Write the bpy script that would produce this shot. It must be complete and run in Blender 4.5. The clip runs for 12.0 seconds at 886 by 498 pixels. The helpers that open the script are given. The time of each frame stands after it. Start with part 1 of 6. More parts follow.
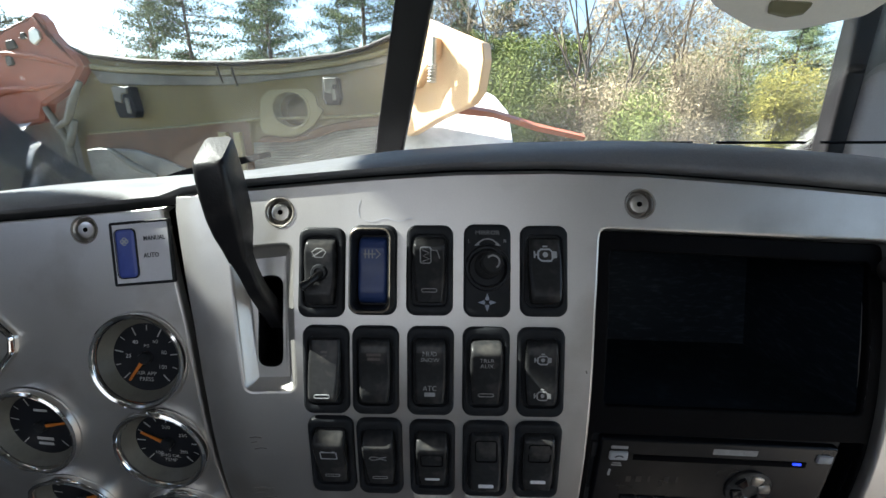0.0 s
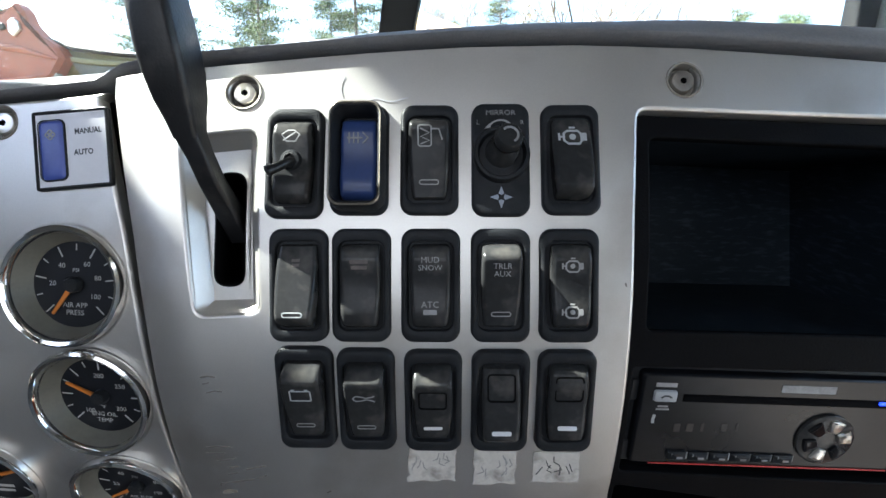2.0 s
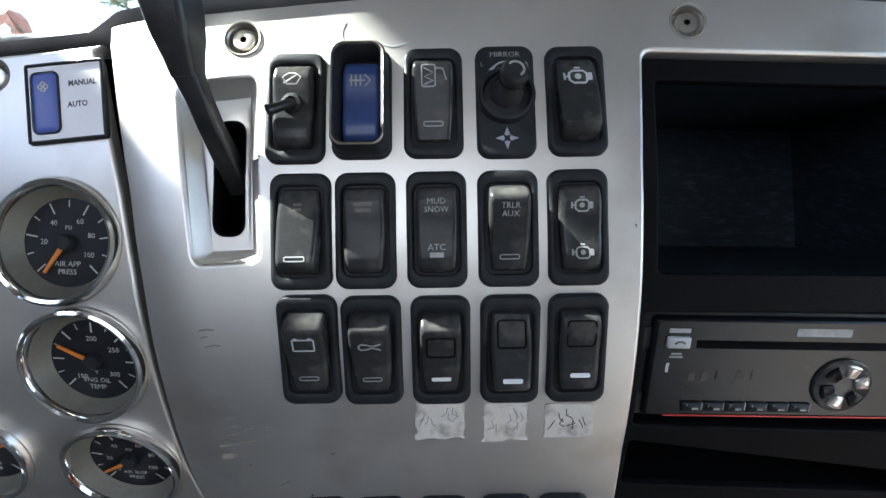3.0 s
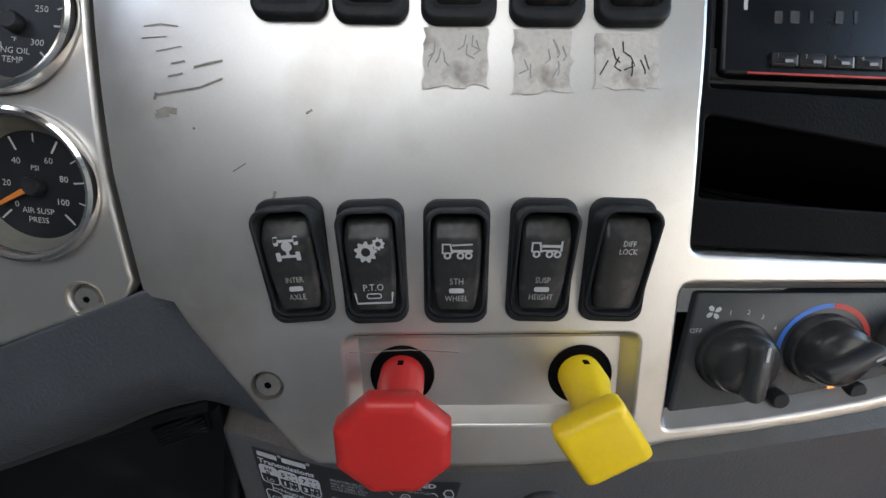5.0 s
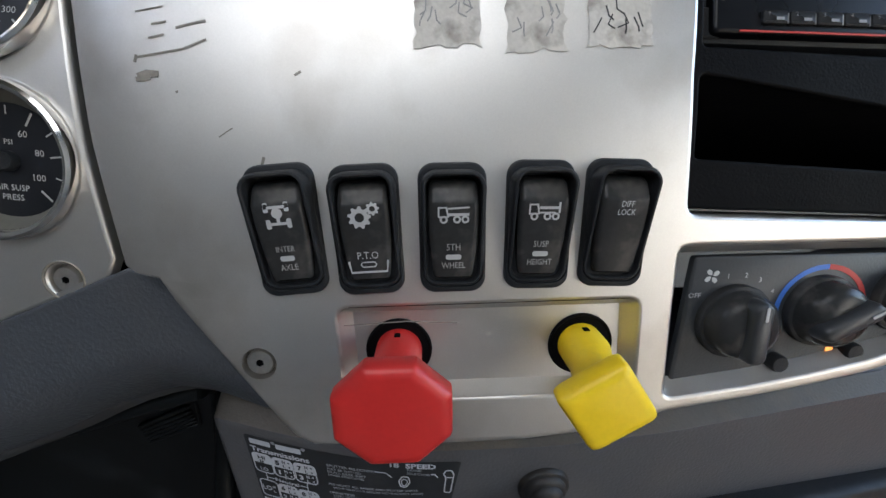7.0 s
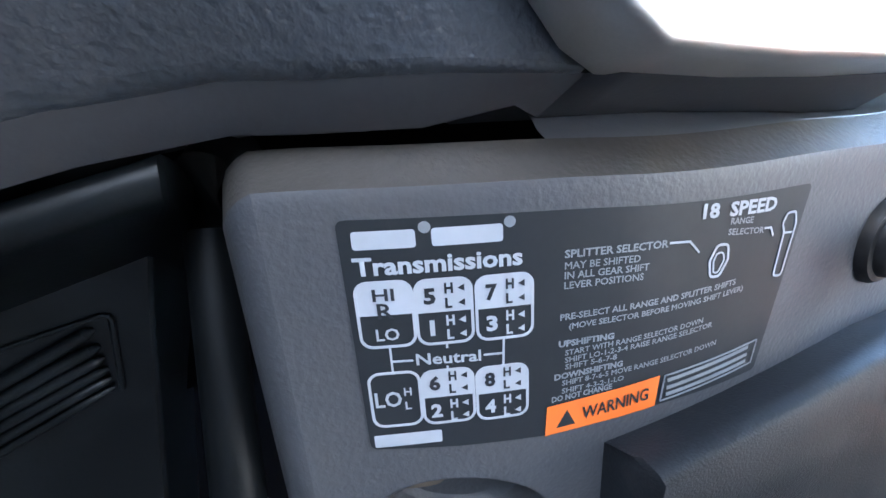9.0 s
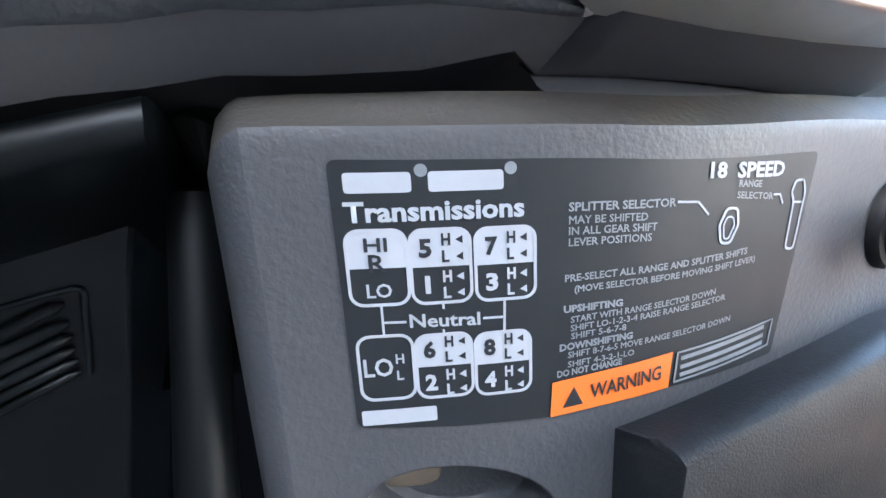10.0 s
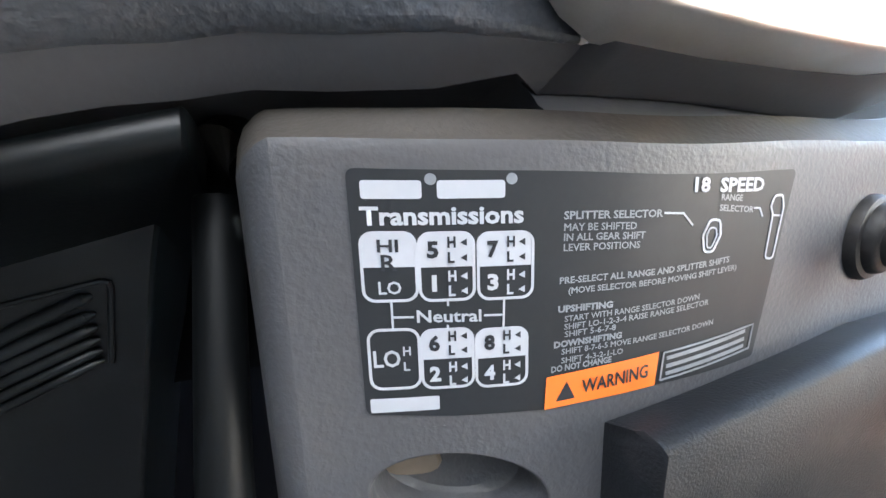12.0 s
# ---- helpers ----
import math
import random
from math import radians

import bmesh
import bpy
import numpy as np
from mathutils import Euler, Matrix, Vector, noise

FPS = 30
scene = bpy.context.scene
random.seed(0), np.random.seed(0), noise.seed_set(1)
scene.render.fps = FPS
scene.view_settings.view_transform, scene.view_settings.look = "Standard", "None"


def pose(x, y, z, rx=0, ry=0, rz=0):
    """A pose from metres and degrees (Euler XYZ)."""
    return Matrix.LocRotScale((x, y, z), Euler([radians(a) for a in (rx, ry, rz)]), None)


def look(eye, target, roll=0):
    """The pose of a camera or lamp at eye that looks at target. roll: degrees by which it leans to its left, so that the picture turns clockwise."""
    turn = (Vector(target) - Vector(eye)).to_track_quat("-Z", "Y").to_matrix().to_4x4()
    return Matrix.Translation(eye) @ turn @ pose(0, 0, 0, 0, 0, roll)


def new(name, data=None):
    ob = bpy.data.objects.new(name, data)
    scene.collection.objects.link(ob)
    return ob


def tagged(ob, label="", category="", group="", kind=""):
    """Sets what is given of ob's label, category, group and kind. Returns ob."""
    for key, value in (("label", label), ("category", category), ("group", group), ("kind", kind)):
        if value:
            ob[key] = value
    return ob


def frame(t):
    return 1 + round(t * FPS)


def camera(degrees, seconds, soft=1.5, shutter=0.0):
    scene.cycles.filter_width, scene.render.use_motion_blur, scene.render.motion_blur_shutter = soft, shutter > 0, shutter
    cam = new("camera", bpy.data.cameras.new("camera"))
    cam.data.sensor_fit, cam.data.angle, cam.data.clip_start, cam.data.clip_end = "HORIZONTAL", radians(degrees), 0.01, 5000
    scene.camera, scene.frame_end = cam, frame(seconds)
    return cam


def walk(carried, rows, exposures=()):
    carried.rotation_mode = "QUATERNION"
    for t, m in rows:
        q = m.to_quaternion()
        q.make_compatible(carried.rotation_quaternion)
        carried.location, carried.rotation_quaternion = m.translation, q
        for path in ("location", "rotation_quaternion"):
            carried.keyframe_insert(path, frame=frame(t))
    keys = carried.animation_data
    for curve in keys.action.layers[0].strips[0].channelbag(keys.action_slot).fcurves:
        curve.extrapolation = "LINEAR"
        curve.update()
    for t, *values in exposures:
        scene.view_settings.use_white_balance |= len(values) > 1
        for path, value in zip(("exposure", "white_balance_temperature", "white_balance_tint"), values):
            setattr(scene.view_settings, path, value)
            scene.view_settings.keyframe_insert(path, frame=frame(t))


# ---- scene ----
cam = camera(97.0, 12.0)
PATH = [
    (0, (0.021, -0.187, 0.136), (-0.036, 1.716, -0.478), -0.2),
    (0.2, (0.0147, -0.1693, 0.1018), (-0.0349, 1.748, -0.465), -0.2),
    (0.5, (0.01, -0.156, 0.076), (-0.034, 1.772, -0.455), -0.2),
    (1, (0.009, -0.157, 0.068), (-0.012, 1.772, -0.457), 0.1),
    (1.5, (0.008, -0.161, 0.066), (0.006, 1.768, -0.462), 0.2),
    (2, (0.015, -0.163, 0.063), (-0.003, 1.769, -0.455), -0.1),
    (2.5, (0.013, -0.165, 0.057), (0.009, 1.769, -0.453), -0.4),
    (3, (0.01, -0.166, 0.033), (0.015, 1.779, -0.434), -0.9),
    (3.5, (0.01, -0.163, -0.021), (-0.007, 1.806, -0.37), -1.4),
    (3.7, (0.009, -0.162, -0.041), (-0.003, 1.815, -0.345), -1.3),
    (5.3, (0.001, -0.143, -0.172), (0.028, 1.856, -0.17), 0.1),
    (5.5, (0.001, -0.143, -0.178), (0.027, 1.857, -0.163), 0.1),
    (6, (-0.004, -0.144, -0.18), (0.04, 1.856, -0.162), 0.2),
    (6.5, (-0.003, -0.146, -0.174), (0.044, 1.854, -0.174), 0.2),
    (6.7, (0.008, -0.152, -0.166), (0.033, 1.848, -0.179), -0.2),
    (8.3, (-0.1, -0.032, -0.247), (0.472, 1.883, -0.3), -12.1),
    (8.5, (-0.102, -0.032, -0.262), (0.457, 1.887, -0.193), -12.6),
    (9, (-0.106, -0.009, -0.281), (0.574, 1.864, -0.107), -12.4),
    (9.5, (-0.11, -0.002, -0.292), (0.622, 1.833, 0.019), -12.5),
    (10, (-0.107, -0.001, -0.297), (0.62, 1.828, 0.061), -12.1),
    (10.5, (-0.105, -0.004, -0.3), (0.606, 1.825, 0.083), -11.7),
    (11, (-0.109, -0.005, -0.3), (0.617, 1.817, 0.09), -11.4),
    (11.5, (-0.111, -0.006, -0.301), (0.62, 1.814, 0.092), -11.0),
    (12, (-0.111, -0.007, -0.299), (0.622, 1.813, 0.091), -10.9),
]
walk(cam, [(t, look(eye, target, roll)) for t, eye, target, roll in PATH],
     exposures=[(0, 2.62, 6100, 10), (0.5, 2.95, 6100, 10), (1.0, 3.32, 6100, 10), (2.5, 3.72, 6000, 10), (3.0, 3.87, 6000, 10), (3.7, 4.12, 6000, 10), (5.3, 4.22, 6500, 10), (6.7, 4.22, 6500, 10), (8.3, 4.72, 5250, 10), (9.0, 5.86, 5400, 10), (12, 6.18, 6350, 10)])

# ---------------------------------------------------------------- world and light
SUN_TO = Vector((-0.70, 0.10, 0.70)).normalized()
world = bpy.data.worlds.new("world")
scene.world = world
world.use_nodes = True
wn, wl = world.node_tree.nodes, world.node_tree.links
sky = wn.new("ShaderNodeTexSky")
sky.sky_type, sky.sun_disc = "NISHITA", False
sky.sun_elevation = math.asin(SUN_TO.z)
sky.sun_rotation = math.atan2(SUN_TO.x, SUN_TO.y)
sky.air_density, sky.dust_density = 1.0, 1.6
wl.new(sky.outputs["Color"], wn["Background"].inputs["Color"])
wn["Background"].inputs["Strength"].default_value = 0.08

sun = new("sun", bpy.data.lights.new("sun", "SUN"))
sun.data.energy, sun.data.angle, sun.data.color = 7.0, radians(0.5), (1.0, 0.95, 0.87)
sun.matrix_world = look(SUN_TO * 5, (0, 0, 0))


def fill_light(name, eye, target, w, h, watts, colour=(0.95, 0.97, 1.0)):
    """An added area lamp that fills the cab from an opening in its unseen walls."""
    lamp = new(name, bpy.data.lights.new(name, "AREA"))
    lamp.data.shape, lamp.data.size, lamp.data.size_y = "RECTANGLE", w, h
    lamp.data.energy, lamp.data.color = watts, colour
    lamp.matrix_world = look(eye, target)
    return lamp


fill_light("rear_fill_light", (-0.16, -1.24, 0.42), (-0.05, 0.0, -0.05), 0.96, 0.78, 0.60)
fill_light("right_fill_light", (1.05, -0.28, 0.12), (0.0, -0.28, 0.00), 1.1, 0.66, 0.08)
fill_light("left_fill_light", (-0.965, -0.65, 0.60), (-0.1, 0.0, -0.20), 0.38, 0.34, 0.06)
fill_light("door_opening_light", (1.06, -0.92, -0.50), (0.0, -0.2, -0.30), 0.55, 0.75, 0.24)

# ---------------------------------------------------------------- materials


def material(name, colour, rough=0.5, metal=0.0, vary=0.12, grain=600.0, cloud=18.0, bump=0.0, bump_scale=900.0,
             dirt=None, dirt_amount=0.0, dirt_scale=30.0, coat=0.0, emit=None, emit_strength=0.0, ior=1.45, stretch=(1, 1, 1), spec=0.5):
    """A surface with fine grain, broad clouding, relief and patchy dirt."""
    m = bpy.data.materials.new(name)
    m.use_nodes = True
    n, l = m.node_tree.nodes, m.node_tree.links
    b = n["Principled BSDF"]
    co = n.new("ShaderNodeTexCoord")
    mp = n.new("ShaderNodeMapping")
    mp.inputs["Scale"].default_value = stretch
    l.new(co.outputs["Object"], mp.inputs["Vector"])

    def field(scale, detail):
        t = n.new("ShaderNodeTexNoise")
        t.inputs["Scale"].default_value, t.inputs["Detail"].default_value = scale, detail
        l.new(mp.outputs["Vector"], t.inputs["Vector"])
        return t.outputs["Fac"]

    fine, broad = field(grain, 3), field(cloud, 4)
    add = n.new("ShaderNodeMath")
    add.operation = "MULTIPLY_ADD"
    add.inputs[1].default_value = 0.45
    l.new(fine, add.inputs[0])
    l.new(broad, add.inputs[2])
    ramp = n.new("ShaderNodeMapRange")
    ramp.inputs["From Min"].default_value, ramp.inputs["From Max"].default_value = 0.45, 1.0
    l.new(add.outputs[0], ramp.inputs["Value"])
    mix = n.new("ShaderNodeMix")
    mix.data_type = "RGBA"
    mix.inputs["A"].default_value = (*[c * (1 - vary) for c in colour], 1)
    mix.inputs["B"].default_value = (*[min(1, c * (1 + vary)) for c in colour], 1)
    l.new(ramp.outputs["Result"], mix.inputs["Factor"])
    out = mix.outputs["Result"]
    rr = n.new("ShaderNodeMapRange")
    rr.inputs["To Min"].default_value, rr.inputs["To Max"].default_value = rough * 0.85, min(1, rough * 1.18)
    l.new(broad, rr.inputs["Value"])
    rough_out = rr.outputs["Result"]
    if dirt:
        d = field(dirt_scale, 6)
        dm = n.new("ShaderNodeMapRange")
        dm.inputs["From Min"].default_value, dm.inputs["From Max"].default_value = 0.52, 0.72
        dm.inputs["To Max"].default_value = dirt_amount
        l.new(d, dm.inputs["Value"])
        dx = n.new("ShaderNodeMix")
        dx.data_type = "RGBA"
        dx.inputs["B"].default_value = (*dirt, 1)
        l.new(out, dx.inputs["A"])
        l.new(dm.outputs["Result"], dx.inputs["Factor"])
        out = dx.outputs["Result"]
    l.new(out, b.inputs["Base Color"])
    l.new(rough_out, b.inputs["Roughness"])
    b.inputs["Metallic"].default_value = metal
    b.inputs["IOR"].default_value = ior
    b.inputs["Specular IOR Level"].default_value = spec
    b.inputs["Coat Weight"].default_value = coat
    if bump:
        bp = n.new("ShaderNodeBump")
        bp.inputs["Strength"].default_value, bp.inputs["Distance"].default_value = bump, 0.0006
        l.new(field(bump_scale, 2), bp.inputs["Height"])
        l.new(bp.outputs["Normal"], b.inputs["Normal"])
    if emit:
        b.inputs["Emission Color"].default_value = (*emit, 1)
        b.inputs["Emission Strength"].default_value = emit_strength
    return m


SILVER = material("silver_panel_paint", (0.60, 0.583, 0.555), 0.42, 0.90, 0.08, 1500, 14, 0.05, 1800, (0.23, 0.19, 0.14), 0.40, 17)
SILVER_DARK = material("dark_silver_edge_recess", (0.22, 0.20, 0.17), 0.45, 0.3, 0.12, 900, 25)
PAD = material("grey_dash_vinyl", (0.1509, 0.1537, 0.1595), 0.55, 0, 0.18, 700, 15, 0.5, 800, (0.42, 0.415, 0.40), 0.50, 14, spec=0.25)
BOLSTER = material("grey_grained_plastic", (0.070, 0.071, 0.077), 0.46, 0, 0.12, 500, 14, 0.40, 640, (0.16, 0.14, 0.12), 0.12, 18)
LEDGE_DUST_SHADE = material("dusty_shaded_plastic_ledge", (0.0578, 0.0510, 0.0442), 0.6, 0, 0.2, 500, 20, 0.4, 700, (0.11, 0.082, 0.05), 0.5, 26)
SHELF = material("pale_blue_grey_plastic", (0.0920, 0.0976, 0.1104), 0.5, 0, 0.1, 500, 14, 0.15, 800)
KNEE = material("dark_grey_knee_plastic", (0.0513, 0.0567, 0.0662), 0.40, 0, 0.12, 500, 12, 0.8, 520, (0.10, 0.10, 0.10), 0.12, 16, spec=0.5)
KNEE_SMOOTH = material("smooth_dark_plastic", (0.0459, 0.0480, 0.0536), 0.55, 0, 0.12, 500, 12, 0.08, 900, spec=0.25)
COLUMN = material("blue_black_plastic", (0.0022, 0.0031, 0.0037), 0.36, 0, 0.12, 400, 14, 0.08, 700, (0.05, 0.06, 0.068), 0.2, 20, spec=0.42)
PIPE = material("shaded_teal_pipe", (0.0024, 0.0030, 0.0034), 0.5, 0, 0.15, 400, 30, 0.1, 700, spec=0.2)
BLACK = material("black_switch_plastic", (0.0150, 0.0164, 0.0186), 0.44, 0, 0.2, 800, 60, 0.3, 1400, (0.12, 0.11, 0.10), 0.10, 70, spec=0.16)
ROCKER = material("black_rocker_gloss", (0.025, 0.0255, 0.0262), 0.24, 0, 0.2, 500, 60, 0.08, 900, (0.25, 0.23, 0.20), 0.16, 90, spec=0.17)
BLACK_MATT = material("black_matt_insert", (0.0032, 0.0032, 0.0038), 0.6, 0, 0.2, 400, 30, 0.3, 900, (0.02, 0.02, 0.02), 0.10, 35, spec=0.05)
BIN_BLUE = material("blue_black_bin_plastic", (0.0070, 0.0105, 0.0145), 0.42, 0, 0.2, 400, 20, 0.2, 700, (0.04, 0.052, 0.065), 0.4, 120, stretch=(1, 1, 4), spec=0.15)
VOID = material("void_shade_black", (0.003, 0.003, 0.0035), 0.8, 0, 0.2, 50, 8, spec=0.05)
RUBBER = material("black_rubber", (0.014, 0.013, 0.013), 0.55, 0, 0.2, 700, 40, 0.2, 700, (0.12, 0.09, 0.06), 0.2, 60)
LEVER = material("lever_black_plastic", (0.011, 0.011, 0.012), 0.38, 0, 0.2, 700, 40, 0.2, 900, (0.16, 0.15, 0.14), 0.2, 60, spec=0.35)
BLUE = material("blue_rocker", (0.028, 0.052, 0.16), 0.35, 0, 0.15, 500, 60, 0.05, 900)
BLUE_LIGHT = material("lighter_blue_rocker", (0.055, 0.085, 0.32), 0.35, 0, 0.12, 500, 60, 0.05, 900)
INK_BLUE = material("pale_blue_print", (0.27, 0.30, 0.35), 0.55, 0, 0.08, 900, 120)
GOLD = material("worn_brass_edge", (0.24, 0.21, 0.17), 0.35, 0.5, 0.25, 400, 90)
CHROME = material("chrome", (0.80, 0.79, 0.77), 0.10, 1.0, 0.06, 300, 60)
STEEL = material("brushed_screw_steel", (0.5880, 0.5600, 0.5180), 0.3, 0.9, 0.15, 900, 120)
GAUGE_WALL = material("gauge_inner_ring", (0.12, 0.115, 0.095), 0.5, 0.1, 0.15, 600, 60)
GAUGE_FACE = material("gauge_dial_black", (0.008, 0.009, 0.012), 0.5, 0, 0.15, 500, 60, spec=0.3)
GAUGE_INK = material("gauge_dial_white", (0.3844, 0.3844, 0.3720), 0.6, 0, 0.05)
ORANGE = material("orange_needle", (0.4800, 0.1520, 0.0200), 0.45, 0, 0.08)
INK = material("white_print", (0.36, 0.37, 0.38), 0.55, 0, 0.06, 900, 120)
INK_DIM = material("grey_worn_print", (0.25, 0.25, 0.25), 0.55, 0, 0.3, 900, 200)
INK_WORN = material("almost_worn_off_print", (0.085, 0.07, 0.065), 0.5, 0, 0.4, 900, 200)
LAMP_WHITE = material("white_indicator", (0.62, 0.63, 0.65), 0.3, 0, 0.04)
RED = material("red_knob_plastic", (0.46, 0.022, 0.020), 0.38, 0, 0.10, 500, 40, 0.06, 700, (0.30, 0.04, 0.03), 0.35, 45)
YELLOW = material("yellow_knob_plastic", (0.80, 0.56, 0.012), 0.38, 0, 0.08, 500, 40, 0.06, 700, (0.40, 0.30, 0.05), 0.3, 45)
DECAL = material("black_decal_film", (0.021, 0.023, 0.026), 0.45, 0, 0.1, 500, 30, 0.03, 500, (0.08, 0.08, 0.08), 0.25, 25, spec=0.3)
DECAL_WHITE = material("decal_white_ink", (0.40, 0.42, 0.46), 0.4, 0, 0.06, 500, 60)
DECAL_BLACK = material("decal_black_ink", (0.022, 0.024, 0.028), 0.4, 0, 0.06)
DECAL_GREY = material("decal_grey_ink", (0.20, 0.215, 0.235), 0.4, 0, 0.2, 900, 200)
DECAL_ORANGE = material("decal_orange_ink", (0.83, 0.17, 0.025), 0.4, 0, 0.06, 500, 60)
TAPE = material("dirty_masking_tape", (0.50, 0.48, 0.44), 0.7, 0, 0.15, 500, 60, 0.4, 500, (0.085, 0.060, 0.045), 0.80, 75)
PLATE_WHITE = material("white_switch_plate", (0.58, 0.58, 0.60), 0.4, 0.1, 0.06, 500, 40)
RADIO = material("radio_gloss_black", (0.0034, 0.0038, 0.0050), 0.28, 0.0, 0.3, 300, 30, 0.03, 600, (0.022, 0.023, 0.028), 0.25, 40, spec=0.2)
HVAC = material("hvac_charcoal", (0.026, 0.029, 0.033), 0.42, 0, 0.12, 600, 40, 0.2, 900)
HOT = material("print_red", (0.42, 0.035, 0.03), 0.5, 0, 0.05)
COLD = material("print_blue", (0.05, 0.16, 0.52), 0.5, 0, 0.05)
AMBER = material("amber_lamp", (0.8, 0.25, 0.05), 0.4, 0, 0.05, emit=(1.0, 0.30, 0.06), emit_strength=0.1)
TAN = material("tan_foam", (0.20, 0.16, 0.12), 0.8, 0, 0.5, 60, 40, 0.8, 90, (0.04, 0.03, 0.03), 0.7, 45)
BLUE_LED = material("blue_indicator_light", (0.02, 0.05, 0.5), 0.3, 0, 0.05, emit=(0.02, 0.06, 1.0), emit_strength=0.25)
CAB = material("cab_trim_grey", (0.30, 0.29, 0.27), 0.7, 0, 0.1, 300, 6, 0.3, 500)
CAB_TAN = material("cab_floor_rubber", (0.1820, 0.1680, 0.1505), 0.8, 0, 0.2, 200, 6, 0.4, 300)
DOOR_ORANGE = material("orange_door_paint", (0.42, 0.105, 0.04), 0.45, 0, 0.10, 60, 4.0, 0.1, 300)
CAB_SIDE = material("dark_door_trim", (0.075, 0.074, 0.072), 0.6, 0, 0.1, 300, 6, 0.3, 500)
ROOF = material("roof_lining_cloth", (0.15, 0.147, 0.14), 0.85, 0, 0.1, 300, 6, 0.3, 500)
PILLAR = material("pillar_trim", (0.3900, 0.3900, 0.3900), 0.55, 0, 0.08, 400, 8, 0.3, 600)
SEAL = material("black_window_seal", (0.0080, 0.0080, 0.0085), 0.5, 0, 0.2, 300, 20, spec=0.2)
VISOR = material("visor_cream", (0.90, 0.84, 0.70), 0.7, 0, 0.06, 300, 8)
HOOD_IN = material("hood_underside_fibreglass", (0.1593, 0.1350, 0.0567), 0.6, 0, 0.18, 40, 3.0, 0.3, 60, (0.10, 0.085, 0.05), 0.4, 3.5)
HOOD_RIB = material("hood_flange_fibreglass", (0.2387, 0.2176, 0.1193), 0.55, 0, 0.15, 40, 3.0)
HOOD_EDGE = material("hood_dark_rubber_edge", (0.0297, 0.0243, 0.0189), 0.6, 0, 0.2, 40, 5)
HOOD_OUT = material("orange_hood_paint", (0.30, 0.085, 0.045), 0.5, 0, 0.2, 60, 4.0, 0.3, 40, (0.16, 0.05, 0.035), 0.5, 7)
HOOD_BROWN = material("rusty_hood_flange", (0.125, 0.075, 0.045), 0.6, 0, 0.2, 40, 5, 0.3, 50, (0.07, 0.05, 0.04), 0.4, 6)
HOOD_GREY = material("grey_dusty_bay_plastic", (0.1725, 0.1725, 0.1500), 0.6, 0, 0.25, 40, 6, 0.3, 50, (0.06, 0.06, 0.055), 0.5, 8)
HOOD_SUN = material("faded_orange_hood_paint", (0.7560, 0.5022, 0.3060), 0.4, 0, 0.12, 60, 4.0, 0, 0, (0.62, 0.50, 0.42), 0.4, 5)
FOIL = material("grey_white_liner", (0.6926, 0.6926, 0.6833), 0.5, 0.1, 0.2, 60, 10, 0.5, 60, (0.2, 0.2, 0.2), 0.4, 14)
ENGINE = material("engine_bay_plastic", (0.19, 0.21, 0.245), 0.5, 0.1, 0.3, 40, 8, 0.4, 40)
GRILLE = material("grey_mesh", (0.2333, 0.2333, 0.2187), 0.6, 0.2, 0.3, 90, 12, 0.5, 120)
BARK = material("bark", (0.0756, 0.0594, 0.0459), 0.9, 0, 0.3, 20, 3, 0.6, 30)
TWIG = material("bare_twigs", (0.1457, 0.1126, 0.0795), 0.9, 0, 0.3, 20, 3)
GROUND = material("leaf_litter_ground", (0.0864, 0.0675, 0.0405), 0.95, 0, 0.35, 12, 0.6, 0.6, 10, (0.0432, 0.0540, 0.0216), 0.6, 0.8)


def leaf_material(name, dark, light):
    m = bpy.data.materials.new(name)
    m.use_nodes = True
    n, l = m.node_tree.nodes, m.node_tree.links
    b = n["Principled BSDF"]
    g = n.new("ShaderNodeNewGeometry")
    mix = n.new("ShaderNodeMix")
    mix.data_type = "RGBA"
    mix.inputs["A"].default_value, mix.inputs["B"].default_value = (*dark, 1), (*light, 1)
    l.new(g.outputs["Random Per Island"], mix.inputs["Factor"])
    l.new(mix.outputs["Result"], b.inputs["Base Color"])
    b.inputs["Roughness"].default_value = 0.9
    b.inputs["Specular IOR Level"].default_value = 0.1
    return m


PINE = leaf_material("pine_needles", (0.044, 0.062, 0.030), (0.125, 0.150, 0.068))
BUSH = leaf_material("bush_leaves", (0.062, 0.080, 0.027), (0.175, 0.195, 0.062))
AUTUMN = leaf_material("autumn_leaves", (0.12, 0.115, 0.035), (0.26, 0.225, 0.06))
DRY = leaf_material("dry_brush", (0.15, 0.12, 0.08), (0.33, 0.265, 0.175))

# ---------------------------------------------------------------- mesh tools


def rrect(w, h, r, n=5, cx=0.0, cy=0.0):
    """A rounded rectangle, counter-clockwise."""
    out = []
    for sx, sy, a0 in ((1, 1, 0), (-1, 1, 90), (-1, -1, 180), (1, -1, 270)):
        for i in range(n + 1):
            a = radians(a0 + 90 * i / n)
            out.append((cx + sx * (w / 2 - r) + r * math.cos(a), cy + sy * (h / 2 - r) + r * math.sin(a)))
    return out


def circle(r, n=32, cx=0.0, cy=0.0, a0=0.0):
    return [(cx + r * math.cos(a0 + 2 * math.pi * i / n), cy + r * math.sin(a0 + 2 * math.pi * i / n)) for i in range(n)]


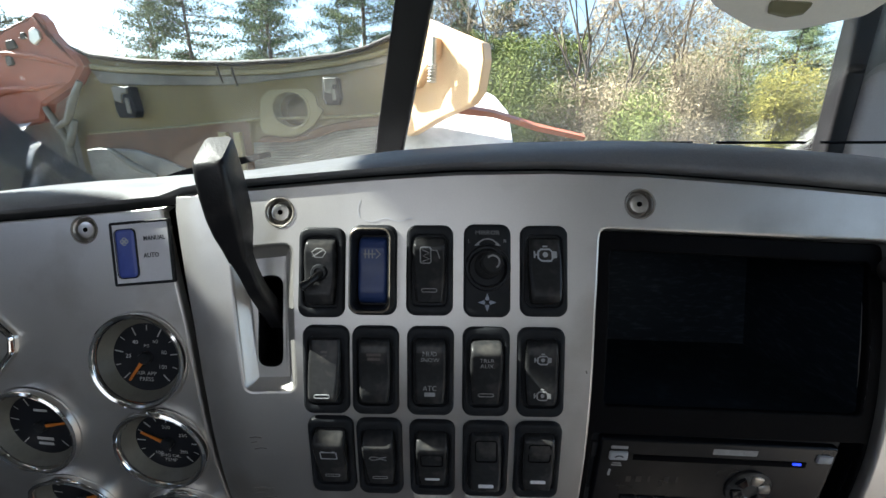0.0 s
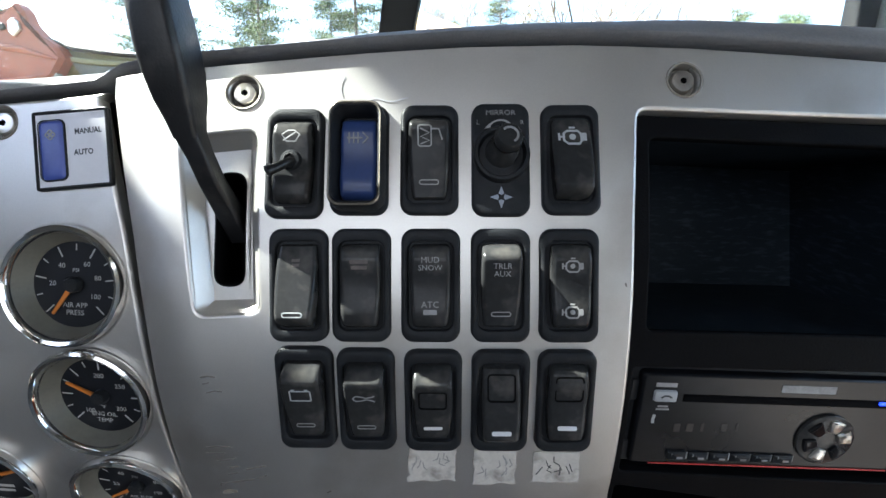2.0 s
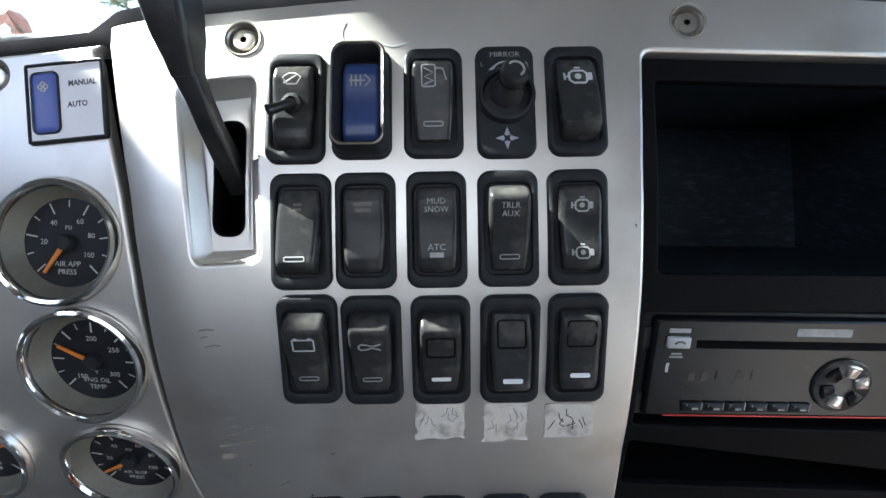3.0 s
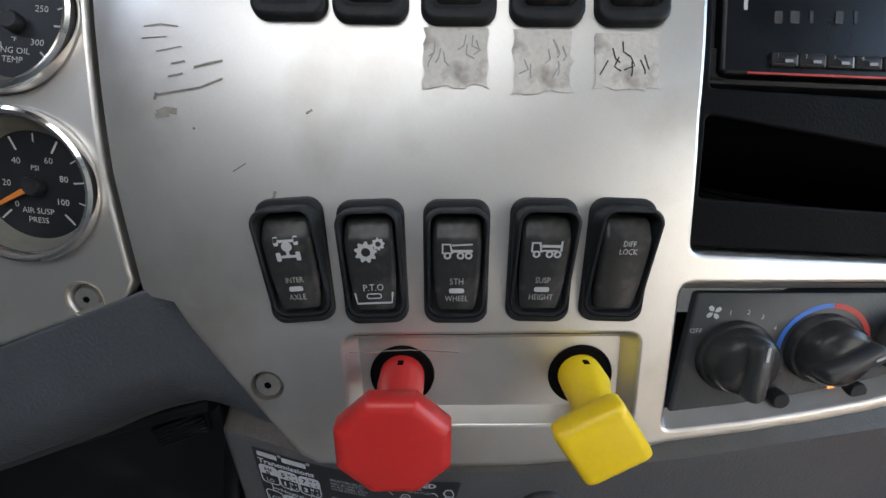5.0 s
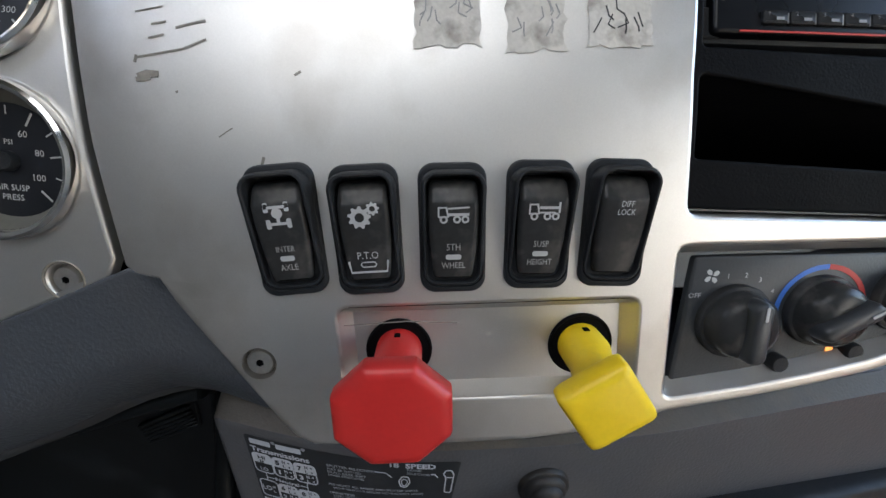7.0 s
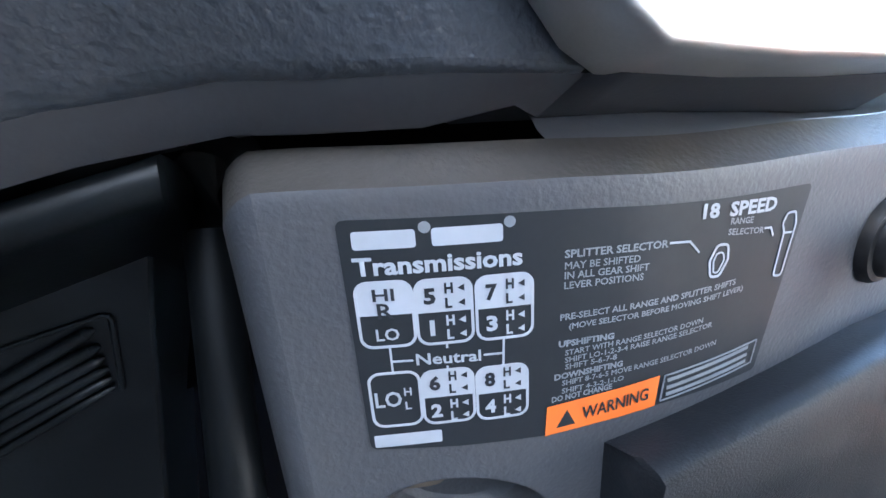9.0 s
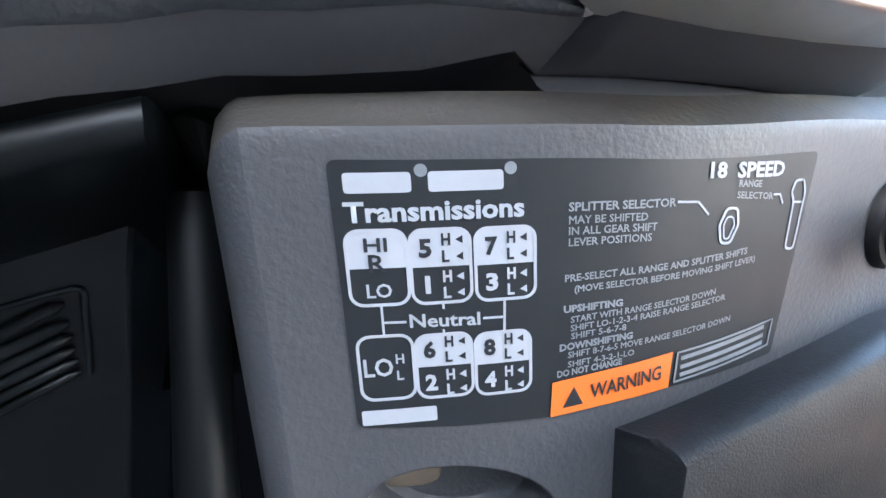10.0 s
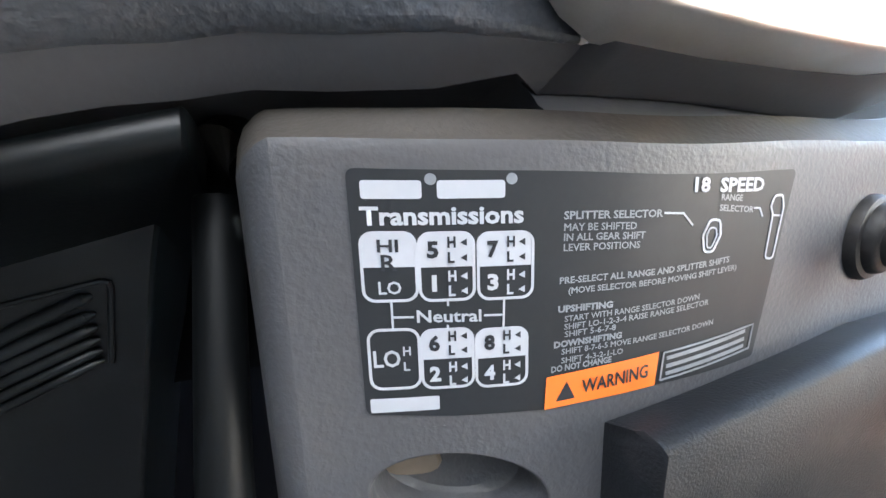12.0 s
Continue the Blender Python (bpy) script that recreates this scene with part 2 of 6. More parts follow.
def rpoly(pts, r, n=4):
    """A polygon (counter-clockwise) with rounded corners; r is one radius or one for each corner."""
    out = []
    k = len(pts)
    for i, p in enumerate(pts):
        p = Vector(p)
        a, b = Vector(pts[i - 1]) - p, Vector(pts[(i + 1) % k]) - p
        la, lb = a.length, b.length
        a, b = a / la, b / lb
        rad = r[i] if isinstance(r, (list, tuple)) else r
        ang = a.angle(b)
        if rad <= 0 or abs(math.pi - ang) < 0.05:
            out.append(tuple(p))
            continue
        t = min(rad / math.tan(ang / 2), 0.45 * la, 0.45 * lb)
        for j in range(n + 1):
            f = j / n
            q = (p + a * t) * (1 - f) ** 2 + p * 2 * f * (1 - f) + (p + b * t) * f ** 2
            out.append(tuple(q))
    return out


def inset(loop, d):
    """The loop (counter-clockwise) moved inwards by d."""
    k, out = len(loop), []
    for i in range(k):
        p, q, r = Vector(loop[i - 1]), Vector(loop[i]), Vector(loop[(i + 1) % k])
        a, b = q - p, r - q
        if a.length < 1e-9:
            a = b
        if b.length < 1e-9:
            b = a
        na, nb = Vector((-a.y, a.x)).normalized(), Vector((-b.y, b.x)).normalized()
        m = na + nb
        m = m / max(0.35, m.length_squared / 2) if m.length > 1e-6 else na
        out.append(tuple(q + m * d))
    return out


def loft(bm, loops, cap0=False, cap1=False, closed=True):
    """Skins a row of loops of 3D points."""
    rows = [[bm.verts.new(p) for p in loop] for loop in loops]
    for a, b in zip(rows, rows[1:]):
        k = len(a)
        for i in range(k if closed else k - 1):
            j = (i + 1) % k
            bm.faces.new((a[i], a[j], b[j], b[i]))
    if cap0:
        bm.faces.new(rows[0][::-1])
    if cap1:
        bm.faces.new(rows[-1])
    return rows


def puck(loop, profile, cap0=False, cap1=True, bm=None, warp=None, draw=None):
    """Rings of an outline by (inset, height)."""
    bm = bm or bmesh.new()
    loops = []
    for d, h in profile:
        ring = (draw or inset)(loop, d) if d else loop
        loops.append([(x, y, h) if warp is None else warp(x, y, h) for x, y in ring])
    loft(bm, loops, cap0, cap1)
    return bm


def shrink(loop, d):
    """A convex loop drawn in towards its middle by about d."""
    cx, cy = sum(p[0] for p in loop) / len(loop), sum(p[1] for p in loop) / len(loop)
    r = min(math.hypot(p[0] - cx, p[1] - cy) for p in loop)
    return [(cx + (x - cx) * (1 - d / r), cy + (y - cy) * (1 - d / r)) for x, y in loop]


def prism(loop, h0, h1, bm=None):
    bm = bm or bmesh.new()
    return puck(loop, [(0, h0), (0, h1)], True, True, bm)


def box(sx, sy, sz, cx=0, cy=0, cz=0, r=0.0, bm=None):
    """A box with softened upper edges."""
    bm = bm or bmesh.new()
    r = r or min(sx, sy, sz) * 0.04
    loop = rrect(sx, sy, min(r * 1.5, sx * 0.4, sy * 0.4), 3, cx, cy)
    return puck(loop, [(r, cz - sz / 2), (0, cz - sz / 2 + r), (0, cz + sz / 2 - r), (r * 0.3, cz + sz / 2 - r * 0.3), (r, cz + sz / 2)], True, True, bm)


def lathe(profile, n=32, bm=None, cap0=False, cap1=False):
    """A turned shape from (radius, height)."""
    bm = bm or bmesh.new()
    loft(bm, [[(r * math.cos(2 * math.pi * i / n), r * math.sin(2 * math.pi * i / n), h) for i in range(n)] for r, h in profile], cap0, cap1)
    return bm


def tube(points, radii, n=12, bm=None, caps=True):
    """A round bar along points."""
    bm = bm or bmesh.new()
    loops = []
    pts = [Vector(p) for p in points]
    up = Vector((0.13, 0.2, 1)).normalized()
    for i, p in enumerate(pts):
        d = (pts[min(i + 1, len(pts) - 1)] - pts[max(i - 1, 0)]).normalized()
        s = d.cross(up)
        s = s.normalized() if s.length > 1e-4 else Vector((1, 0, 0))
        u = s.cross(d)
        r = radii[i] if isinstance(radii, (list, tuple)) else radii
        loops.append([p + (s * math.cos(2 * math.pi * k / n) + u * math.sin(2 * math.pi * k / n)) * r for k in range(n)])
    loft(bm, loops, caps, caps)
    return bm


def stroke(points, width, h0=0.0, h1=0.00012, bm=None, closed=False):
    """A flat line of print along 2D points."""
    bm = bm or bmesh.new()
    pts = [Vector(p) for p in points]
    k = len(pts)
    left, right = [], []
    for i, p in enumerate(pts):
        a = pts[i - 1] if (i or closed) else p
        b = pts[(i + 1) % k] if (i < k - 1 or closed) else p
        d = (b - a).normalized()
        nrm = Vector((-d.y, d.x)) * width / 2
        left.append(p + nrm), right.append(p - nrm)
    lo = [[(*l, h0), (*l, h1), (*r, h1), (*r, h0)] for l, r in zip(left, right)]
    if closed:
        lo.append(lo[0])
    loft(bm, lo, not closed, not closed)
    return bm


def moved(bm, m):
    bm.transform(m)
    return bm


def joined(*bms):
    out = bmesh.new()
    for b in bms:
        me = bpy.data.meshes.new("t")
        b.to_mesh(me)
        out.from_mesh(me)
        bpy.data.meshes.remove(me)
        b.free()
    return out


def lettering(body, height, cx=0.0, cy=0.0, align="CENTER", squeeze=1.0, bold=0.0, h0=0.0, h1=0.00012):
    """Flat raised letters of the built-in font; height is that of a capital."""
    cu = bpy.data.curves.new("letters", "FONT")
    cu.body, cu.size, cu.align_x, cu.align_y = body, height / 0.70, align, "CENTER"
    cu.offset, cu.resolution_u, cu.fill_mode = bold, 2, "FRONT"
    ob = bpy.data.objects.new("letters", cu)
    me = bpy.data.meshes.new_from_object(ob)
    bm = bmesh.new()
    bm.from_mesh(me)
    bpy.data.objects.remove(ob)
    bpy.data.meshes.remove(me)
    bpy.data.curves.remove(cu)
    for v in bm.verts:
        v.co = Vector((v.co.x * squeeze + cx, v.co.y + cy, h1))
    return bm


def finish(bm, name, mat, sharp=38.0):
    bmesh.ops.recalc_face_normals(bm, faces=bm.faces[:])
    me = bpy.data.meshes.new(name)
    bm.to_mesh(me)
    bm.free()
    for p in me.polygons:
        p.use_smooth = True
    me.set_sharp_from_angle(angle=radians(sharp))
    me.materials.append(mat)
    return me


def part(name, bm, mat, parent=None, label="", sharp=38.0, m=None):
    ob = new(name, finish(bm, name, mat, sharp))
    if parent is not None:
        ob.parent = parent
    if m is not None:
        ob.matrix_basis = m
    if label:
        tagged(ob, label)
    return ob


def thing(name, m, label, category, group="", kind=""):
    e = new(name)
    e.empty_display_size = 0.01
    e.matrix_world = m
    return tagged(e, label, category, group, kind)


def solid(name, bm, mat, label, category, group="", kind="", sharp=38.0):
    return tagged(part(name, bm, mat, sharp=sharp), label, category, group, kind)


# ---------------------------------------------------------------- the dash's surface
PROFILE = np.polyfit([-.30, -.25, -.215, -.18, -.14, -.10, -.06, -.03, 0, .03, .066, .105, .14],
                     [.045, .028, .018, .011, .004, -.003, -.0045, -.001, .005, .0135, .026, .040, .052], 6)


def depth(z):
    return float(np.polyval(PROFILE, z))


def slope(z):
    return (depth(z + 0.001) - depth(z - 0.001)) / 0.002


def seam(z):
    return float(np.interp(z, [-.18, -.13, -.09, -.03, .012, .03, .068, .10], [-.1215, -.1258, -.1268, -.1300, -.1348, -.1385, -.1465, -.1525]))


def panel_top(x):
    return float(np.interp(x, [-.45, -.28, -.19, -.14, -.09, -.036, .02, .08, .13, .18, .23, .30, .40],
                           [.060, .079, .0865, .0915, .0960, .1005, .1040, .1048, .1030, .0995, .0955, .089, .078]))


def roll_back(x, z):
    """The centre panel curves away towards the seam beside the gauges."""
    d = (x - seam(z)) / 0.030
    return 0.007 * (1 - d) ** 2 if d < 1 else 0.0


def on_panel(x, z, h=0.0):
    s = slope(z)
    n = Vector((0, -1, s)).normalized()
    return Vector((x, depth(z) + roll_back(x, z), z)) + n * h


GAUGE_SET = 0.0165


def gauge_depth(z):
    """The gauge panel stands behind the centre panel and leans back less."""
    return GAUGE_SET + (depth(0) + .78 * (depth(z) - depth(0)) if z > 0 else depth(z))


def on_gauges(x, z, h=0.0):
    n = Vector((0, -1, (gauge_depth(z + .001) - gauge_depth(z - .001)) / .002)).normalized()
    return Vector((x, gauge_depth(z), z)) + n * h


def seat_at(x, z, surface=on_panel, spin=0.0, h=0.0, lean=0.0):
    """The pose of a thing that is set into the dash: x right, y up along it, z out of it."""
    o = surface(x, z, h)
    ex = (surface(x + 0.004, z) - surface(x - 0.004, z)).normalized()
    ey = (surface(x, z + 0.004) - surface(x, z - 0.004)).normalized()
    ez = ex.cross(ey).normalized()
    ex = ey.cross(ez)
    m = Matrix((ex, ey, ez)).transposed().to_4x4()
    m.translation = o
    return m @ pose(0, 0, 0, lean, 0, spin)


def sheet(outer, holes, surface, thick=0.004, r=0.0012, step=0.008, xcuts=(), chamfer=None):
    """A curved sheet with openings, softened edges and thickness, laid on a surface."""
    bm = bmesh.new()
    edges = []
    loops = [(outer, 1)] + [(h, -1) for h in holes]
    rim = ((1, 0.0), (0.62, -0.08), (0.29, -0.29), (0.08, -0.62), (0, -1))
    wide = chamfer or r
    for loop, side in loops:
        vs = [bm.verts.new((x, y, 0)) for x, y in inset(loop, (wide if side > 0 else r) * side)]
        edges += [bm.edges.new((vs[i - 1], vs[i])) for i in range(len(vs))]
    bmesh.ops.triangle_fill(bm, use_beauty=True, use_dissolve=False, edges=edges)
    zs = [v.co.y for v in bm.verts]
    xs = [v.co.x for v in bm.verts]
    z = min(zs) + step
    while z < max(zs):
        bmesh.ops.bisect_plane(bm, geom=bm.verts[:] + bm.edges[:] + bm.faces[:], plane_co=(0, z, 0), plane_no=(0, 1, 0))
        z += step
    for x in xcuts:
        bmesh.ops.bisect_plane(bm, geom=bm.verts[:] + bm.edges[:] + bm.faces[:], plane_co=(x, 0, 0), plane_no=(1, 0, 0))
    for v in bm.verts:
        v.co = surface(v.co.x, v.co.y, 0)
    for loop, side in loops:
        dense = []
        k = len(loop)
        for i in range(k):
            p, q = Vector(loop[i]), Vector(loop[(i + 1) % k])
            m = max(1, int((q - p).length / step))
            dense += [tuple(p.lerp(q, j / m)) for j in range(m)]
        rings = []
        steps = [(a * r, b * r) for a, b in rim] + [(0, -thick)]
        if side > 0 and chamfer:
            steps = [(wide, 0), (wide * .96, -wide * .010), (wide * .91, -wide * .07), (wide * .06, -wide * 1.70), (wide * .01, -wide * 1.85), (0, -wide * 2), (0, -thick)]
        for k, (d, h) in enumerate(steps):
            ring = [surface(x, y, h) for x, y in inset(dense, d * side)]
            if side > 0 and chamfer:
                d2, h2 = ((wide, 0), (.0011, 0), (.0004, -.0004), (0, -.0013), (0, -.006), (0, -.0115), (.0004, -.0160))[k]
                ring = [surface(*q, h2) if p[1] < -.186 else v for v, p, q in zip(ring, dense, inset(dense, d2))]
            rings.append(ring)
        loft(bm, rings)
    return bm

# ---------------------------------------------------------------- dash panels
CENTRE_OUT = [(seam(z) + 0.0012, z) for z in (-.170, -.13, -.09, -.05, -.02, .02, .05, .085)][::-1]
top_line = [(x, panel_top(x) + 0.0060) for x in (-.1480, -.12, -.10, -.075, -.05, -.025, 0, .025, .05, .075, .10, .13, .16, .19, .22, .26, .30, .34)]
low_line = [(-.1205, -.1765), (-.1150, -.1805), (-.1050, -.1822), (-.0988, -.1895), (-.0658, -.2405), (-.0588, -.2500), (-.0515, -.2545), (-.022, -.2562), (.01, -.2568),
            (.039, -.2565), (.07, -.2535), (.0956, -.2468), (.1026, -.2448), (.137, -.2398), (.163, -.2353), (.188, -.2300), (.24, -.2140), (.30, -.1940), (.34, -.1800)]
centre_outline = CENTRE_OUT + low_line + [(.34, .05)] + top_line[::-1]
RADIO_OPEN = rpoly([(.1000, -.1605), (.2620, -.1680), (.2640, .0720), (.1040, .0785), (.1012, .03), (.0987, -.06), (.0978, -.11)], [.005, .005, .005, .005, 0, 0, 0], 4)
HVAC_OPEN = rpoly([(.0995, -.2385), (.137, -.2338), (.163, -.2292), (.188, -.2238), (.25, -.2050), (.25, -.1725), (.0980, -.1725)], [.004, 0, 0, 0, .004, .004, .005], 4)
LEVER_OPEN = rpoly([(-.1000, -.0128), (-.0710, -.0118), (-.0737, .0690), (-.1090, .0655)], .005, 4)
KNOB_OPEN = rpoly([(-.0355, -.2345), (.0850, -.2345), (.0838, -.1935), (-.0370, -.1942)], .005, 4)
GAUGE_CUTS = [(-.1757, -.0053, .0297), (-.1695, -.0670, .0297), (-.1680, -.1330, .0302), (-.2529, -.0550, .0302), (-.2470, -.1230, .0302)]
PANEL_SCREWS = [(-.0806, .0868), (.1262, .0918), (-.0700, -.2162)]
GAUGE_SCREWS = [(-.2070, .0738), (-.1525, -.1812)]

dash_mesh = sheet(centre_outline, [RADIO_OPEN, HVAC_OPEN, LEVER_OPEN, KNOB_OPEN] + [circle(.0070, 24, x, z) for x, z in PANEL_SCREWS[:2]], on_panel, 0.017, 0.0018, 0.008,
                   (-.136, -.130, -.124, -.118, -.112, -.106, -.100), .0030)


def counterbore(bm, x, z, r, deep):
    """Sinks a round flat-bottomed hole into a panel's mesh."""
    m = seat_at(x, z)
    inv, turn, n = m.inverted(), m.to_3x3(), 28

    def near(v):
        p = inv @ v.co
        return p.xy.length < r * 3 and -.012 < p.z < .01
    for k in range(n):
        a = 2 * math.pi * k / n
        d = Vector((math.cos(a), math.sin(a), 0))
        faces = [f for f in bm.faces if any((inv @ v.co).xy.length < .05 for v in f.verts)]
        edges = {e for f in faces for e in f.edges}
        verts = {v for f in faces for v in f.verts}
        bmesh.ops.bisect_plane(bm, geom=list(verts) + list(edges) + faces, plane_co=m @ (d * r), plane_no=turn @ d, dist=1e-7)
    inside = [f for f in bm.faces if (inv @ f.calc_center_median()).z > -.010 and all((inv @ v.co).xy.length < r / math.cos(math.pi / n) + 2e-5 for v in f.verts) and (inv @ f.calc_center_median()).xy.length < r]
    bmesh.ops.delete(bm, geom=inside, context="FACES")
    rim = [e for e in bm.edges if e.is_boundary and all((inv @ v.co).xy.length < r * 1.03 and (inv @ v.co).z > -.010 for v in e.verts)]
    for e in rim:
        p, q = (inv @ v.co for v in e.verts)
        low = [bm.verts.new(m @ Vector((w.x, w.y, min(w.z - .0002, -deep)))) for w in (q, p)]
        bm.faces.new([e.verts[0], e.verts[1], *low])
    bmesh.ops.remove_doubles(bm, verts=[v for v in bm.verts if near(v)], dist=2e-6)


counterbore(dash_mesh, -.0700, -.2162, .0069, .0046)
dash_panel = solid("centre_dash_panel", dash_mesh, SILVER,
                   "silver-grey painted centre dash panel, lightly scuffed, with switch rows", "dash panel", kind="structure")


def dish(loop, drop, wall, cut=None):
    """A pressed recess: sloping walls and a floor, which may be cut through."""
    bm = bmesh.new()
    rings = []
    for d, h in ((0, 0.0), (0.0008, -0.0012), (wall * 0.85, -drop + 0.0008), (wall, -drop), (wall + 0.0015, -drop)):
        rings.append([on_panel(x, z, h - 0.0008) for x, z in inset(loop, d)])
    if not cut:
        loft(bm, rings, False, True)
        return bm
    loft(bm, rings)
    flat = bmesh.new()
    edges = []
    for lp in (inset(loop, wall + .0015), cut):
        vs = [flat.verts.new((x, z, 0)) for x, z in lp]
        edges += [flat.edges.new((vs[i - 1], vs[i])) for i in range(len(vs))]
    bmesh.ops.triangle_fill(flat, use_beauty=True, edges=edges)
    for z in np.arange(-.005, .065, .008):
        bmesh.ops.bisect_plane(flat, geom=flat.verts[:] + flat.edges[:] + flat.faces[:], plane_co=(0, z, 0), plane_no=(0, 1, 0))
    for v in flat.verts:
        v.co = on_panel(v.co.x, v.co.y, -drop - .0008)
    return joined(bm, flat)


SLOT = rpoly([(-.0950, -.0005), (-.0803, -.0005), (-.0803, .0520), (-.0950, .0520)], .0068, 6)
part("lever_recess", dish(LEVER_OPEN, 0.0058, 0.0055, SLOT), SILVER, dash_panel)
part("knob_recess", dish(KNOB_OPEN, 0.0062, 0.0042), SILVER, dash_panel)

bm = bmesh.new()
loft(bm, [[on_panel(x, z, h) for x, z in inset(HVAC_OPEN, d)] for d, h in ((0, -.0008), (.001, -.003), (.0045, -.0085))])
part("climate_surround", bm, SILVER, dash_panel)

gauge_outline = ([(seam(z) - 0.0082, z) for z in (-.1725, -.13, -.09, -.05, -.02, .02, .05, .085)]
                 + [(x, panel_top(x) - 0.002) for x in (-.154, -.18, -.22, -.28, -.34, -.42)]
                 + [(-.42, -.276), (-.30, -.2370), (-.20, -.2045), (-.135, -.1815)])
gauge_panel = solid("gauge_panel", sheet(gauge_outline, [circle(r, 36, x, z) for x, z, r in GAUGE_CUTS] + [circle(.0068, 24, x, z) for x, z in GAUGE_SCREWS], on_gauges, 0.006, 0.0018), SILVER,
                    "silver-grey painted gauge panel with round chrome gauges", "dash panel", kind="structure")
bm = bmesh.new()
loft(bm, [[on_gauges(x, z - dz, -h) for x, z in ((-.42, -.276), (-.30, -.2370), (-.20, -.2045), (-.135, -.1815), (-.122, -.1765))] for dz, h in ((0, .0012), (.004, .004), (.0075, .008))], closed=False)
part("lower_edge", bm, SILVER_DARK, gauge_panel)


def pad_section(x):
    zb = panel_top(x)
    yb = depth(zb)
    crown = float(np.interp(x, [-.45, -.28, -.205, -.11, -.017, .055, .13, .20, .28, .40], [.074, .0925, .0995, .1105, .1220, .1262, .1270, .1232, .1165, .100]))
    low = float(np.interp(x, [-.25, -.12, .1, .3], [0, .006, .004, .001]))
    gap = (gauge_depth(zb) - depth(zb)) * max(0.0, min(1.0, (-.135 - x) / .02))
    yb += gap
    up = .0058 * max(0.0, min(1.0, (x + .155) / .02))
    z0, z1 = zb + .0044 + up, crown - low
    return [(yb + .016, zb - .004 + up), (yb + .006, zb + .0010 + up), (yb + .0018, zb + .0026 + up), (yb + .0010, z0), (yb + .0034, z0 * .68 + z1 * .32), (yb + .0085, z0 * .34 + z1 * .66), (yb + .0150, z0 * .12 + z1 * .88),
            (yb + .0260, z1 - .0004), (.085 + gap, crown - low * .7)] + [(y, crown - (.142 - crown + .004) * (y - .085) / .27 - .004) for y in (.13, .22, .36, .62)] + [(.62, crown - .20)]


bm = bmesh.new()
loft(bm, [[(x, y, z) for y, z in pad_section(x)] for x in np.linspace(-1.0, 1.1, 106)], closed=False)
dash_pad = solid("dash_pad", bm, PAD, "dark grey grained vinyl dash pad, dusty and sunlit in part", "dash pad", kind="structure", sharp=60)
for x0, x1 in ((.12, .20), (.215, .30), (.33, .43), (.45, .53)):
    part("defrost_slot", box(x1 - x0, .008, .003, (x0 + x1) / 2, .30, .1125, .0010), BLACK_MATT, dash_pad)

# near-black backing that closes the gap behind the seam and round the recesses, for their shade
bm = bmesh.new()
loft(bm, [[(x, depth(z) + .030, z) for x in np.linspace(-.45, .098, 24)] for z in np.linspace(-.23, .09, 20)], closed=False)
solid("dash_backing", bm, VOID, "near-black backing for the shade inside the dash", "backing", kind="structure")


# black strip that stands for the shade in the gap between pad and panel
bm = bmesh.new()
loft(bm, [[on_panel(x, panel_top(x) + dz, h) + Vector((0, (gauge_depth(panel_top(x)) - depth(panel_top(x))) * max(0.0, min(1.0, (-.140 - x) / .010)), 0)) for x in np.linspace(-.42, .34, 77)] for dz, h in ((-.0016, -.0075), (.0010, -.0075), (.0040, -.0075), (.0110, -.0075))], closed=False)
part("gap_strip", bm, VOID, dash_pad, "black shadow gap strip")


def knee_y(z):
    return .0255 + .22 * (-.175 - z)


KNEE_EDGE = [(-.60, -.385), (-.40, -.330), (-.30, -.299), (-.23, -.2746), (-.204, -.2653), (-.182, -.2573), (-.166, -.2500), (-.152, -.2447), (-.140, -.2415), (-.128, -.2395), (-.114, -.2395), (-.10, -.2420), (-.08, -.2460), (-.0640, -.2474), (-.0505, -.2486)]
knee_outline = rpoly(KNEE_EDGE + [
                      (-.0552, -.2405), (-.0895, -.1885), (-.1000, -.1812), (-.1150, -.1795), (-.1250, -.1765), (-.20, -.2050), (-.30, -.2385), (-.60, -.335)],
                     [0] * 14 + [.001, 0, .006, .008, .006, 0, 0, 0, 0], 4)


def on_knee(x, z, h=0.0):
    ze = float(np.interp(x, [p[0] for p in KNEE_EDGE], [p[1] for p in KNEE_EDGE]))
    bend = float(np.interp(x, [-.60, -.23, -.15, -.128, -.10, -.08, -.052], [.018, .018, .0235, .025, .016, .007, .0035]))
    f = max(0.0, min(1.0, 1 - (z - ze) / .030))
    return Vector((x, knee_y(z) + bend * f ** 2.2, z)) + Vector((0, -.9766, -.2149)) * h


knee = solid("knee_panel", sheet(knee_outline, [], on_knee, 0.010, 0.0016, 0.004, tuple(np.linspace(-.30, -.06, 25))), KNEE, "dark grey textured plastic knee panel below the gauges", "knee panel", kind="structure")
TIP, CORNER = Vector((-.0622, .0540, -.2500)), Vector((-.0524, .0612, -.2496))


def moulding(tops, lows):
    """A smooth underside between an upper crease and a lower edge, turned up behind."""
    rings = [tops, [p.lerp(q, .06) + Vector((0, 0, -.0003)) for p, q in zip(tops, lows)], [p.lerp(q, .93) + Vector((0, 0, -.0002)) for p, q in zip(tops, lows)], lows]
    rings += [[q + Vector((0, dy, dz)) for q in lows] for dy, dz in ((.0010, .0010), (.0030, .0090), (.045, .020))]
    bm = bmesh.new()
    loft(bm, rings, closed=False)
    return bm


lip = [on_knee(x, z) + Vector((0, .0012, .0004)) for x, z in KNEE_EDGE]
edge_low = [p + Vector((0, .0098, -.0054)) for p in lip[:-2]] + [TIP, CORNER]
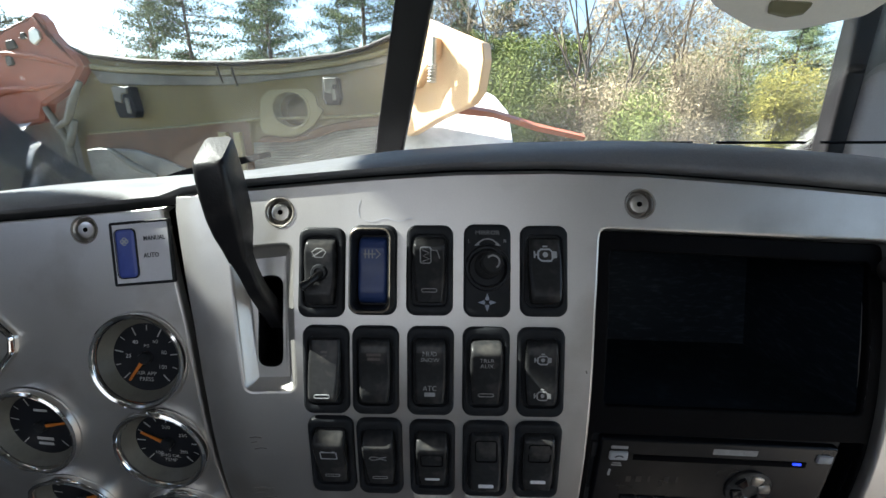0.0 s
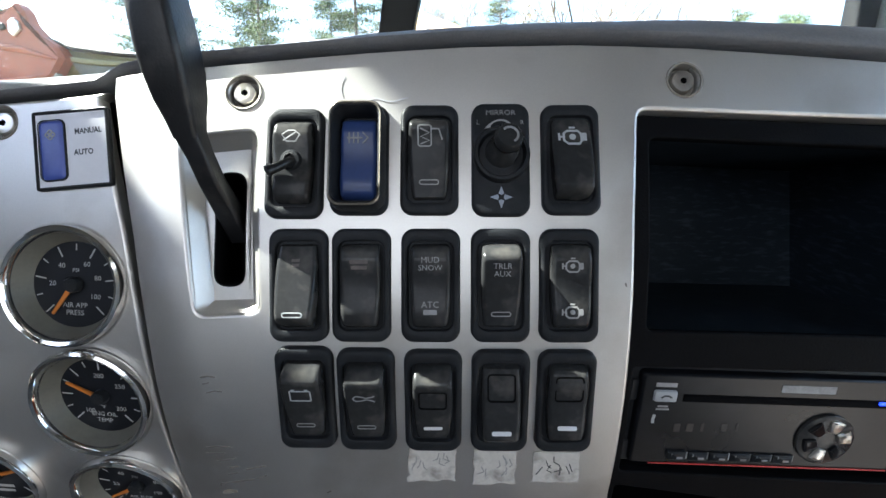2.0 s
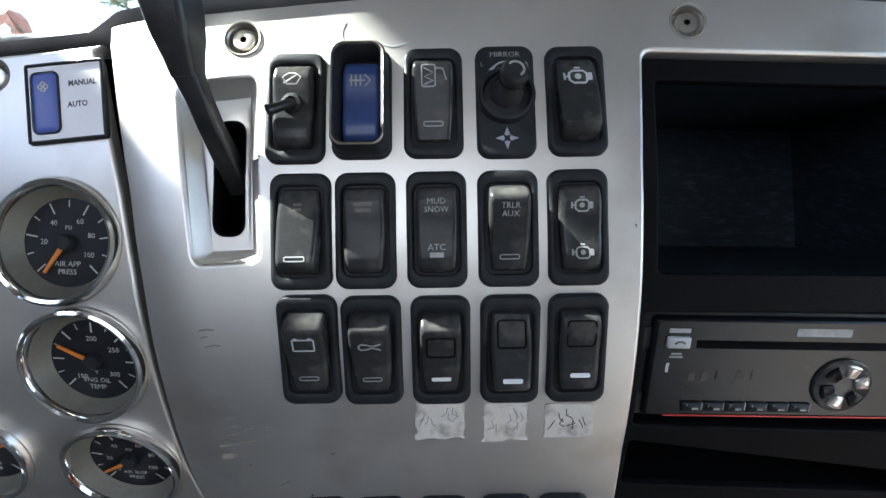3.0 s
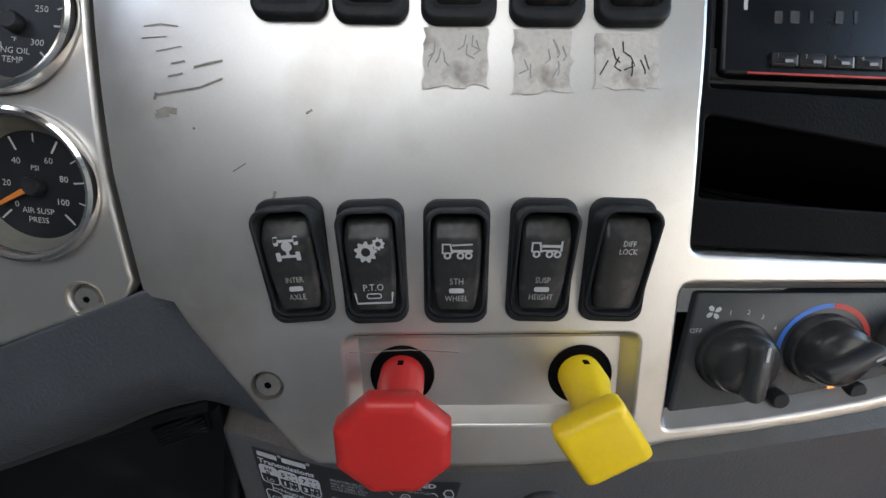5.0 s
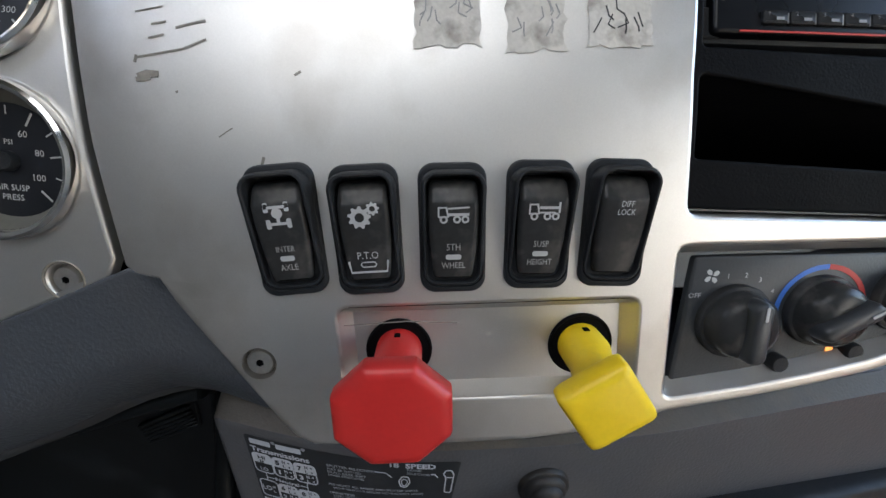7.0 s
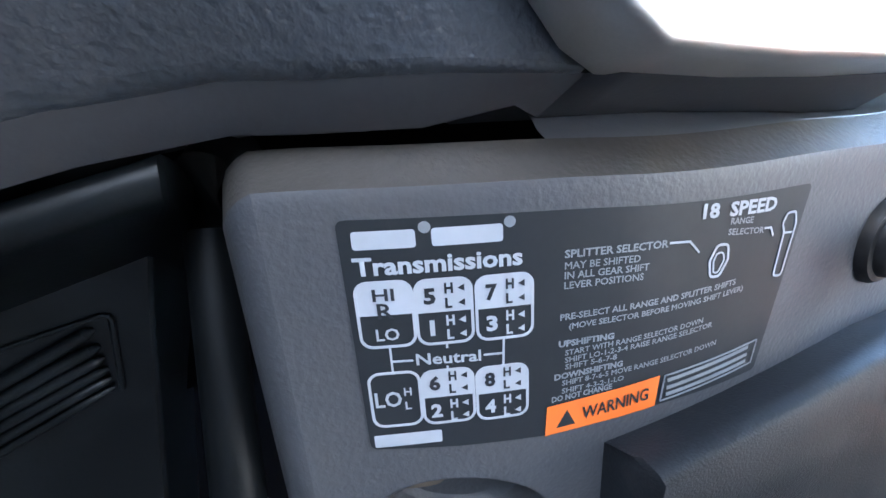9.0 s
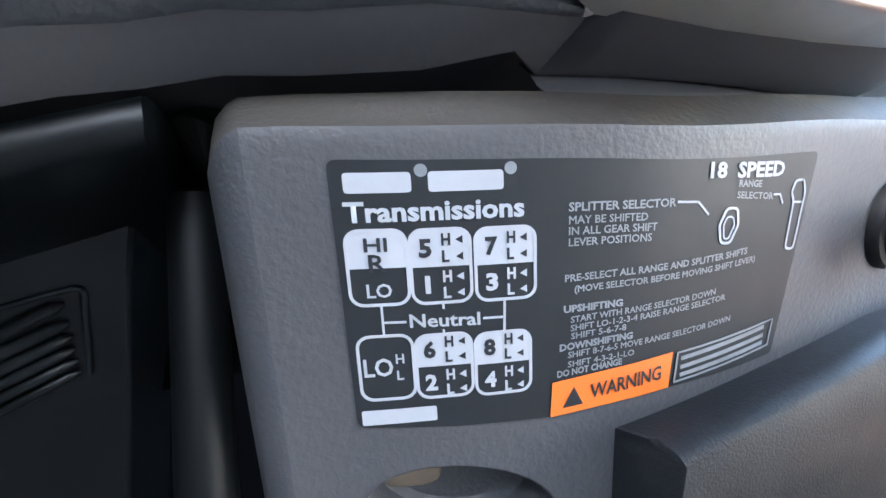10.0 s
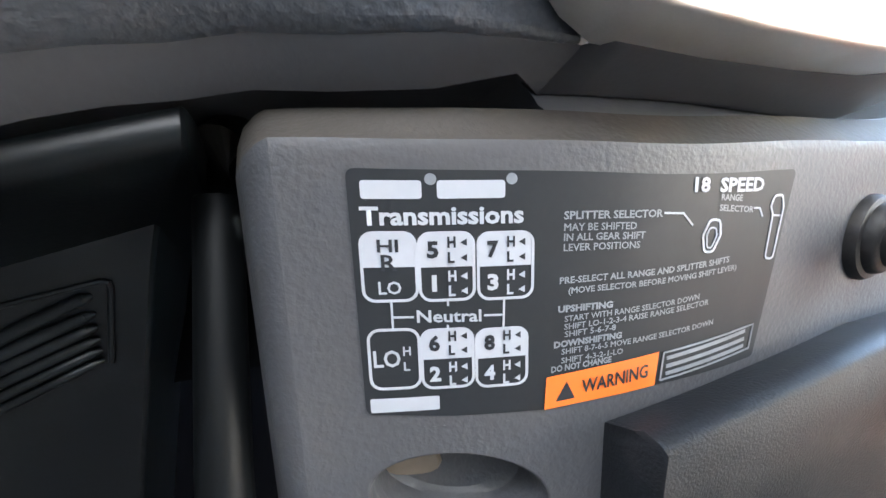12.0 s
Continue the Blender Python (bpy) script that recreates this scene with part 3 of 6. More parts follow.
part("lower_lip", moulding(lip, edge_low), KNEE_SMOOTH, knee, "smooth dark underside lip")

# lower bolster that carries the shift decal
BX = [-.30, -.117, -.099, -.082, -.06, -.022, .011, .06, .12, .30, .60]
BY = [.110, .0660, .0615, .0575, .0520, .0470, .0450, .0460, .0480, .062, .10]
BZ = [-.245, -.253, -.256, -.259, -.2615, -.2662, -.2657, -.2662, -.2622, -.245, -.21]


def smooth_at(xs, ys, x):
    return sum(float(np.interp(x + d, xs, ys)) for d in (-.016, -.008, 0, .008, .016)) / 5


def bol(x, s, h=0.0):
    """A point s down the bolster's face from its upper edge."""
    y, z = smooth_at(BX, BY, x), smooth_at(BX, BZ, x)
    dy = (smooth_at(BX, BY, x + .004) - smooth_at(BX, BY, x - .004)) / .008
    n = Vector((dy * .91, -.91, -.41)).normalized()
    return Vector((x, y + .4104 * s, z - .9119 * s)) + n * h


bm = bmesh.new()
xs = list(np.linspace(-.1125, .36, 90))
rows = []
for x in xs:
    crease = bol(x, .0045)
    oy, oz = float(np.interp(x, [-.12, -.10, -.077, .0], [.012, .0096, .0066, .0062])), float(np.interp(x, [-.12, -.10, -.077, 0], [.0084, .0079, .0066, .0062]))
    back = bol(x, 0) + Vector((0, oy, oz))
    sec = [back + Vector((0, .014, -.012)), back + Vector((0, .0030, -.0020)), back + Vector((0, .0012, -.0004)), back, back.lerp(crease, .3), back.lerp(crease, .6), back.lerp(crease, .84), back.lerp(crease, .94) + Vector((0, -.0002, -.0001))]
    sec += [bol(x, s) for s in (.0058, .0075, .010, .020, .032, .045, .058, .068)]
    rows.append(sec)
first = rows[0]
side = []
for a, (dx, dy) in zip((90, 65, 40, 18), ((-.0075, .034), (-.0072, .013), (-.0050, .0055), (-.0022, .0014))):
    side.append([p + Vector((dx, dy, -.001 * a / 30)) for p in first + [bol(xs[0], q) for q in (.09, .13, .20)]])
side.append(first + [bol(xs[0], q) for q in (.09, .13, .20)])
loft(bm, [r[7:] for r in side], closed=False)
loft(bm, [r[7:] for r in rows], closed=False)
# lower part of the face, cut through by the grab opening
GRAB = [(-.0780 + .0212 * math.cos(a) - .0020 * math.sin(a), .0880 + .0120 * math.sin(a) + .0045 * math.cos(a)) for a in [2 * math.pi * i / 36 for i in range(36)]]
low_face = bmesh.new()
fill_edges = []
for lp in ([(x, .068) for x in xs] + [(.36, .20)] + [(xs[0], q) for q in (.20, .13, .09)], GRAB):
    vs = [low_face.verts.new((u, v, 0)) for u, v in lp]
    fill_edges += [low_face.edges.new((vs[i - 1], vs[i])) for i in range(len(vs))]
bmesh.ops.triangle_fill(low_face, use_beauty=True, edges=fill_edges)
for q in (.075, .082, .09, .10, .11, .13):
    bmesh.ops.bisect_plane(low_face, geom=low_face.verts[:] + low_face.edges[:] + low_face.faces[:], plane_co=(0, q, 0), plane_no=(0, 1, 0))
for u in np.linspace(-.105, .34, 60):
    bmesh.ops.bisect_plane(low_face, geom=low_face.verts[:] + low_face.edges[:] + low_face.faces[:], plane_co=(u, 0, 0), plane_no=(1, 0, 0))
for v in low_face.verts:
    v.co = bol(v.co.x, v.co.y)
bm = joined(bm, low_face)
bolster = solid("lower_dash_bolster", bm, BOLSTER, "grey grained plastic lower dash bolster with shift pattern decal", "dash bolster", kind="structure", sharp=70)
bm = bmesh.new()
loft(bm, [r[:8] for r in side[:4] + rows], closed=False)
part("ledge", bm, LEDGE_DUST_SHADE, bolster, "dusty brown upper ledge, darkened for its weaker light", 60)
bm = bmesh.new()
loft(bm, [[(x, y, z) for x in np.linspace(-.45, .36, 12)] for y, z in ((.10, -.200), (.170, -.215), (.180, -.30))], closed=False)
part("bolster_backing", bm, VOID, bolster, "near-black sheet for the shade behind the bolster")
# strip under the silver panel, and the pale shelf between it and the bolster's ledge
strip_x = [-.0475, -.043, -.036, -.022, -.006, .010, .025, .039, .055, .070, .0956, .13, .17, .24, .30]
strip_top = [on_panel(x, float(np.interp(x, [p[0] for p in low_line], [p[1] for p in low_line])) + .0008, -.0118) for x in strip_x]
strip_low = [Vector((x, max(float(np.interp(x, [-.0524, -.032, -.013, .005, .023, .042, .07, .30], [.0612, .0592, .0585, .0586, .0592, .0602, .062, .085])), t.y + .008),
                     float(np.interp(x, [-.0524, -.032, -.013, .005, .042, .07, .15, .30], [-.2496, -.2508, -.2518, -.2528, -.2545, -.2540, -.236, -.192])))) for x, t in zip(strip_x, strip_top)]
solid("dash_filler_strip", moulding([lip[-1] + Vector((-.0004, .0002, 0))] + strip_top, [CORNER + Vector((-.0004, .0002, 0))] + strip_low), KNEE_SMOOTH, "dark grey plastic filler strip under the silver panel", "dash trim", kind="structure", sharp=60)
bm = bmesh.new()
shelf_rows = []
for x in np.linspace(-.0535, .28, 60):
    p = bol(x, 0) + Vector((0, .0066, .0066))
    q = Vector((x, float(np.interp(x, strip_x, [v.y for v in strip_low])), float(np.interp(x, strip_x, [v.z for v in strip_low]))))
    q.y = max(q.y, p.y + .001)
    shelf_rows.append([p + Vector((0, .001, -.006)), p + Vector((0, .0008, .0004)), p.lerp(q, .5) + Vector((0, .0012, 0)), q + Vector((0, .0010, .0004)), q + Vector((0, .0040, .006))])
loft(bm, shelf_rows, closed=False)
part("rear_shelf", bm, SHELF, bolster, "pale blue-grey rising shelf", 60)

# ---------------------------------------------------------------- cab shell
def wall_xz(name, y0, y1, outline, holes, mat, label):
    bm = bmesh.new()
    edges = []
    for loop in [outline] + holes:
        a = [bm.verts.new((x, y0, z)) for x, z in loop]
        edges += [bm.edges.new((a[i - 1], a[i])) for i in range(len(a))]
    res = bmesh.ops.triangle_fill(bm, use_beauty=True, edges=edges)
    faces = [g for g in res["geom"] if isinstance(g, bmesh.types.BMFace)]
    ext = bmesh.ops.extrude_face_region(bm, geom=faces)
    for g in ext["geom"]:
        if isinstance(g, bmesh.types.BMVert):
            g.co.y = y1
    return solid(name, bm, mat, label, "wall", kind="structure", sharp=20)


def wall_yz(name, x0, x1, outline, holes, mat, label):
    ob = wall_xz(name, x0, x1, outline, holes, mat, label)
    for v in ob.data.vertices:
        v.co = (v.co.y, v.co.x, v.co.z)
    ob.data.flip_normals()
    return ob


def rect(a0, a1, b0, b1):
    return [(a0, b0), (a1, b0), (a1, b1), (a0, b1)]


SIDE = [(-1.3, -1.25), (.62, -1.25), (.62, 1.15), (-1.3, 1.15)]
wall_yz("wall_left", -.970, -1.000, SIDE, [[(-.02, .885), (.160, .885), (.19, .50), (.54, .50), (.54, 1.072), (-.02, 1.072)], rect(-.85, -.45, .42, .78)], CAB_SIDE,
        "unseen dark cab side wall, openings cut to shape the sun and admit fill")
wall_yz("wall_right", 1.10, 1.16, SIDE, [rect(-.83, .27, -.22, .46), rect(-1.22, -.64, -.95, -.14)], CAB, "unseen grey cab side wall, openings cut for the fill lamps")
door = solid("door_1", moved(puck(rrect(.98, .78, .05, 5), [(.006, -.03), (0, -.024), (0, .002), (.006, .010), (.030, .012)], True, True), Matrix(((0, 0, -1, 1.085), (1, 0, 0, -.10), (0, 1, 0, -.66), (0, 0, 0, 1)))), DOOR_ORANGE, "orange painted inside of the passenger door", "door", kind="structure")
wall_xz("wall_rear", -1.30, -1.36, rect(-1.03, 1.16, -1.25, 1.15), [rect(-.65, .33, .01, .83)], CAB, "unseen grey cab rear wall, opening cut for the fill lamp")
bm = box(2.2, 1.95, .04, .065, -.35, 1.17, .004)
solid("ceiling", bm, ROOF, "grey cab roof lining", "ceiling", kind="structure")
solid("floor", box(2.2, 1.95, .04, .065, -.35, -1.27, .004), CAB_TAN, "unseen tan-grey cab floor, lightened to bounce light upwards", "floor", kind="structure")
wall_xz("firewall", .62, .66, rect(-1.03, 1.16, -1.25, -.10), [], CAB_TAN, "dark firewall below the windscreen")


tint = bpy.data.materials.new("tinted_side_glass")
tint.use_nodes = True
tn = tint.node_tree
clear, shine, both = tn.nodes.new("ShaderNodeBsdfTransparent"), tn.nodes.new("ShaderNodeBsdfGlossy"), tn.nodes.new("ShaderNodeMixShader")
clear.inputs["Color"].default_value = (0.70, 0.72, 0.70, 1)
shine.inputs["Roughness"].default_value = 0.02
both.inputs[0].default_value = 0.05
tn.links.new(clear.outputs[0], both.inputs[1])
tn.links.new(shine.outputs[0], both.inputs[2])
tn.links.new(both.outputs[0], tn.nodes["Material Output"].inputs["Surface"])
solid("window_3", moved(prism([(-.02, .50), (.54, .50), (.54, 1.072), (-.02, 1.072)], 0, .004), Matrix(((0, 0, -1, -.980), (1, 0, 0, 0), (0, 1, 0, 0), (0, 0, 0, 1)))), tint, "unseen side pane, tinted to dim the sun indoors", "window", kind="structure")
dark_tint = tint.copy()
dark_tint.name = "sky_dimming_rear_glass"
[n for n in dark_tint.node_tree.nodes if n.type == "BSDF_TRANSPARENT"][0].inputs["Color"].default_value = (0.16, 0.16, 0.16, 1)
solid("window_4", box(.98, .006, .82, -.16, -1.33, .42, .001), dark_tint, "added dark pane that holds back sky light at the rear opening", "window", kind="structure")


def bar_between(a, b, w, d, face=Vector((0, -1, 0)), r=.004):
    """A softened bar from a to b."""
    a, b = Vector(a), Vector(b)
    ez = (b - a).normalized()
    ex = ez.cross(face).normalized()
    ey = ez.cross(ex)
    m = Matrix((ex, ey, ez)).transposed().to_4x4()
    m.translation = a
    return moved(puck(rrect(w, d, r, 3), [(0, 0), (0, (b - a).length)], True, True), m)


solid("windscreen_divider", bar_between((-.117, .612, .045), (.174, .053, 1.0), .052, .03), SEAL, "black rubber windscreen centre divider", "window divider", kind="structure")
solid("trim", bar_between((.748, .53, .03), (.712, .50, .66), .15, .06, r=.015), PILLAR, "grey plastic trimmed windscreen corner post", "corner post", kind="structure")
solid("trim", bar_between((.6505, .512, .03), (.625, .500, .60), .032, .03, r=.005), SEAL, "black rubber windscreen seal", "window seal", kind="structure")
solid("windscreen_header", box(2.1, .12, .12, .065, .10, 1.09, .02), CAB, "grey windscreen header trim", "header", kind="structure")

# ---------------------------------------------------------------- rocker switches


def ridge(kind):
    """Side shape of a rocker: height over the panel along its length, bottom to top."""
    pts = {"top": ([-.0190, -.0183, -.015, .0090, .0118, .0140, .0165, .0186, .0192], [-.001, .0022, .0028, .0086, .0098, .0094, .0068, .0032, -.001]),
           "bottom": ([-.0192, -.0186, -.0165, -.0140, -.0112, .0150, .0183, .0190], [-.001, .0034, .0072, .0096, .0094, .0036, .0028, -.001]),
           "guard": ([-.0190, -.0183, -.015, .0095, .0108, .0165, .0186, .0192], [-.001, .0022, .0028, .0070, .0070, .0044, .0026, -.001]),
           "flat": ([-.0192, -.0186, -.0165, -.012, 0, .012, .0165, .0186, .0192], [-.001, .0034, .0056, .0066, .0052, .0066, .0056, .0034, -.001])}[kind]
    return lambda y: float(np.interp(y, *pts))


def rocker_mesh(kind, w_top=.0182, w_low=.0154, up=0.0):
    hf = ridge(kind)
    bm = bmesh.new()
    ys = [-.0192, -.0187, -.0178, -.0165, -.0150, -.0138, -.0131, -.0115, -.009, -.005, 0, .005, .009, .0098, .0108, .0120, .0131, .0138, .0150, .0165, .0178, .0187, .0192]
    loops = []
    for y in ys:
        f = (y + .0192) / .0384
        w = w_low + (w_top - w_low) * math.sin(min(1, f * 1.5) * math.pi * .5) - .0040 * max(0, f - .68)
        k = min(1.0, (.0192 - abs(y)) / .0028)
        w *= .80 + .20 * math.sqrt(max(0, 1 - (1 - k) ** 2))
        h = hf(y) + up
        c = .0022
        sec = [(-w / 2, y, -.002)]
        for a in range(0, 91, 18):
            a = radians(a)
            sec.append((-w / 2 + c - c * math.cos(a), y, max(-.0015, h - c * .8 + c * .8 * math.sin(a))))
        for a in range(90, -1, -18):
            a = radians(a)
            sec.append((w / 2 - c + c * math.cos(a), y, max(-.0015, h - c * .8 + c * .8 * math.sin(a))))
        sec.append((w / 2, y, -.002))
        loops.append(sec)
    loft(bm, loops, closed=False)
    bm.faces.new([bm.verts.new(p) for p in loops[0]])
    bm.faces.new([bm.verts.new(p) for p in loops[-1]])
    bmesh.ops.remove_doubles(bm, verts=bm.verts[:], dist=1e-6)
    return bm


def bezel_mesh(lift=0.0, w=.0270, h=.0518, iw=.0204, ih=.0404):
    """The frame round a rocker; lift raises its upper part as a guard."""
    outer, inner = rrect(w, h, .0060, 6), rrect(iw, ih, .0042, 6)
    bm = bmesh.new()

    def hh(y, base):
        f = max(0.0, min(1.0, (y + .004) / .016))
        return base + lift * f * f * (3 - 2 * f)

    def ring(loop, d, base, raised=True):
        return [(x * (1 + (.3 * y if lift else 0)), y, hh(y, base) if raised else base) for x, y in inset(loop, d)]
    rings = [[(x * (1 + (.3 * y if lift else 0)), y, -.001) for x, y in outer]]
    if lift:
        rings += [ring(outer, .0002, .0010, False), ring(outer, .0006, .0019, False), ring(outer, .0012, .0022, False), ring(inner, -.0021, .0023, False), ring(inner, -.0018, .0016), ring(inner, -.0012, .0025), ring(inner, -.0006, .0026), ring(inner, -.0002, .0022)]
    else:
        rings += [ring(outer, .0002, .0012), ring(outer, .0007, .0021), ring(outer, .0015, .0025), ring(inner, -.0008, .0026), ring(inner, -.0002, .0022)]
    loft(bm, rings + [[(x, y, .0003) for x, y in inset(inner, .0002)]], False, True)
    return bm


def laid(bm, hf, up=0.0):
    """Print laid over a rocker's face."""
    for v in bm.verts:
        v.co.z = hf(v.co.y) + up + (.00018 if v.co.z > 5e-5 else .00003)
    return bm


def bar_icon(y=-.0125, w=.0085, hollow=True):
    if hollow:
        return stroke(rrect(w, .0019, .0009, 3, 0, y), .00045, closed=True)
    return prism(rrect(w, .0020, .0008, 3, 0, y), 0, .0001)


def zigzag_icon(y=.0085):
    return joined(stroke(rrect(.0058, .0088, .0010, 3, -.0018, y), .0006, closed=True), stroke([(-.0038, y + .003), (.0002, y + .0012), (-.0036, y - .0004), (.0002, y - .002), (-.0036, y - .0035)], .0006),
                  stroke([(.0011, y + .0028), (.0045, y + .0026), (.0060, y - .0018)], .0006))


def engine_icon(y, s=1.0):
    o = [(-.0034, -.0016), (-.0018, -.0030), (.0026, -.0030), (.0034, -.0018), (.0034, .0012), (.0022, .0026), (-.0020, .0026), (-.0034, .0014)]
    return joined(stroke([(x * s, y + z * s) for x, z in o], .0009 * s, closed=True), prism(circle(.0013 * s, 12, 0, y), 0, .0001),
                  stroke([(-.0052 * s, y + .0016 * s), (-.0052 * s, y - .0016 * s)], .0008 * s), stroke([(-.0052 * s, y), (-.0034 * s, y)], .0008 * s),
                  prism(rrect(.0018 * s, .0034 * s, .0004, 2, .0046 * s, y), 0, .0001), stroke([(-.0012 * s, y + .0040 * s), (.0012 * s, y + .0040 * s)], .0008 * s))


def battery_icon(y):
    return joined(stroke(rrect(.0092, .0054, .0004, 2, 0, y), .0006, closed=True), prism(rrect(.0016, .0012, .0003, 2, -.003, y + .0031), 0, .0001), prism(rrect(.0016, .0012, .0003, 2, .003, y + .0031), 0, .0001))


def wrench_icon(y):
    return joined(stroke([(x, z + y) for x, z in ((-.0050, 0), (-.0036, .0014), (-.0014, .0012), (.0012, .0004), (.0036, .0010), (.0050, .0016))], .0006),
                  stroke([(x, z + y) for x, z in ((-.0050, 0), (-.0036, -.0014), (-.0014, -.0012), (.0012, -.0004), (.0036, -.0010), (.0050, -.0016))], .0006))


def wiper_icon(y):
    return joined(stroke([(-.004, y + .001), (-.0015, y + .003), (.0015, y + .003), (.004, y + .001), (.002, y - .002), (-.002, y - .002)], .0006, closed=True), stroke([(-.0035, y - .0015), (.002, y + .002)], .0006))


def axle_icon(y):
    p = [stroke([(-.0030, y + .0030), (.0030, y + .0030)], .0010), stroke([(0, y + .003), (0, y - .003)], .0011), stroke([(-.0030, y - .0030), (.0030, y - .0030)], .0010), prism(circle(.0019, 12, 0, y + .0008), 0, .0001)]
    for sx in (-1, 1):
        for dz in (.0030, -.0030):
            p.append(prism(rrect(.0016, .0034, .0004, 2, sx * .0036, y + dz), 0, .0001))
    return joined(*p)


def gear_icon(y):
    out = []
    for cx, cy, r, n in ((-.0014, y - .0008, .0034, 9), (.0034, y + .0022, .0020, 8)):
        teeth = []
        for i in range(n * 4):
            a = 2 * math.pi * i / (n * 4)
            rr = r * (1.22 if i % 4 < 2 else .95)
            teeth.append((cx + rr * math.cos(a), cy + rr * math.sin(a)))
        hole = circle(r * .50, n * 4, cx, cy)
        bm = bmesh.new()
        loft(bm, [[(*p, 0) for p in teeth], [(*p, .0001) for p in teeth], [(*p, .0001) for p in hole], [(*p, 0) for p in hole]])
        out.append(bm)
    return joined(*out)


def truck_icon(y, tipped=False):
    cab = stroke([(-.0054, y - .0012), (-.0054, y + .0022), (-.0026, y + .0022), (-.0020, y - .0012)], .0008, closed=True)
    bed = stroke([(-.0020, y - .0004), (.0056, y - .0004)] if not tipped else [(-.0018, y + .0010), (.0056, y + .0010)], .0010)
    bits = [cab, bed, stroke([(-.0020, y + .0018), (.0056, y + .0022)], .0006)] if not tipped else [cab, bed, stroke([(.0054, y + .003), (.0054, y - .001)], .0007), stroke([(-.002, y - .0008), (.004, y - .0008)], .0006)]
    for cx in (-.0036, .0012, .0042):
        bits.append(stroke(circle(.0011, 10, cx, y - .0022), .0007, closed=True))
    return joined(*bits)


def dark_bars(y, n=2, w=.007, h=.0013):
    return joined(*[prism(rrect(w * (1 - .12 * (i % 2)), h, .0002, 2, 0, y - i * h * 1.6), 0, .0001) for i in range(n)])


BEZEL = finish(bezel_mesh(), "bezel", BLACK)
BEZEL_GUARD = finish(bezel_mesh(.0074, .0256, .0496, .0196, .0404), "bezel", BLACK)
ROCKERS = {k: finish(rocker_mesh(k), "rocker", ROCKER, 50) for k in ("top", "bottom", "flat")}
ROCKER_LIFTED = finish(rocker_mesh("guard", .0186, .0148, up=.0012), "rocker", ROCKER, 50)


def mesh_part(name, me, parent, label=""):
    ob = new(name, me)
    ob.parent = parent
    if label:
        tagged(ob, label)
    return ob


def switch(x, z, label, kind="top", prints=(), guard=False, rocker=True, spin=0.0, group="rocker switches on the dash"):
    e = thing("rocker_switch", seat_at(x, z, spin=spin), label, "switch", group)
    mesh_part("bezel", BEZEL_GUARD if guard else BEZEL, e)
    if rocker:
        r = mesh_part("rocker", ROCKER_LIFTED if guard else ROCKERS[kind], e)
        for bm, mat, text in prints:
            part("print", laid(bm, ridge("guard" if guard else kind), .0012 if guard else 0.0), mat, r, text)
    return e


COLS = (-.0548, -.0250, .0071, .0397, .0716)
COLS2 = (-.0521, -.0236, .0078, .0394, .0703)
ROW1, ROW2, ROW3, ROW4 = .0557, .0008, -.0530, -.1634

# first row
sw = switch(COLS[0], ROW1 - .0015, "black wiper switch with a small black toggle lever", "flat", [(wiper_icon(.0105), INK_DIM, "worn wiper symbol")])
toggle = part("toggle", tube([(.0005, -.001, .003), (.0004, -.0015, .0075), (-.0002, -.0025, .0100), (-.0030, -.0052, .0125), (-.0064, -.0076, .0148), (-.0068, -.0079, .0150)], [.0026, .0024, .0019, .0020, .0025, .0012], 14), LEVER, sw)
part("toggle_collar", lathe([(.0048, .003), (.0048, .0058), (.0040, .0070), (.0026, .0072)], 24), BLACK, toggle)

sw = thing("rocker_switch", seat_at(COLS[1], ROW1), "blue guarded rocker switch with worn brass-edged rim", "switch", "rocker switches on the dash")
mesh_part("bezel", BEZEL, sw)
outer, inner = rrect(.0250, .0490, .0062, 6), rrect(.0200, .0430, .0045, 6)
bm = bmesh.new()
loft(bm, [[(x, y, .001) for x, y in outer], [(x, y, .0110) for x, y in inset(outer, .0008)], [(x, y, .0118) for x, y in inset(outer, .0014)]])
loft(bm, [[(x, y, .0118) for x, y in inset(inner, -.0008)], [(x, y, .0112) for x, y in inner], [(x, y, .001) for x, y in inset(inner, .0016)]])
part("guard", bm, BLACK, sw)
bm = bmesh.new()
loft(bm, [[(x, y, .0117) for x, y in inset(outer, .0013)], [(x, y, .0121) for x, y in inset(inner, -.0012)], [(x, y, .0115) for x, y in inset(inner, -.0004)]])
part("guard_rim", bm, GOLD, sw, "worn brass-coloured rim")
blue = part("rocker", rocker_mesh("flat", .0168, .0160, up=-.0016), BLUE, sw, "deep blue rocker", 50)
hf = ridge("flat")
part("print", laid(joined(*[stroke([(-.004 + .002 * i, .0065), (-.004 + .002 * i, .0115)], .0007) for i in range(3)], stroke([(-.005, .009), (.002, .009)], .0007),
                          stroke([(.002, .0065), (.0045, .009), (.002, .0115)], .0007)), hf, -.0016), INK_DIM, blue, "grey exhaust filter symbol")

switch(COLS[2], ROW1, "black rocker switch with zigzag heater symbol and bar", "top", [(zigzag_icon(), INK_DIM, ""), (bar_icon(-.0112), INK_DIM, "")])

# mirror control
mc = thing("mirror_control", seat_at(COLS[3], ROW1), "black mirror adjuster with joystick and direction arrows", "mirror control")
plate = part("plate", puck(rrect(.0268, .0530, .0060, 6), [(0, -.001), (.0002, .0012), (.0008, .0021), (.0018, .0025)]), BLACK, mc)
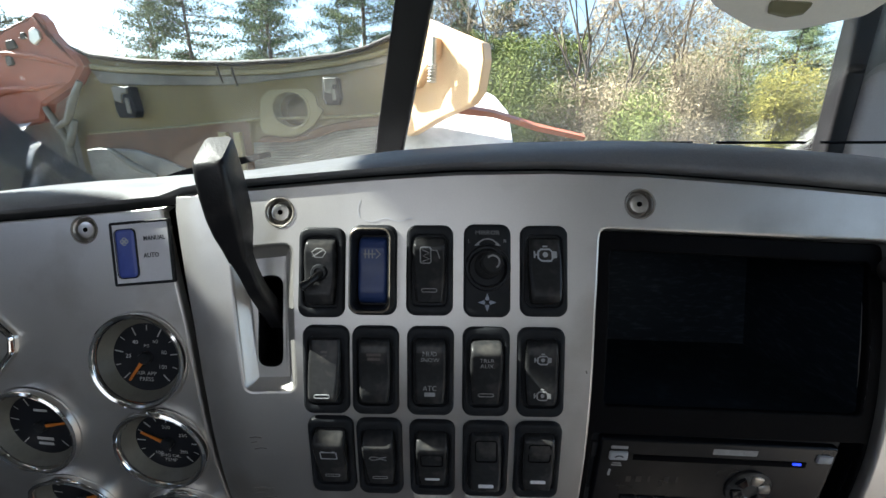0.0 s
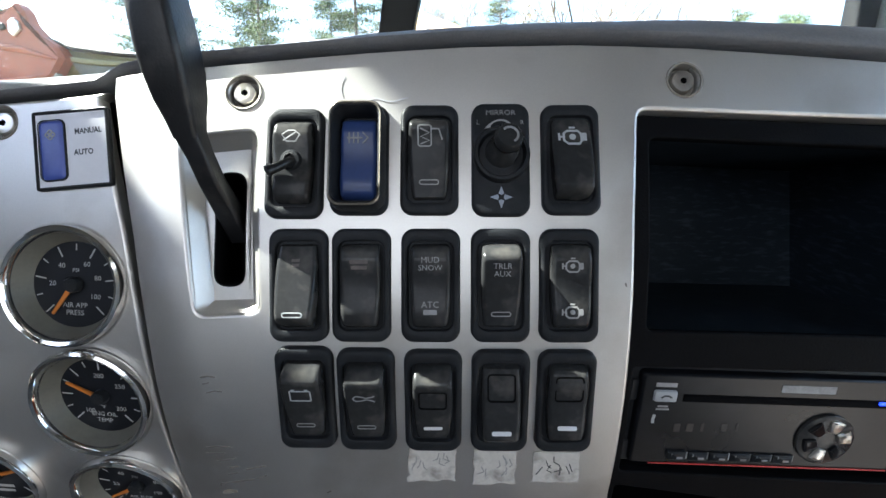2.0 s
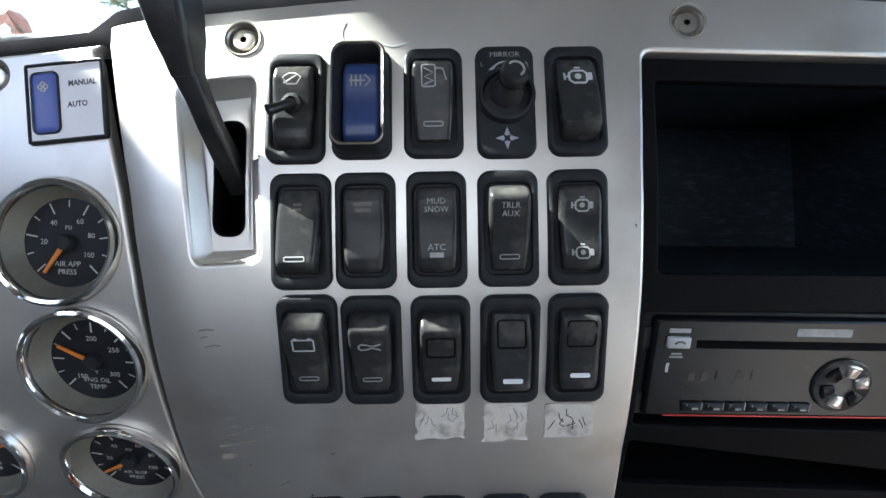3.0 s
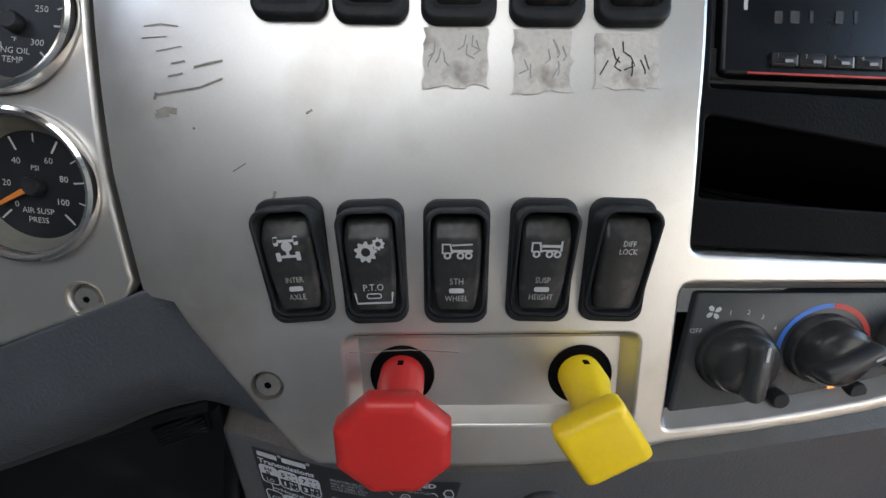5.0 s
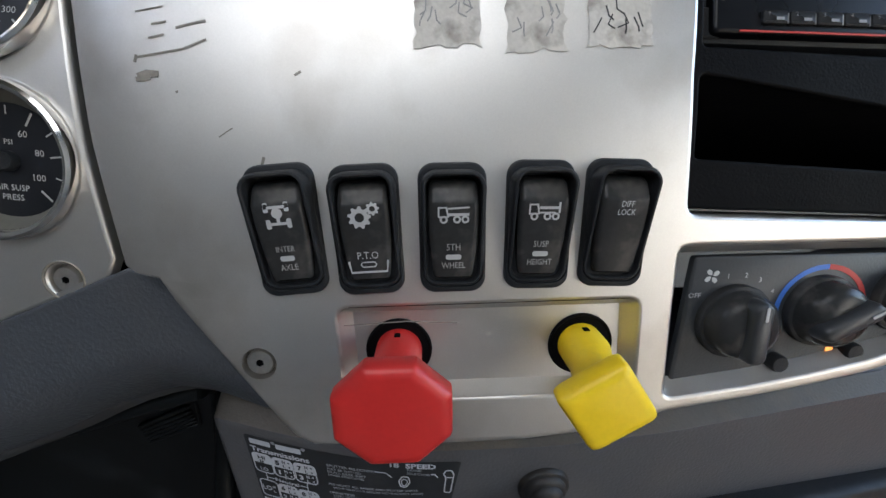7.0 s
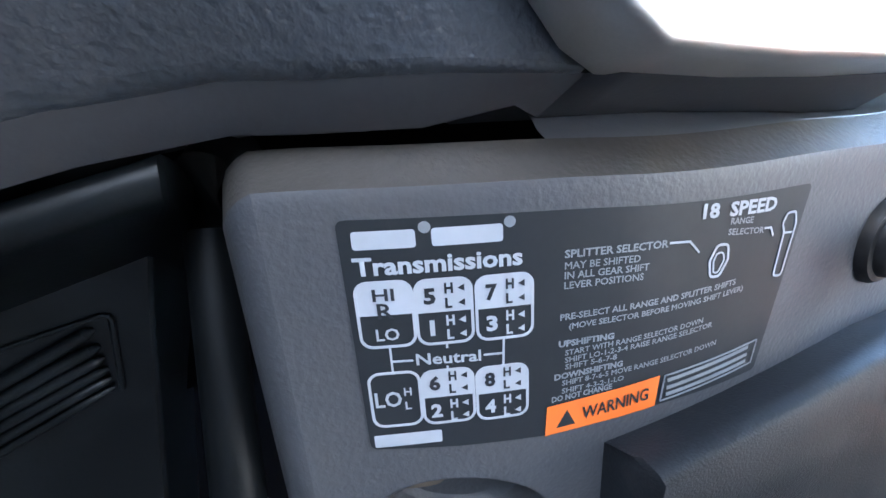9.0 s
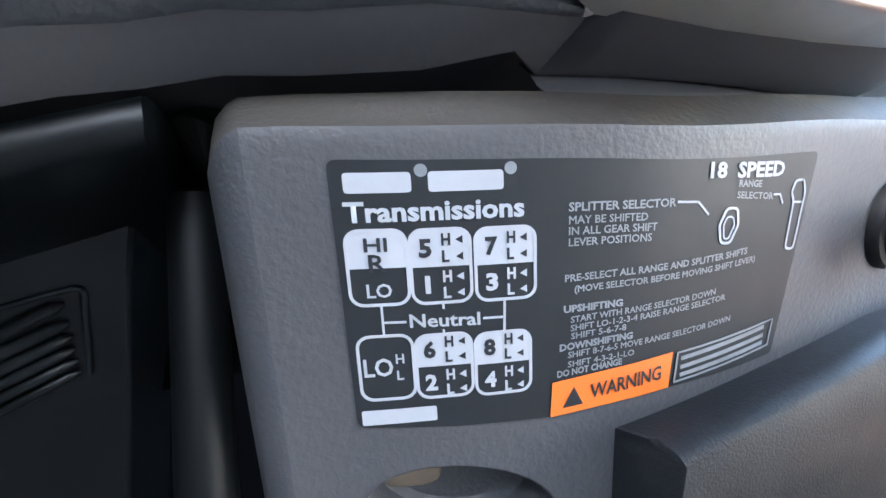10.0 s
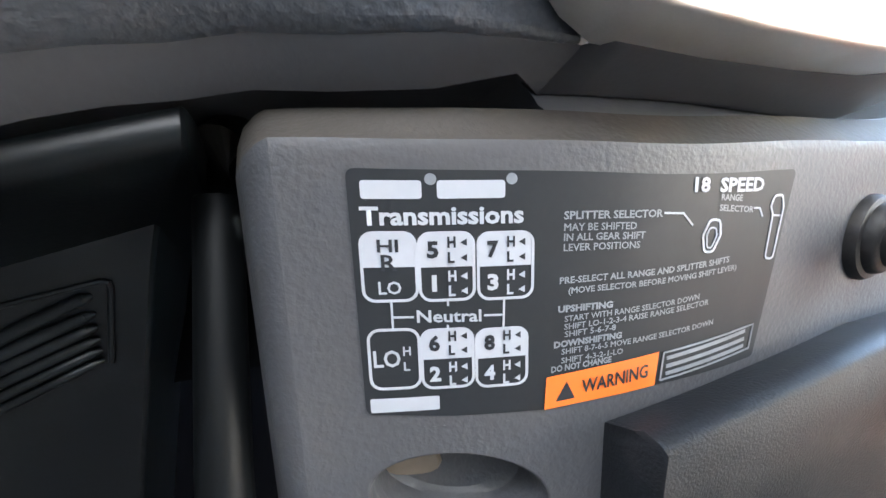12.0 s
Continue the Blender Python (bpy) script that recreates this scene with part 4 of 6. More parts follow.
part("print", joined(lettering("MIRROR", .0022, 0, .0212, squeeze=1.15), lettering("L", .0020, -.0100, .0165), lettering("R", .0020, .0100, .0165)).copy() if False else
     moved(joined(lettering("MIRROR", .0024, 0, .0214, squeeze=1.1), lettering("L", .0020, -.0104, .0168), lettering("R", .0020, .0098, .0168)), pose(0, 0, .0026)), INK_DIM, plate)
arc = [(.0072 * math.cos(radians(a)), .0095 + .0085 * math.sin(radians(a))) for a in range(40, 141, 10)]
part("arrow", moved(joined(stroke(arc, .0008), *[prism([(sx * .0075, .0140), (sx * .0050, .0165), (sx * .0044, .0143)][::sx], 0, .0001) for sx in (-1, 1)]), pose(0, 0, .0026)), INK_DIM, plate, "curved two-way arrow")
for a in range(4):
    part("arrow", moved(prism([(-.0013, .0016), (0, .0011), (.0013, .0016), (0, .0052)], 0, .0001), pose(0, -.0178, .0026, 0, 0, 90 * a)), INK_BLUE, plate)
dial = part("dial", moved(lathe([(.0128, .002), (.0128, .0052), (.0121, .0062), (.0108, .0064), (.0102, .0050), (.0098, .0040), (.0050, .0042), (.0050, .0030)], 40, cap1=True), pose(0, .0015, 0)), BLACK, mc)
stick = part("joystick", moved(lathe([(.0078, .003), (.0070, .0075), (.0050, .0095), (.0045, .0115), (.0058, .0130), (.0063, .0150), (.0060, .0178), (.0050, .0189), (.0, .0190)], 32), pose(0, .0024, 0, -8, 5)), ROCKER, mc)
part("pointer", moved(stroke([(.0034 * math.cos(radians(a)), .0034 * math.sin(radians(a))) for a in range(-60, 160, 20)], .0010), pose(0, .0024, 0, -8, 5) @ pose(0, 0, .0191)), INK_DIM, stick)

switch(COLS[4], ROW1, "black rocker switch with white engine symbol", "bottom", [(engine_icon(.0092, 1.15), INK, "")])

# second row
switch(COLS2[0], ROW2, "black rocker switch, faded symbol and white bar", "bottom", [(dark_bars(.0115, 2, .0036), INK_WORN, ""), (bar_icon(-.0120), INK, "")])
switch(COLS2[1], ROW2, "black rocker switch with worn unreadable print", "flat", [(dark_bars(.0110, 2, .0080, .0016), INK_WORN, "")])
switch(COLS2[2], ROW2, "black rocker switch lettered for mud and snow", "flat",
       [(joined(lettering("MUD", .0026, 0, .0118), lettering("SNOW", .0024, 0, .0083)), INK_DIM, ""), (joined(lettering("ATC", .0028, 0, -.0080), dark_bars(-.0112, 1, .006, .0022)), INK_DIM, "")])
switch(COLS2[3], ROW2, "black rocker switch lettered for trailer auxiliary", "top", [(joined(lettering("TRLR", .0025, 0, .0092), lettering("AUX", .0025, 0, .0058)), INK_DIM, ""), (bar_icon(-.0125), INK_DIM, "")])
switch(COLS2[4], ROW2, "black rocker switch with two engine symbols", "flat", [(engine_icon(.0092, .85), INK_DIM, ""), (engine_icon(-.0110, .85), INK_DIM, "")])

# third row
switch(COLS2[0] + .0015, ROW3 + .0008, "black rocker switch with battery symbol and bar", "top", [(battery_icon(.0055), INK, ""), (bar_icon(-.0120), INK_DIM, "")])
switch(COLS2[1] + .0014, ROW3, "black rocker switch with wrench symbol and bar", "top", [(wrench_icon(.0050), INK_DIM, ""), (bar_icon(-.0122), INK_DIM, "")])


def locking_switch(x, kind, yc, tall, lamp):
    e = switch(x, ROW3 - .0005, "black locking rocker switch with window and white lamp bar", kind)
    hf = ridge(kind)
    r = [c for c in e.children if c.name.startswith("rocker")][0]
    bm = bmesh.new()
    loop = rrect(.0116, tall, .0012, 3, 0, yc)
    loft(bm, [[(a, b, hf(b) + .0003) for a, b in inset(loop, -.0007)], [(a, b, hf(b) + .0003) for a, b in loop], [(a, b, hf(b) - .0030) for a, b in inset(loop, .0008)]], False, True)
    part("latch_window", bm, VOID, r, "dark recessed latch window")
    part("latch", moved(box(.0046, .0030, .0016, 0, yc + tall * .22, .0, .0005), pose(0, 0, hf(yc) - .0022)), BLACK, r)
    part("lamp_bar", laid(bar_icon(lamp, .0088, False), hf), LAMP_WHITE, r, "white indicator bar")
    return e


locking_switch(COLS2[2] + .0010, "top", .0046, .0090, -.0122)
locking_switch(COLS2[3] + .0006, "bottom", .0094, .0112, -.0106)
locking_switch(COLS2[4], "flat", .0094, .0112, -.0098)

# fourth row, with raised guards
for x, spin, label, prints in (
        (-.0530, 4, "guarded black rocker switch for the inter axle lock", [(axle_icon(.0068), INK, ""), (joined(lettering("INTER", .0022, 0, -.0058, squeeze=.8), lettering("AXLE", .0024, 0, -.0130, squeeze=.8)), INK_DIM, ""), (bar_icon(-.0094, .0052, False), INK, "")]),
        (-.0234, 2, "guarded black rocker switch for the power take-off", [(gear_icon(.0068), INK, ""), (lettering("P.T.O", .0028, 0, -.0085, squeeze=.85), INK, ""), (bar_icon(-.0120, .0055), INK, ""), (stroke([(-.0072, -.0105), (-.0066, -.0150), (.0066, -.0150), (.0072, -.0105)], .0008), INK, "")]),
        (.0085, 0, "guarded black rocker switch for the fifth wheel", [(truck_icon(.0068), INK, ""), (joined(lettering("5TH", .0026, 0, -.0060, squeeze=.8), lettering("WHEEL", .0024, 0, -.0132, squeeze=.8)), INK_DIM, ""), (bar_icon(-.0098, .0058, False), INK, "")]),
        (.0412, -1, "guarded black rocker switch for suspension height", [(truck_icon(.0068, True), INK, ""), (joined(lettering("SUSP", .0024, 0, -.0060, squeeze=.8), lettering("HEIGHT", .0024, 0, -.0132, squeeze=.78)), INK_DIM, ""), (bar_icon(-.0098, .0058, False), INK, "")]),
        (.0708, -2, "guarded black rocker switch lettered diff lock", [(joined(lettering("DIFF", .0022, .0005, .0085, squeeze=.8), lettering("LOCK", .0022, .0005, .0055, squeeze=.8)), INK, "")])):
    switch(x, ROW4 - (.0005 if abs(x) < .03 else 0), label, "top", prints, True, spin=spin)

# ---------------------------------------------------------------- gauges


def gauge(x, z, r, label, numbers, words, ticks, needle, spin=0.0, dark=False):
    """A round gauge. numbers: text and clock angle in degrees; needle: its angle."""
    g = thing("gauge", seat_at(x, z, on_gauges, spin), label, "gauge", "chrome-rimmed dash gauges")
    part("rim", lathe([(r + .0006, -.001), (r + .0009, .0018), (r + .0004, .0036), (r - .0009, .0044), (r - .0024, .0038), (r - .0032, .0022), (r - .0034, .0008)], 56), CHROME, g, "polished chrome rim")
    part("inner_ring", lathe([(r - .0034, .0012), (r * .74, -.0058)], 48), GAUGE_WALL, g, "beige sloping inner ring")
    dial = part("dial", lathe([(r * .76, -.0058), (r * .30, -.0057)], 48, cap1=True), GAUGE_FACE, g, "black dial")
    R = r * .74
    for i in range(ticks):
        a = radians(225 - 270 * i / (ticks - 1))
        long = i % 2 == 0
        r0, r1 = R * (.70 if long else .80), R * .95
        part("tick", moved(stroke([(r0 * math.cos(a), r0 * math.sin(a)), (r1 * math.cos(a), r1 * math.sin(a))], .0007 if long else .0005), pose(0, 0, -.0055)), GAUGE_INK, dial)
    letters = []
    for text, a in numbers:
        a = radians(a)
        letters.append(lettering(text, .0026, R * .54 * math.cos(a), R * .54 * math.sin(a)))
    for i, (text, size, y) in enumerate(words):
        size, y = size * 1.13, y * 1.13
        letters.append(lettering(text, size, 0, y) if text else moved(prism(rrect(size * 5, size, .0002, 2, 0, y), 0, .0001), Matrix()))
    part("numbering", moved(joined(*letters), pose(0, 0, -.0055)), GAUGE_INK, dial)
    a = radians(needle)
    ca, sa = math.cos(a), math.sin(a)

    def along(u, v):
        return (u * ca - v * sa, u * sa + v * ca)
    part("needle", moved(prism([along(.002, -.0011), along(R * .82, -.0006), along(R * .82, .0006), along(.002, .0011)], 0, .0008), pose(0, 0, -.0042)), ORANGE, g, "orange needle")
    part("hub", lathe([(.0040, -.0055), (.0040, -.0030), (.0034, -.0022), (0, -.0021)], 24), BLACK, g)
    return g


PSI = [("0", 225), ("20", 180), ("40", 128), ("60", 62), ("80", 18), ("100", -30)]
gauge(-.1757, -.0053, .0300, "chrome-rimmed application air pressure gauge", PSI[1:], [("PSI", .0018, .0065), ("AIR APP", .0023, -.0095), ("PRESS", .0023, -.0130)], 11, 237, -3)
gauge(-.1695, -.0670, .0300, "chrome-rimmed engine oil temperature gauge", [("100", 232), ("200", 92), ("250", 32), ("300", -38)], [("°F", .0016, -.0060), ("ENG OIL", .0022, -.0100), ("TEMP", .0022, -.0133)], 13, 155, -5)
gauge(-.1680, -.1330, .0305, "chrome-rimmed suspension air pressure gauge", PSI, [("PSI", .0018, .0065), ("AIR SUSP", .0021, -.0095), ("PRESS", .0021, -.0130)], 11, 212, -6)
gauge(-.2529, -.0550, .0305, "chrome-rimmed dash gauge with orange needle", [], [("", .0020, -.0095), ("", .0018, -.0130), ("", .0016, .0100)], 11, 15, -5)
gauge(-.2470, -.1230, .0305, "chrome-rimmed dash gauge, partly seen", [], [("", .0020, -.0095), ("", .0018, -.0130)], 11, 20, -5)
# large instrument at the driver's side
big = thing("instrument_cluster", seat_at(-.3310, .008, on_gauges, -4), "large chrome-edged instrument cluster", "instrument cluster")
oct_loop = rpoly([(-.060, -.062), (.036, -.062), (.078, -.004), (.078, .008), (.030, .046), (-.060, .056)], .008, 4)
part("rim", puck(oct_loop, [(0, -.001), (.0004, .0025), (.0016, .0042), (.0034, .0036), (.0042, .0012)], cap1=False), CHROME, big, "polished chrome rim")
part("dial", puck(inset(oct_loop, .004), [(0, .001), (.004, -.006)]), GAUGE_FACE, big, "black dial")

# ---------------------------------------------------------------- screws


def screw(x, z, surface, sunk=False, label="socket-head steel screw in a round recess"):
    s = thing("screw", seat_at(x, z, surface), label, "screw", "dash panel screws")
    if sunk:
        part("recess", lathe([(.0072, -.0046), (.0068, -.0044), (.0050, -.0044)], 32, cap1=True), SILVER_DARK, s, "round recess, its shade put into a darker silver")
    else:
        part("recess", lathe([(.0088, .0001), (.0084, .0004), (.0078, .0002), (.0074, -.0010), (.0071, -.0046), (.0050, -.0048)], 32, cap1=True), SILVER_DARK, s, "round recess, its shade put into a darker silver")
    head = part("head", lathe([(.0054, -.0048), (.0055, -.0018), (.0050, -.0009), (.0030, -.0006), (.0015, -.0007)], 32), STEEL, s, "steel button head")
    star = [(.0017 * (1 if i % 2 else .72) * math.cos(i * math.pi / 6), .0017 * (1 if i % 2 else .74) * math.sin(i * math.pi / 6)) for i in range(12)]
    part("socket", puck(star, [(0, -.0006), (.0002, -.0020)]), BLACK_MATT, head, "dark star socket")
    return s


for x, z in PANEL_SCREWS:
    screw(x, z, on_panel, z < 0)
for x, z in GAUGE_SCREWS:
    screw(x, z, on_gauges)

# ---------------------------------------------------------------- switch plate beside the gauges
pl = thing("switch_plate", seat_at(-.1699, .0606, on_gauges, 5), "white plate with a blue rocker lettered manual and auto", "switch plate")
part("frame", puck(rrect(.0380, .0395, .0015, 3), [(0, -.0005), (.0001, .0014), (.0008, .0018), (.0018, .0012)], cap1=False), BLACK, pl)
part("face", puck(rrect(.0346, .0362, .0006, 2), [(0, 0), (0, .0012)]), PLATE_WHITE, pl, "satin white face")
b = part("rocker", puck(rrect(.0128, .0298, .0030, 5, -.0094, 0), [(0, .001), (.0002, .0014), (.0010, .0019), (.0019, .0021), (.0024, .0022)]), BLUE_LIGHT, pl, "blue rocker")
part("rocker_surround", puck(rrect(.0140, .0310, .0034, 5, -.0094, 0), [(0, .001), (.0003, .0018), (.0009, .0018)], cap1=False), BLACK, pl)
part("print", moved(joined(*[stroke(circle(.0011, 10, -.0094 + dx, .0075 + dy), .0006, closed=True) for dx, dy in ((-.0012, 0), (.0012, 0), (0, .0012), (0, -.0012))]), pose(0, 0, .0023)), INK, b)
part("lettering", moved(joined(lettering("MANUAL", .0027, .0086, .0084, squeeze=.86, bold=.00012), lettering("AUTO", .0027, .0058, -.0020, squeeze=.9, bold=.00012)), pose(0, 0, .0012)), DECAL_BLACK, pl)

# ---------------------------------------------------------------- hand valve lever
lv = thing("hand_valve_lever", Matrix(), "black hand control lever with a tapered grip in a slot", "lever")
bm = bmesh.new()
loft(bm, [[on_panel(x, z, h) for x, z in inset(SLOT, d)] for d, h in ((-.0002, -.0062), (.0006, -.0064), (.0008, -.0085), (.0012, -.034))], False, True)
part("slot", bm, BLACK_MATT, lv, "black slot")
P0, P1, P2, P3 = Vector((-.0880, .030, .018)), Vector((-.0900, .0135, .047)), Vector((-.0945, .0100, .069)), Vector((-.0975, .0075, .1240))


def blade(sections, slants=()):
    """A bar of rounded rectangular sections: centre, width, depth; slants tilt the last ones."""
    bm = bmesh.new()
    loops = []
    cs = [Vector(s[0]) for s in sections]
    for i, (c, w, d) in enumerate(sections):
        ez = (cs[min(i + 1, len(cs) - 1)] - cs[max(i - 1, 0)]).normalized()
        ex = Vector((1, .05, 0))
        ex = (ex - ez * ex.dot(ez)).normalized()
        ey = ez.cross(ex)
        k = i - len(sections) + len(slants)
        tilt = slants[k] if k >= 0 else 0.0
        loops.append([Vector(c) + ex * x + ey * y + ez * (tilt * y) for x, y in rrect(w, d, min(w, d) * .20, 4)])
    loft(bm, loops, True, True)
    return bm


part("arm", blade([(P0, .0105, .010), (P0.lerp(P1, .5), .0100, .0095), (P1, .0088, .0090), (P1.lerp(P2, .5), .0088, .0090), (P2, .0105, .0105)]), LEVER, lv)
dv = P3 - P2
part("grip", blade([(P2 - dv * .06, .0100, .0105), (P2 + dv * .08, .0120, .0135), (P2 + dv * .22, .0150, .0175), (P2 + dv * .40, .0167, .0205), (P2 + dv * .60, .0170, .0212), (P2 + dv * .78, .0166, .0206),
                    (P2 + dv * .92, .0158, .0196), (P2 + dv * .975, .0150, .0188), (P3, .0134, .0172)], (.15, .45, .60, .60)), LEVER, lv, "worn black tapered grip")

# ---------------------------------------------------------------- air brake knobs
def brake_knob(name, x, z, outline, mat, label, spin, reach, stem_r, aside=0.0):
    k = thing(name, seat_at(x, z, h=-.0070), label, "brake knob", "pull knobs for the air brakes")
    part("socket", lathe([(.0140, .0002), (.0138, .0010), (.0132, .0012), (.0126, .0006), (.0090, .0004)], 40, cap1=True), BLACK_MATT, k, "black socket ring")
    part("stem", tube([(aside * f, -.0018 * f, h) for f, h in ((0, -.008), (.1, .010), (.3, .015), (.8, reach - .004), (.9, reach))], [.0096, .0096, stem_r, stem_r, stem_r + .003], 40), mat, k)
    part("key_notch", box(.0024, .0010, .0030, aside * .12, .0095, .0068, .0003), VOID, k, "small dark key notch")
    lp = [tuple((pose(0, 0, 0, 0, 0, spin) @ Vector((*p, 0))).xy) for p in outline]
    head = part("head", puck(lp, [(.0120, reach - .0045), (.0016, reach - .0035), (0, reach - .0015), (0, reach + .0030), (.0004, reach + .0046), (.0018, reach + .0058), (.0045, reach + .0062)], True, True, draw=shrink), mat, k)
    head.matrix_basis = pose(aside, -.0018, 0, 4, 0, 0)
    return k


octo = rpoly([(.0218 * math.cos(radians(22.5 + 45 * i)), .0210 * math.sin(radians(22.5 + 45 * i))) for i in range(8)], .0022, 3)
diam = rpoly([(-.0134, -.0134), (.0134, -.0134), (.0134, .0134), (-.0134, .0134)], .0032, 4)
brake_knob("air_supply_knob", -.0141, -.2152, octo, RED, "red octagonal air supply pull knob, pulled out", 0, .0345, .0086)
brake_knob("parking_brake_knob", .0636, -.2152, diam, YELLOW, "yellow diamond-shaped parking brake pull knob, pulled out", 33, .0345, .0086, -.0046)

# ---------------------------------------------------------------- storage bin, radio and lower pocket
ins = thing("radio_surround", Matrix(), "black plastic insert with open bin, radio bay and pocket", "dash insert")
BIN = rpoly([(.1085, -.0205), (.2540, -.0240), (.2555, .0610), (.1110, .0672)], .003, 3)
BAY = rpoly([(.1030, -.0985), (.2600, -.1075), (.2600, -.0420), (.1035, -.0385)], .002, 3)
POCKET = rpoly([(.1030, -.1395), (.2600, -.1510), (.2600, -.1360), (.1025, -.1085)], .002, 3)
frame_outline = rpoly([(.0992, -.1585), (.2612, -.1662), (.2632, .0712), (.1034, .0777), (.1006, .03), (.0982, -.06), (.0974, -.11)], [.004, .004, .004, .004, 0, 0, 0], 4)


def on_insert(x, z, h=0.0):
    return on_panel(x, z, h - .0042)


part("frame", sheet(frame_outline, [BIN, BAY, POCKET], on_insert, .004, .0012, .010), BLACK_MATT, ins)


def well(loop, back, name):
    bm = bmesh.new()
    n = Vector((0, -1, .12)).normalized()
    loft(bm, [[on_insert(x, z, -.003) for x, z in loop], [on_insert(x, z, -.003) - n * back for x, z in inset(loop, .004)]], False, True)
    part(name, bm, BIN_BLUE if name == "bin" else BLACK_MATT, ins)


well(BIN, .085, "bin")
well(POCKET, .06, "pocket")
well(BAY, .03, "radio_bay")
rd = thing("radio", seat_at(.1755, -.0697, on_insert, -2.0, -.0060), "glossy black single-slot car radio, dusty", "radio")
part("chassis", box(.150, .0560, .030, 0, 0, -.0145, .0015), BLACK, rd)
face = part("face", puck(rrect(.1400, .0520, .0025, 4, .002, 0), [(0, 0), (.0003, .0030), (.0010, .0041), (.0018, .0044), (.0021, .0044), (.0024, .0044)]), RADIO, rd)
part("disc_slot", box(.1020, .0040, .0006, .0040, .0128, .0045, .0002), VOID, face, "dark disc slot")
part("brand_mark", moved(prism(rrect(.026, .0040, .0004, 2, .012, .0195), 0, .0002), pose(0, 0, .0044)), INK_DIM, face, "grey maker's mark bar")
for i in range(6):
    bt = part("preset_button", puck(rrect(.0098, .0052, .0006, 3, -.0448 + .0106 * i, -.0198), [(0, .004), (.0002, .0054), (.0008, .0058)]), BLACK, rd)
    part("number", moved(lettering(str(i + 1), .0015, -.0475 + .0106 * i, -.0188), pose(0, 0, .0058)), INK_DIM, bt)
    part("function_mark", moved(prism(rrect(.0030, .0011, .0002, 2, -.0433 + .0106 * i, -.0206), 0, .0001), pose(0, 0, .0058)), INK_DIM, bt)
    part("button_light", moved(prism(rrect(.0010, .0040, .0002, 2, -.0395 + .0106 * i, -.0198), 0, .0002), pose(0, 0, .0046)), INK_DIM if i != 2 else LAMP_WHITE, rd)
part("source_button", puck(rrect(.0112, .0062, .0010, 3, -.0560, .0138), [(0, .004), (.0004, .0056), (.0010, .0060)]), INK, rd, "pale call button")
part("print", moved(joined(prism(rrect(.0100, .0022, .0002, 2, -.0560, .0196), 0, .0001), prism(rrect(.0050, .0010, .0002, 2, -.0560, .0078), 0, .0001), prism(rrect(.0064, .0010, .0002, 2, -.0560, .0062), 0, .0001)), pose(0, 0, .0045)), INK_DIM, rd)
pad = part("selector_pad", moved(lathe([(.0140, .0040), (.0138, .0056), (.0128, .0062), (0, .0060)], 40), pose(.0260, -.0073, 0)), ROCKER, rd, "round glossy selector pad")
for a in range(0, 360, 60):
    part("selector_key", moved(puck(rpoly([(.0048, -.0022), (.0112, -.0040), (.0118, 0), (.0112, .0040), (.0048, .0022)], .0008, 2), [(0, .0058), (.0003, .0070), (.0012, .0074)]), pose(.0260, -.0073, 0, 0, 0, a + 15)), STEEL if a in (0, 60, 240) else RADIO, pad, "glossy selector key")
part("eject_button", puck(rrect(.0090, .0056, .0010, 3, .0640, .0178), [(0, .004), (.0004, .0056), (.0010, .0060)]), INK, rd, "pale eject button")
part("slot_light", box(.0050, .0018, .0008, .0490, .0136, .0050, .0003), BLUE_LED, rd, "small blue light")
part("paint_drip", moved(stroke([(-.0592, .0030), (-.0596, .0005), (-.0594, -.0018)], .0014), pose(0, 0, .0045)), INK, rd, "dried white drip")
part("handset_mark", moved(stroke([(-.0585, .0134), (-.0570, .0146), (-.0550, .0146), (-.0535, .0136)], .0009), pose(0, 0, .0061)), DECAL_BLACK, rd)
for i, (dx, w) in enumerate(((0, .0030), (.0062, .0034), (.0124, .0014), (.0230, .0030), (.0292, .0012))):
    part("display_mark", moved(prism(rrect(w, .0046, .0004, 2, -.0470 + dx, -.0040 + .0003 * i), 0, .0001), pose(0, 0, .0045)), RUBBER, rd)
part("trim_line", box(.120, .0008, .0006, .002, -.0250, .0046, .0002), HOT, rd, "thin red trim line")
for sx, sz in ((-.0672, .0145), (-.0672, -.0205)):
    ear = part("mount_ear", puck(rrect(.0090, .0120, .0012, 3, sx, sz), [(0, -.004), (.0002, .0012), (.0008, .0018)]), BLACK, rd)
    part("ear_hole", moved(lathe([(.0018, .0019), (.0014, .0006)], 16, cap1=True), pose(sx, sz, 0)), VOID, ear)

# ---------------------------------------------------------------- climate control
hv = thing("climate_control", seat_at(.187, -.2095, on_panel, 0, -.0085), "charcoal climate control panel with rotary knobs", "climate control")
HX, HZ = .187, -.2095


def hx(x, z):
    return (x - HX, (z - HZ) * 1.03)


part("face", puck(rpoly([hx(.1050, -.2400), hx(.1425, -.2380), hx(.1684, -.2335), hx(.194, -.2285), hx(.225, -.2200), hx(.250, -.2125), hx(.250, -.1790), hx(.1100, -.1790)], .002, 3), [(0, -.002), (.0002, .0008), (.0010, .0014)]), HVAC, hv)


def knob(x, z, r, name, label, turn):
    c = hx(x, z)
    k = part(name, moved(lathe([(r, .001), (r, .0036), (r * .97, .0046), (r * .90, .0050), (r * .86, .0095), (r * .78, .0120), (r * .60, .0136), (r * .3, .0142), (0, .0143)], 48), pose(*c, 0)), ROCKER, hv, label)
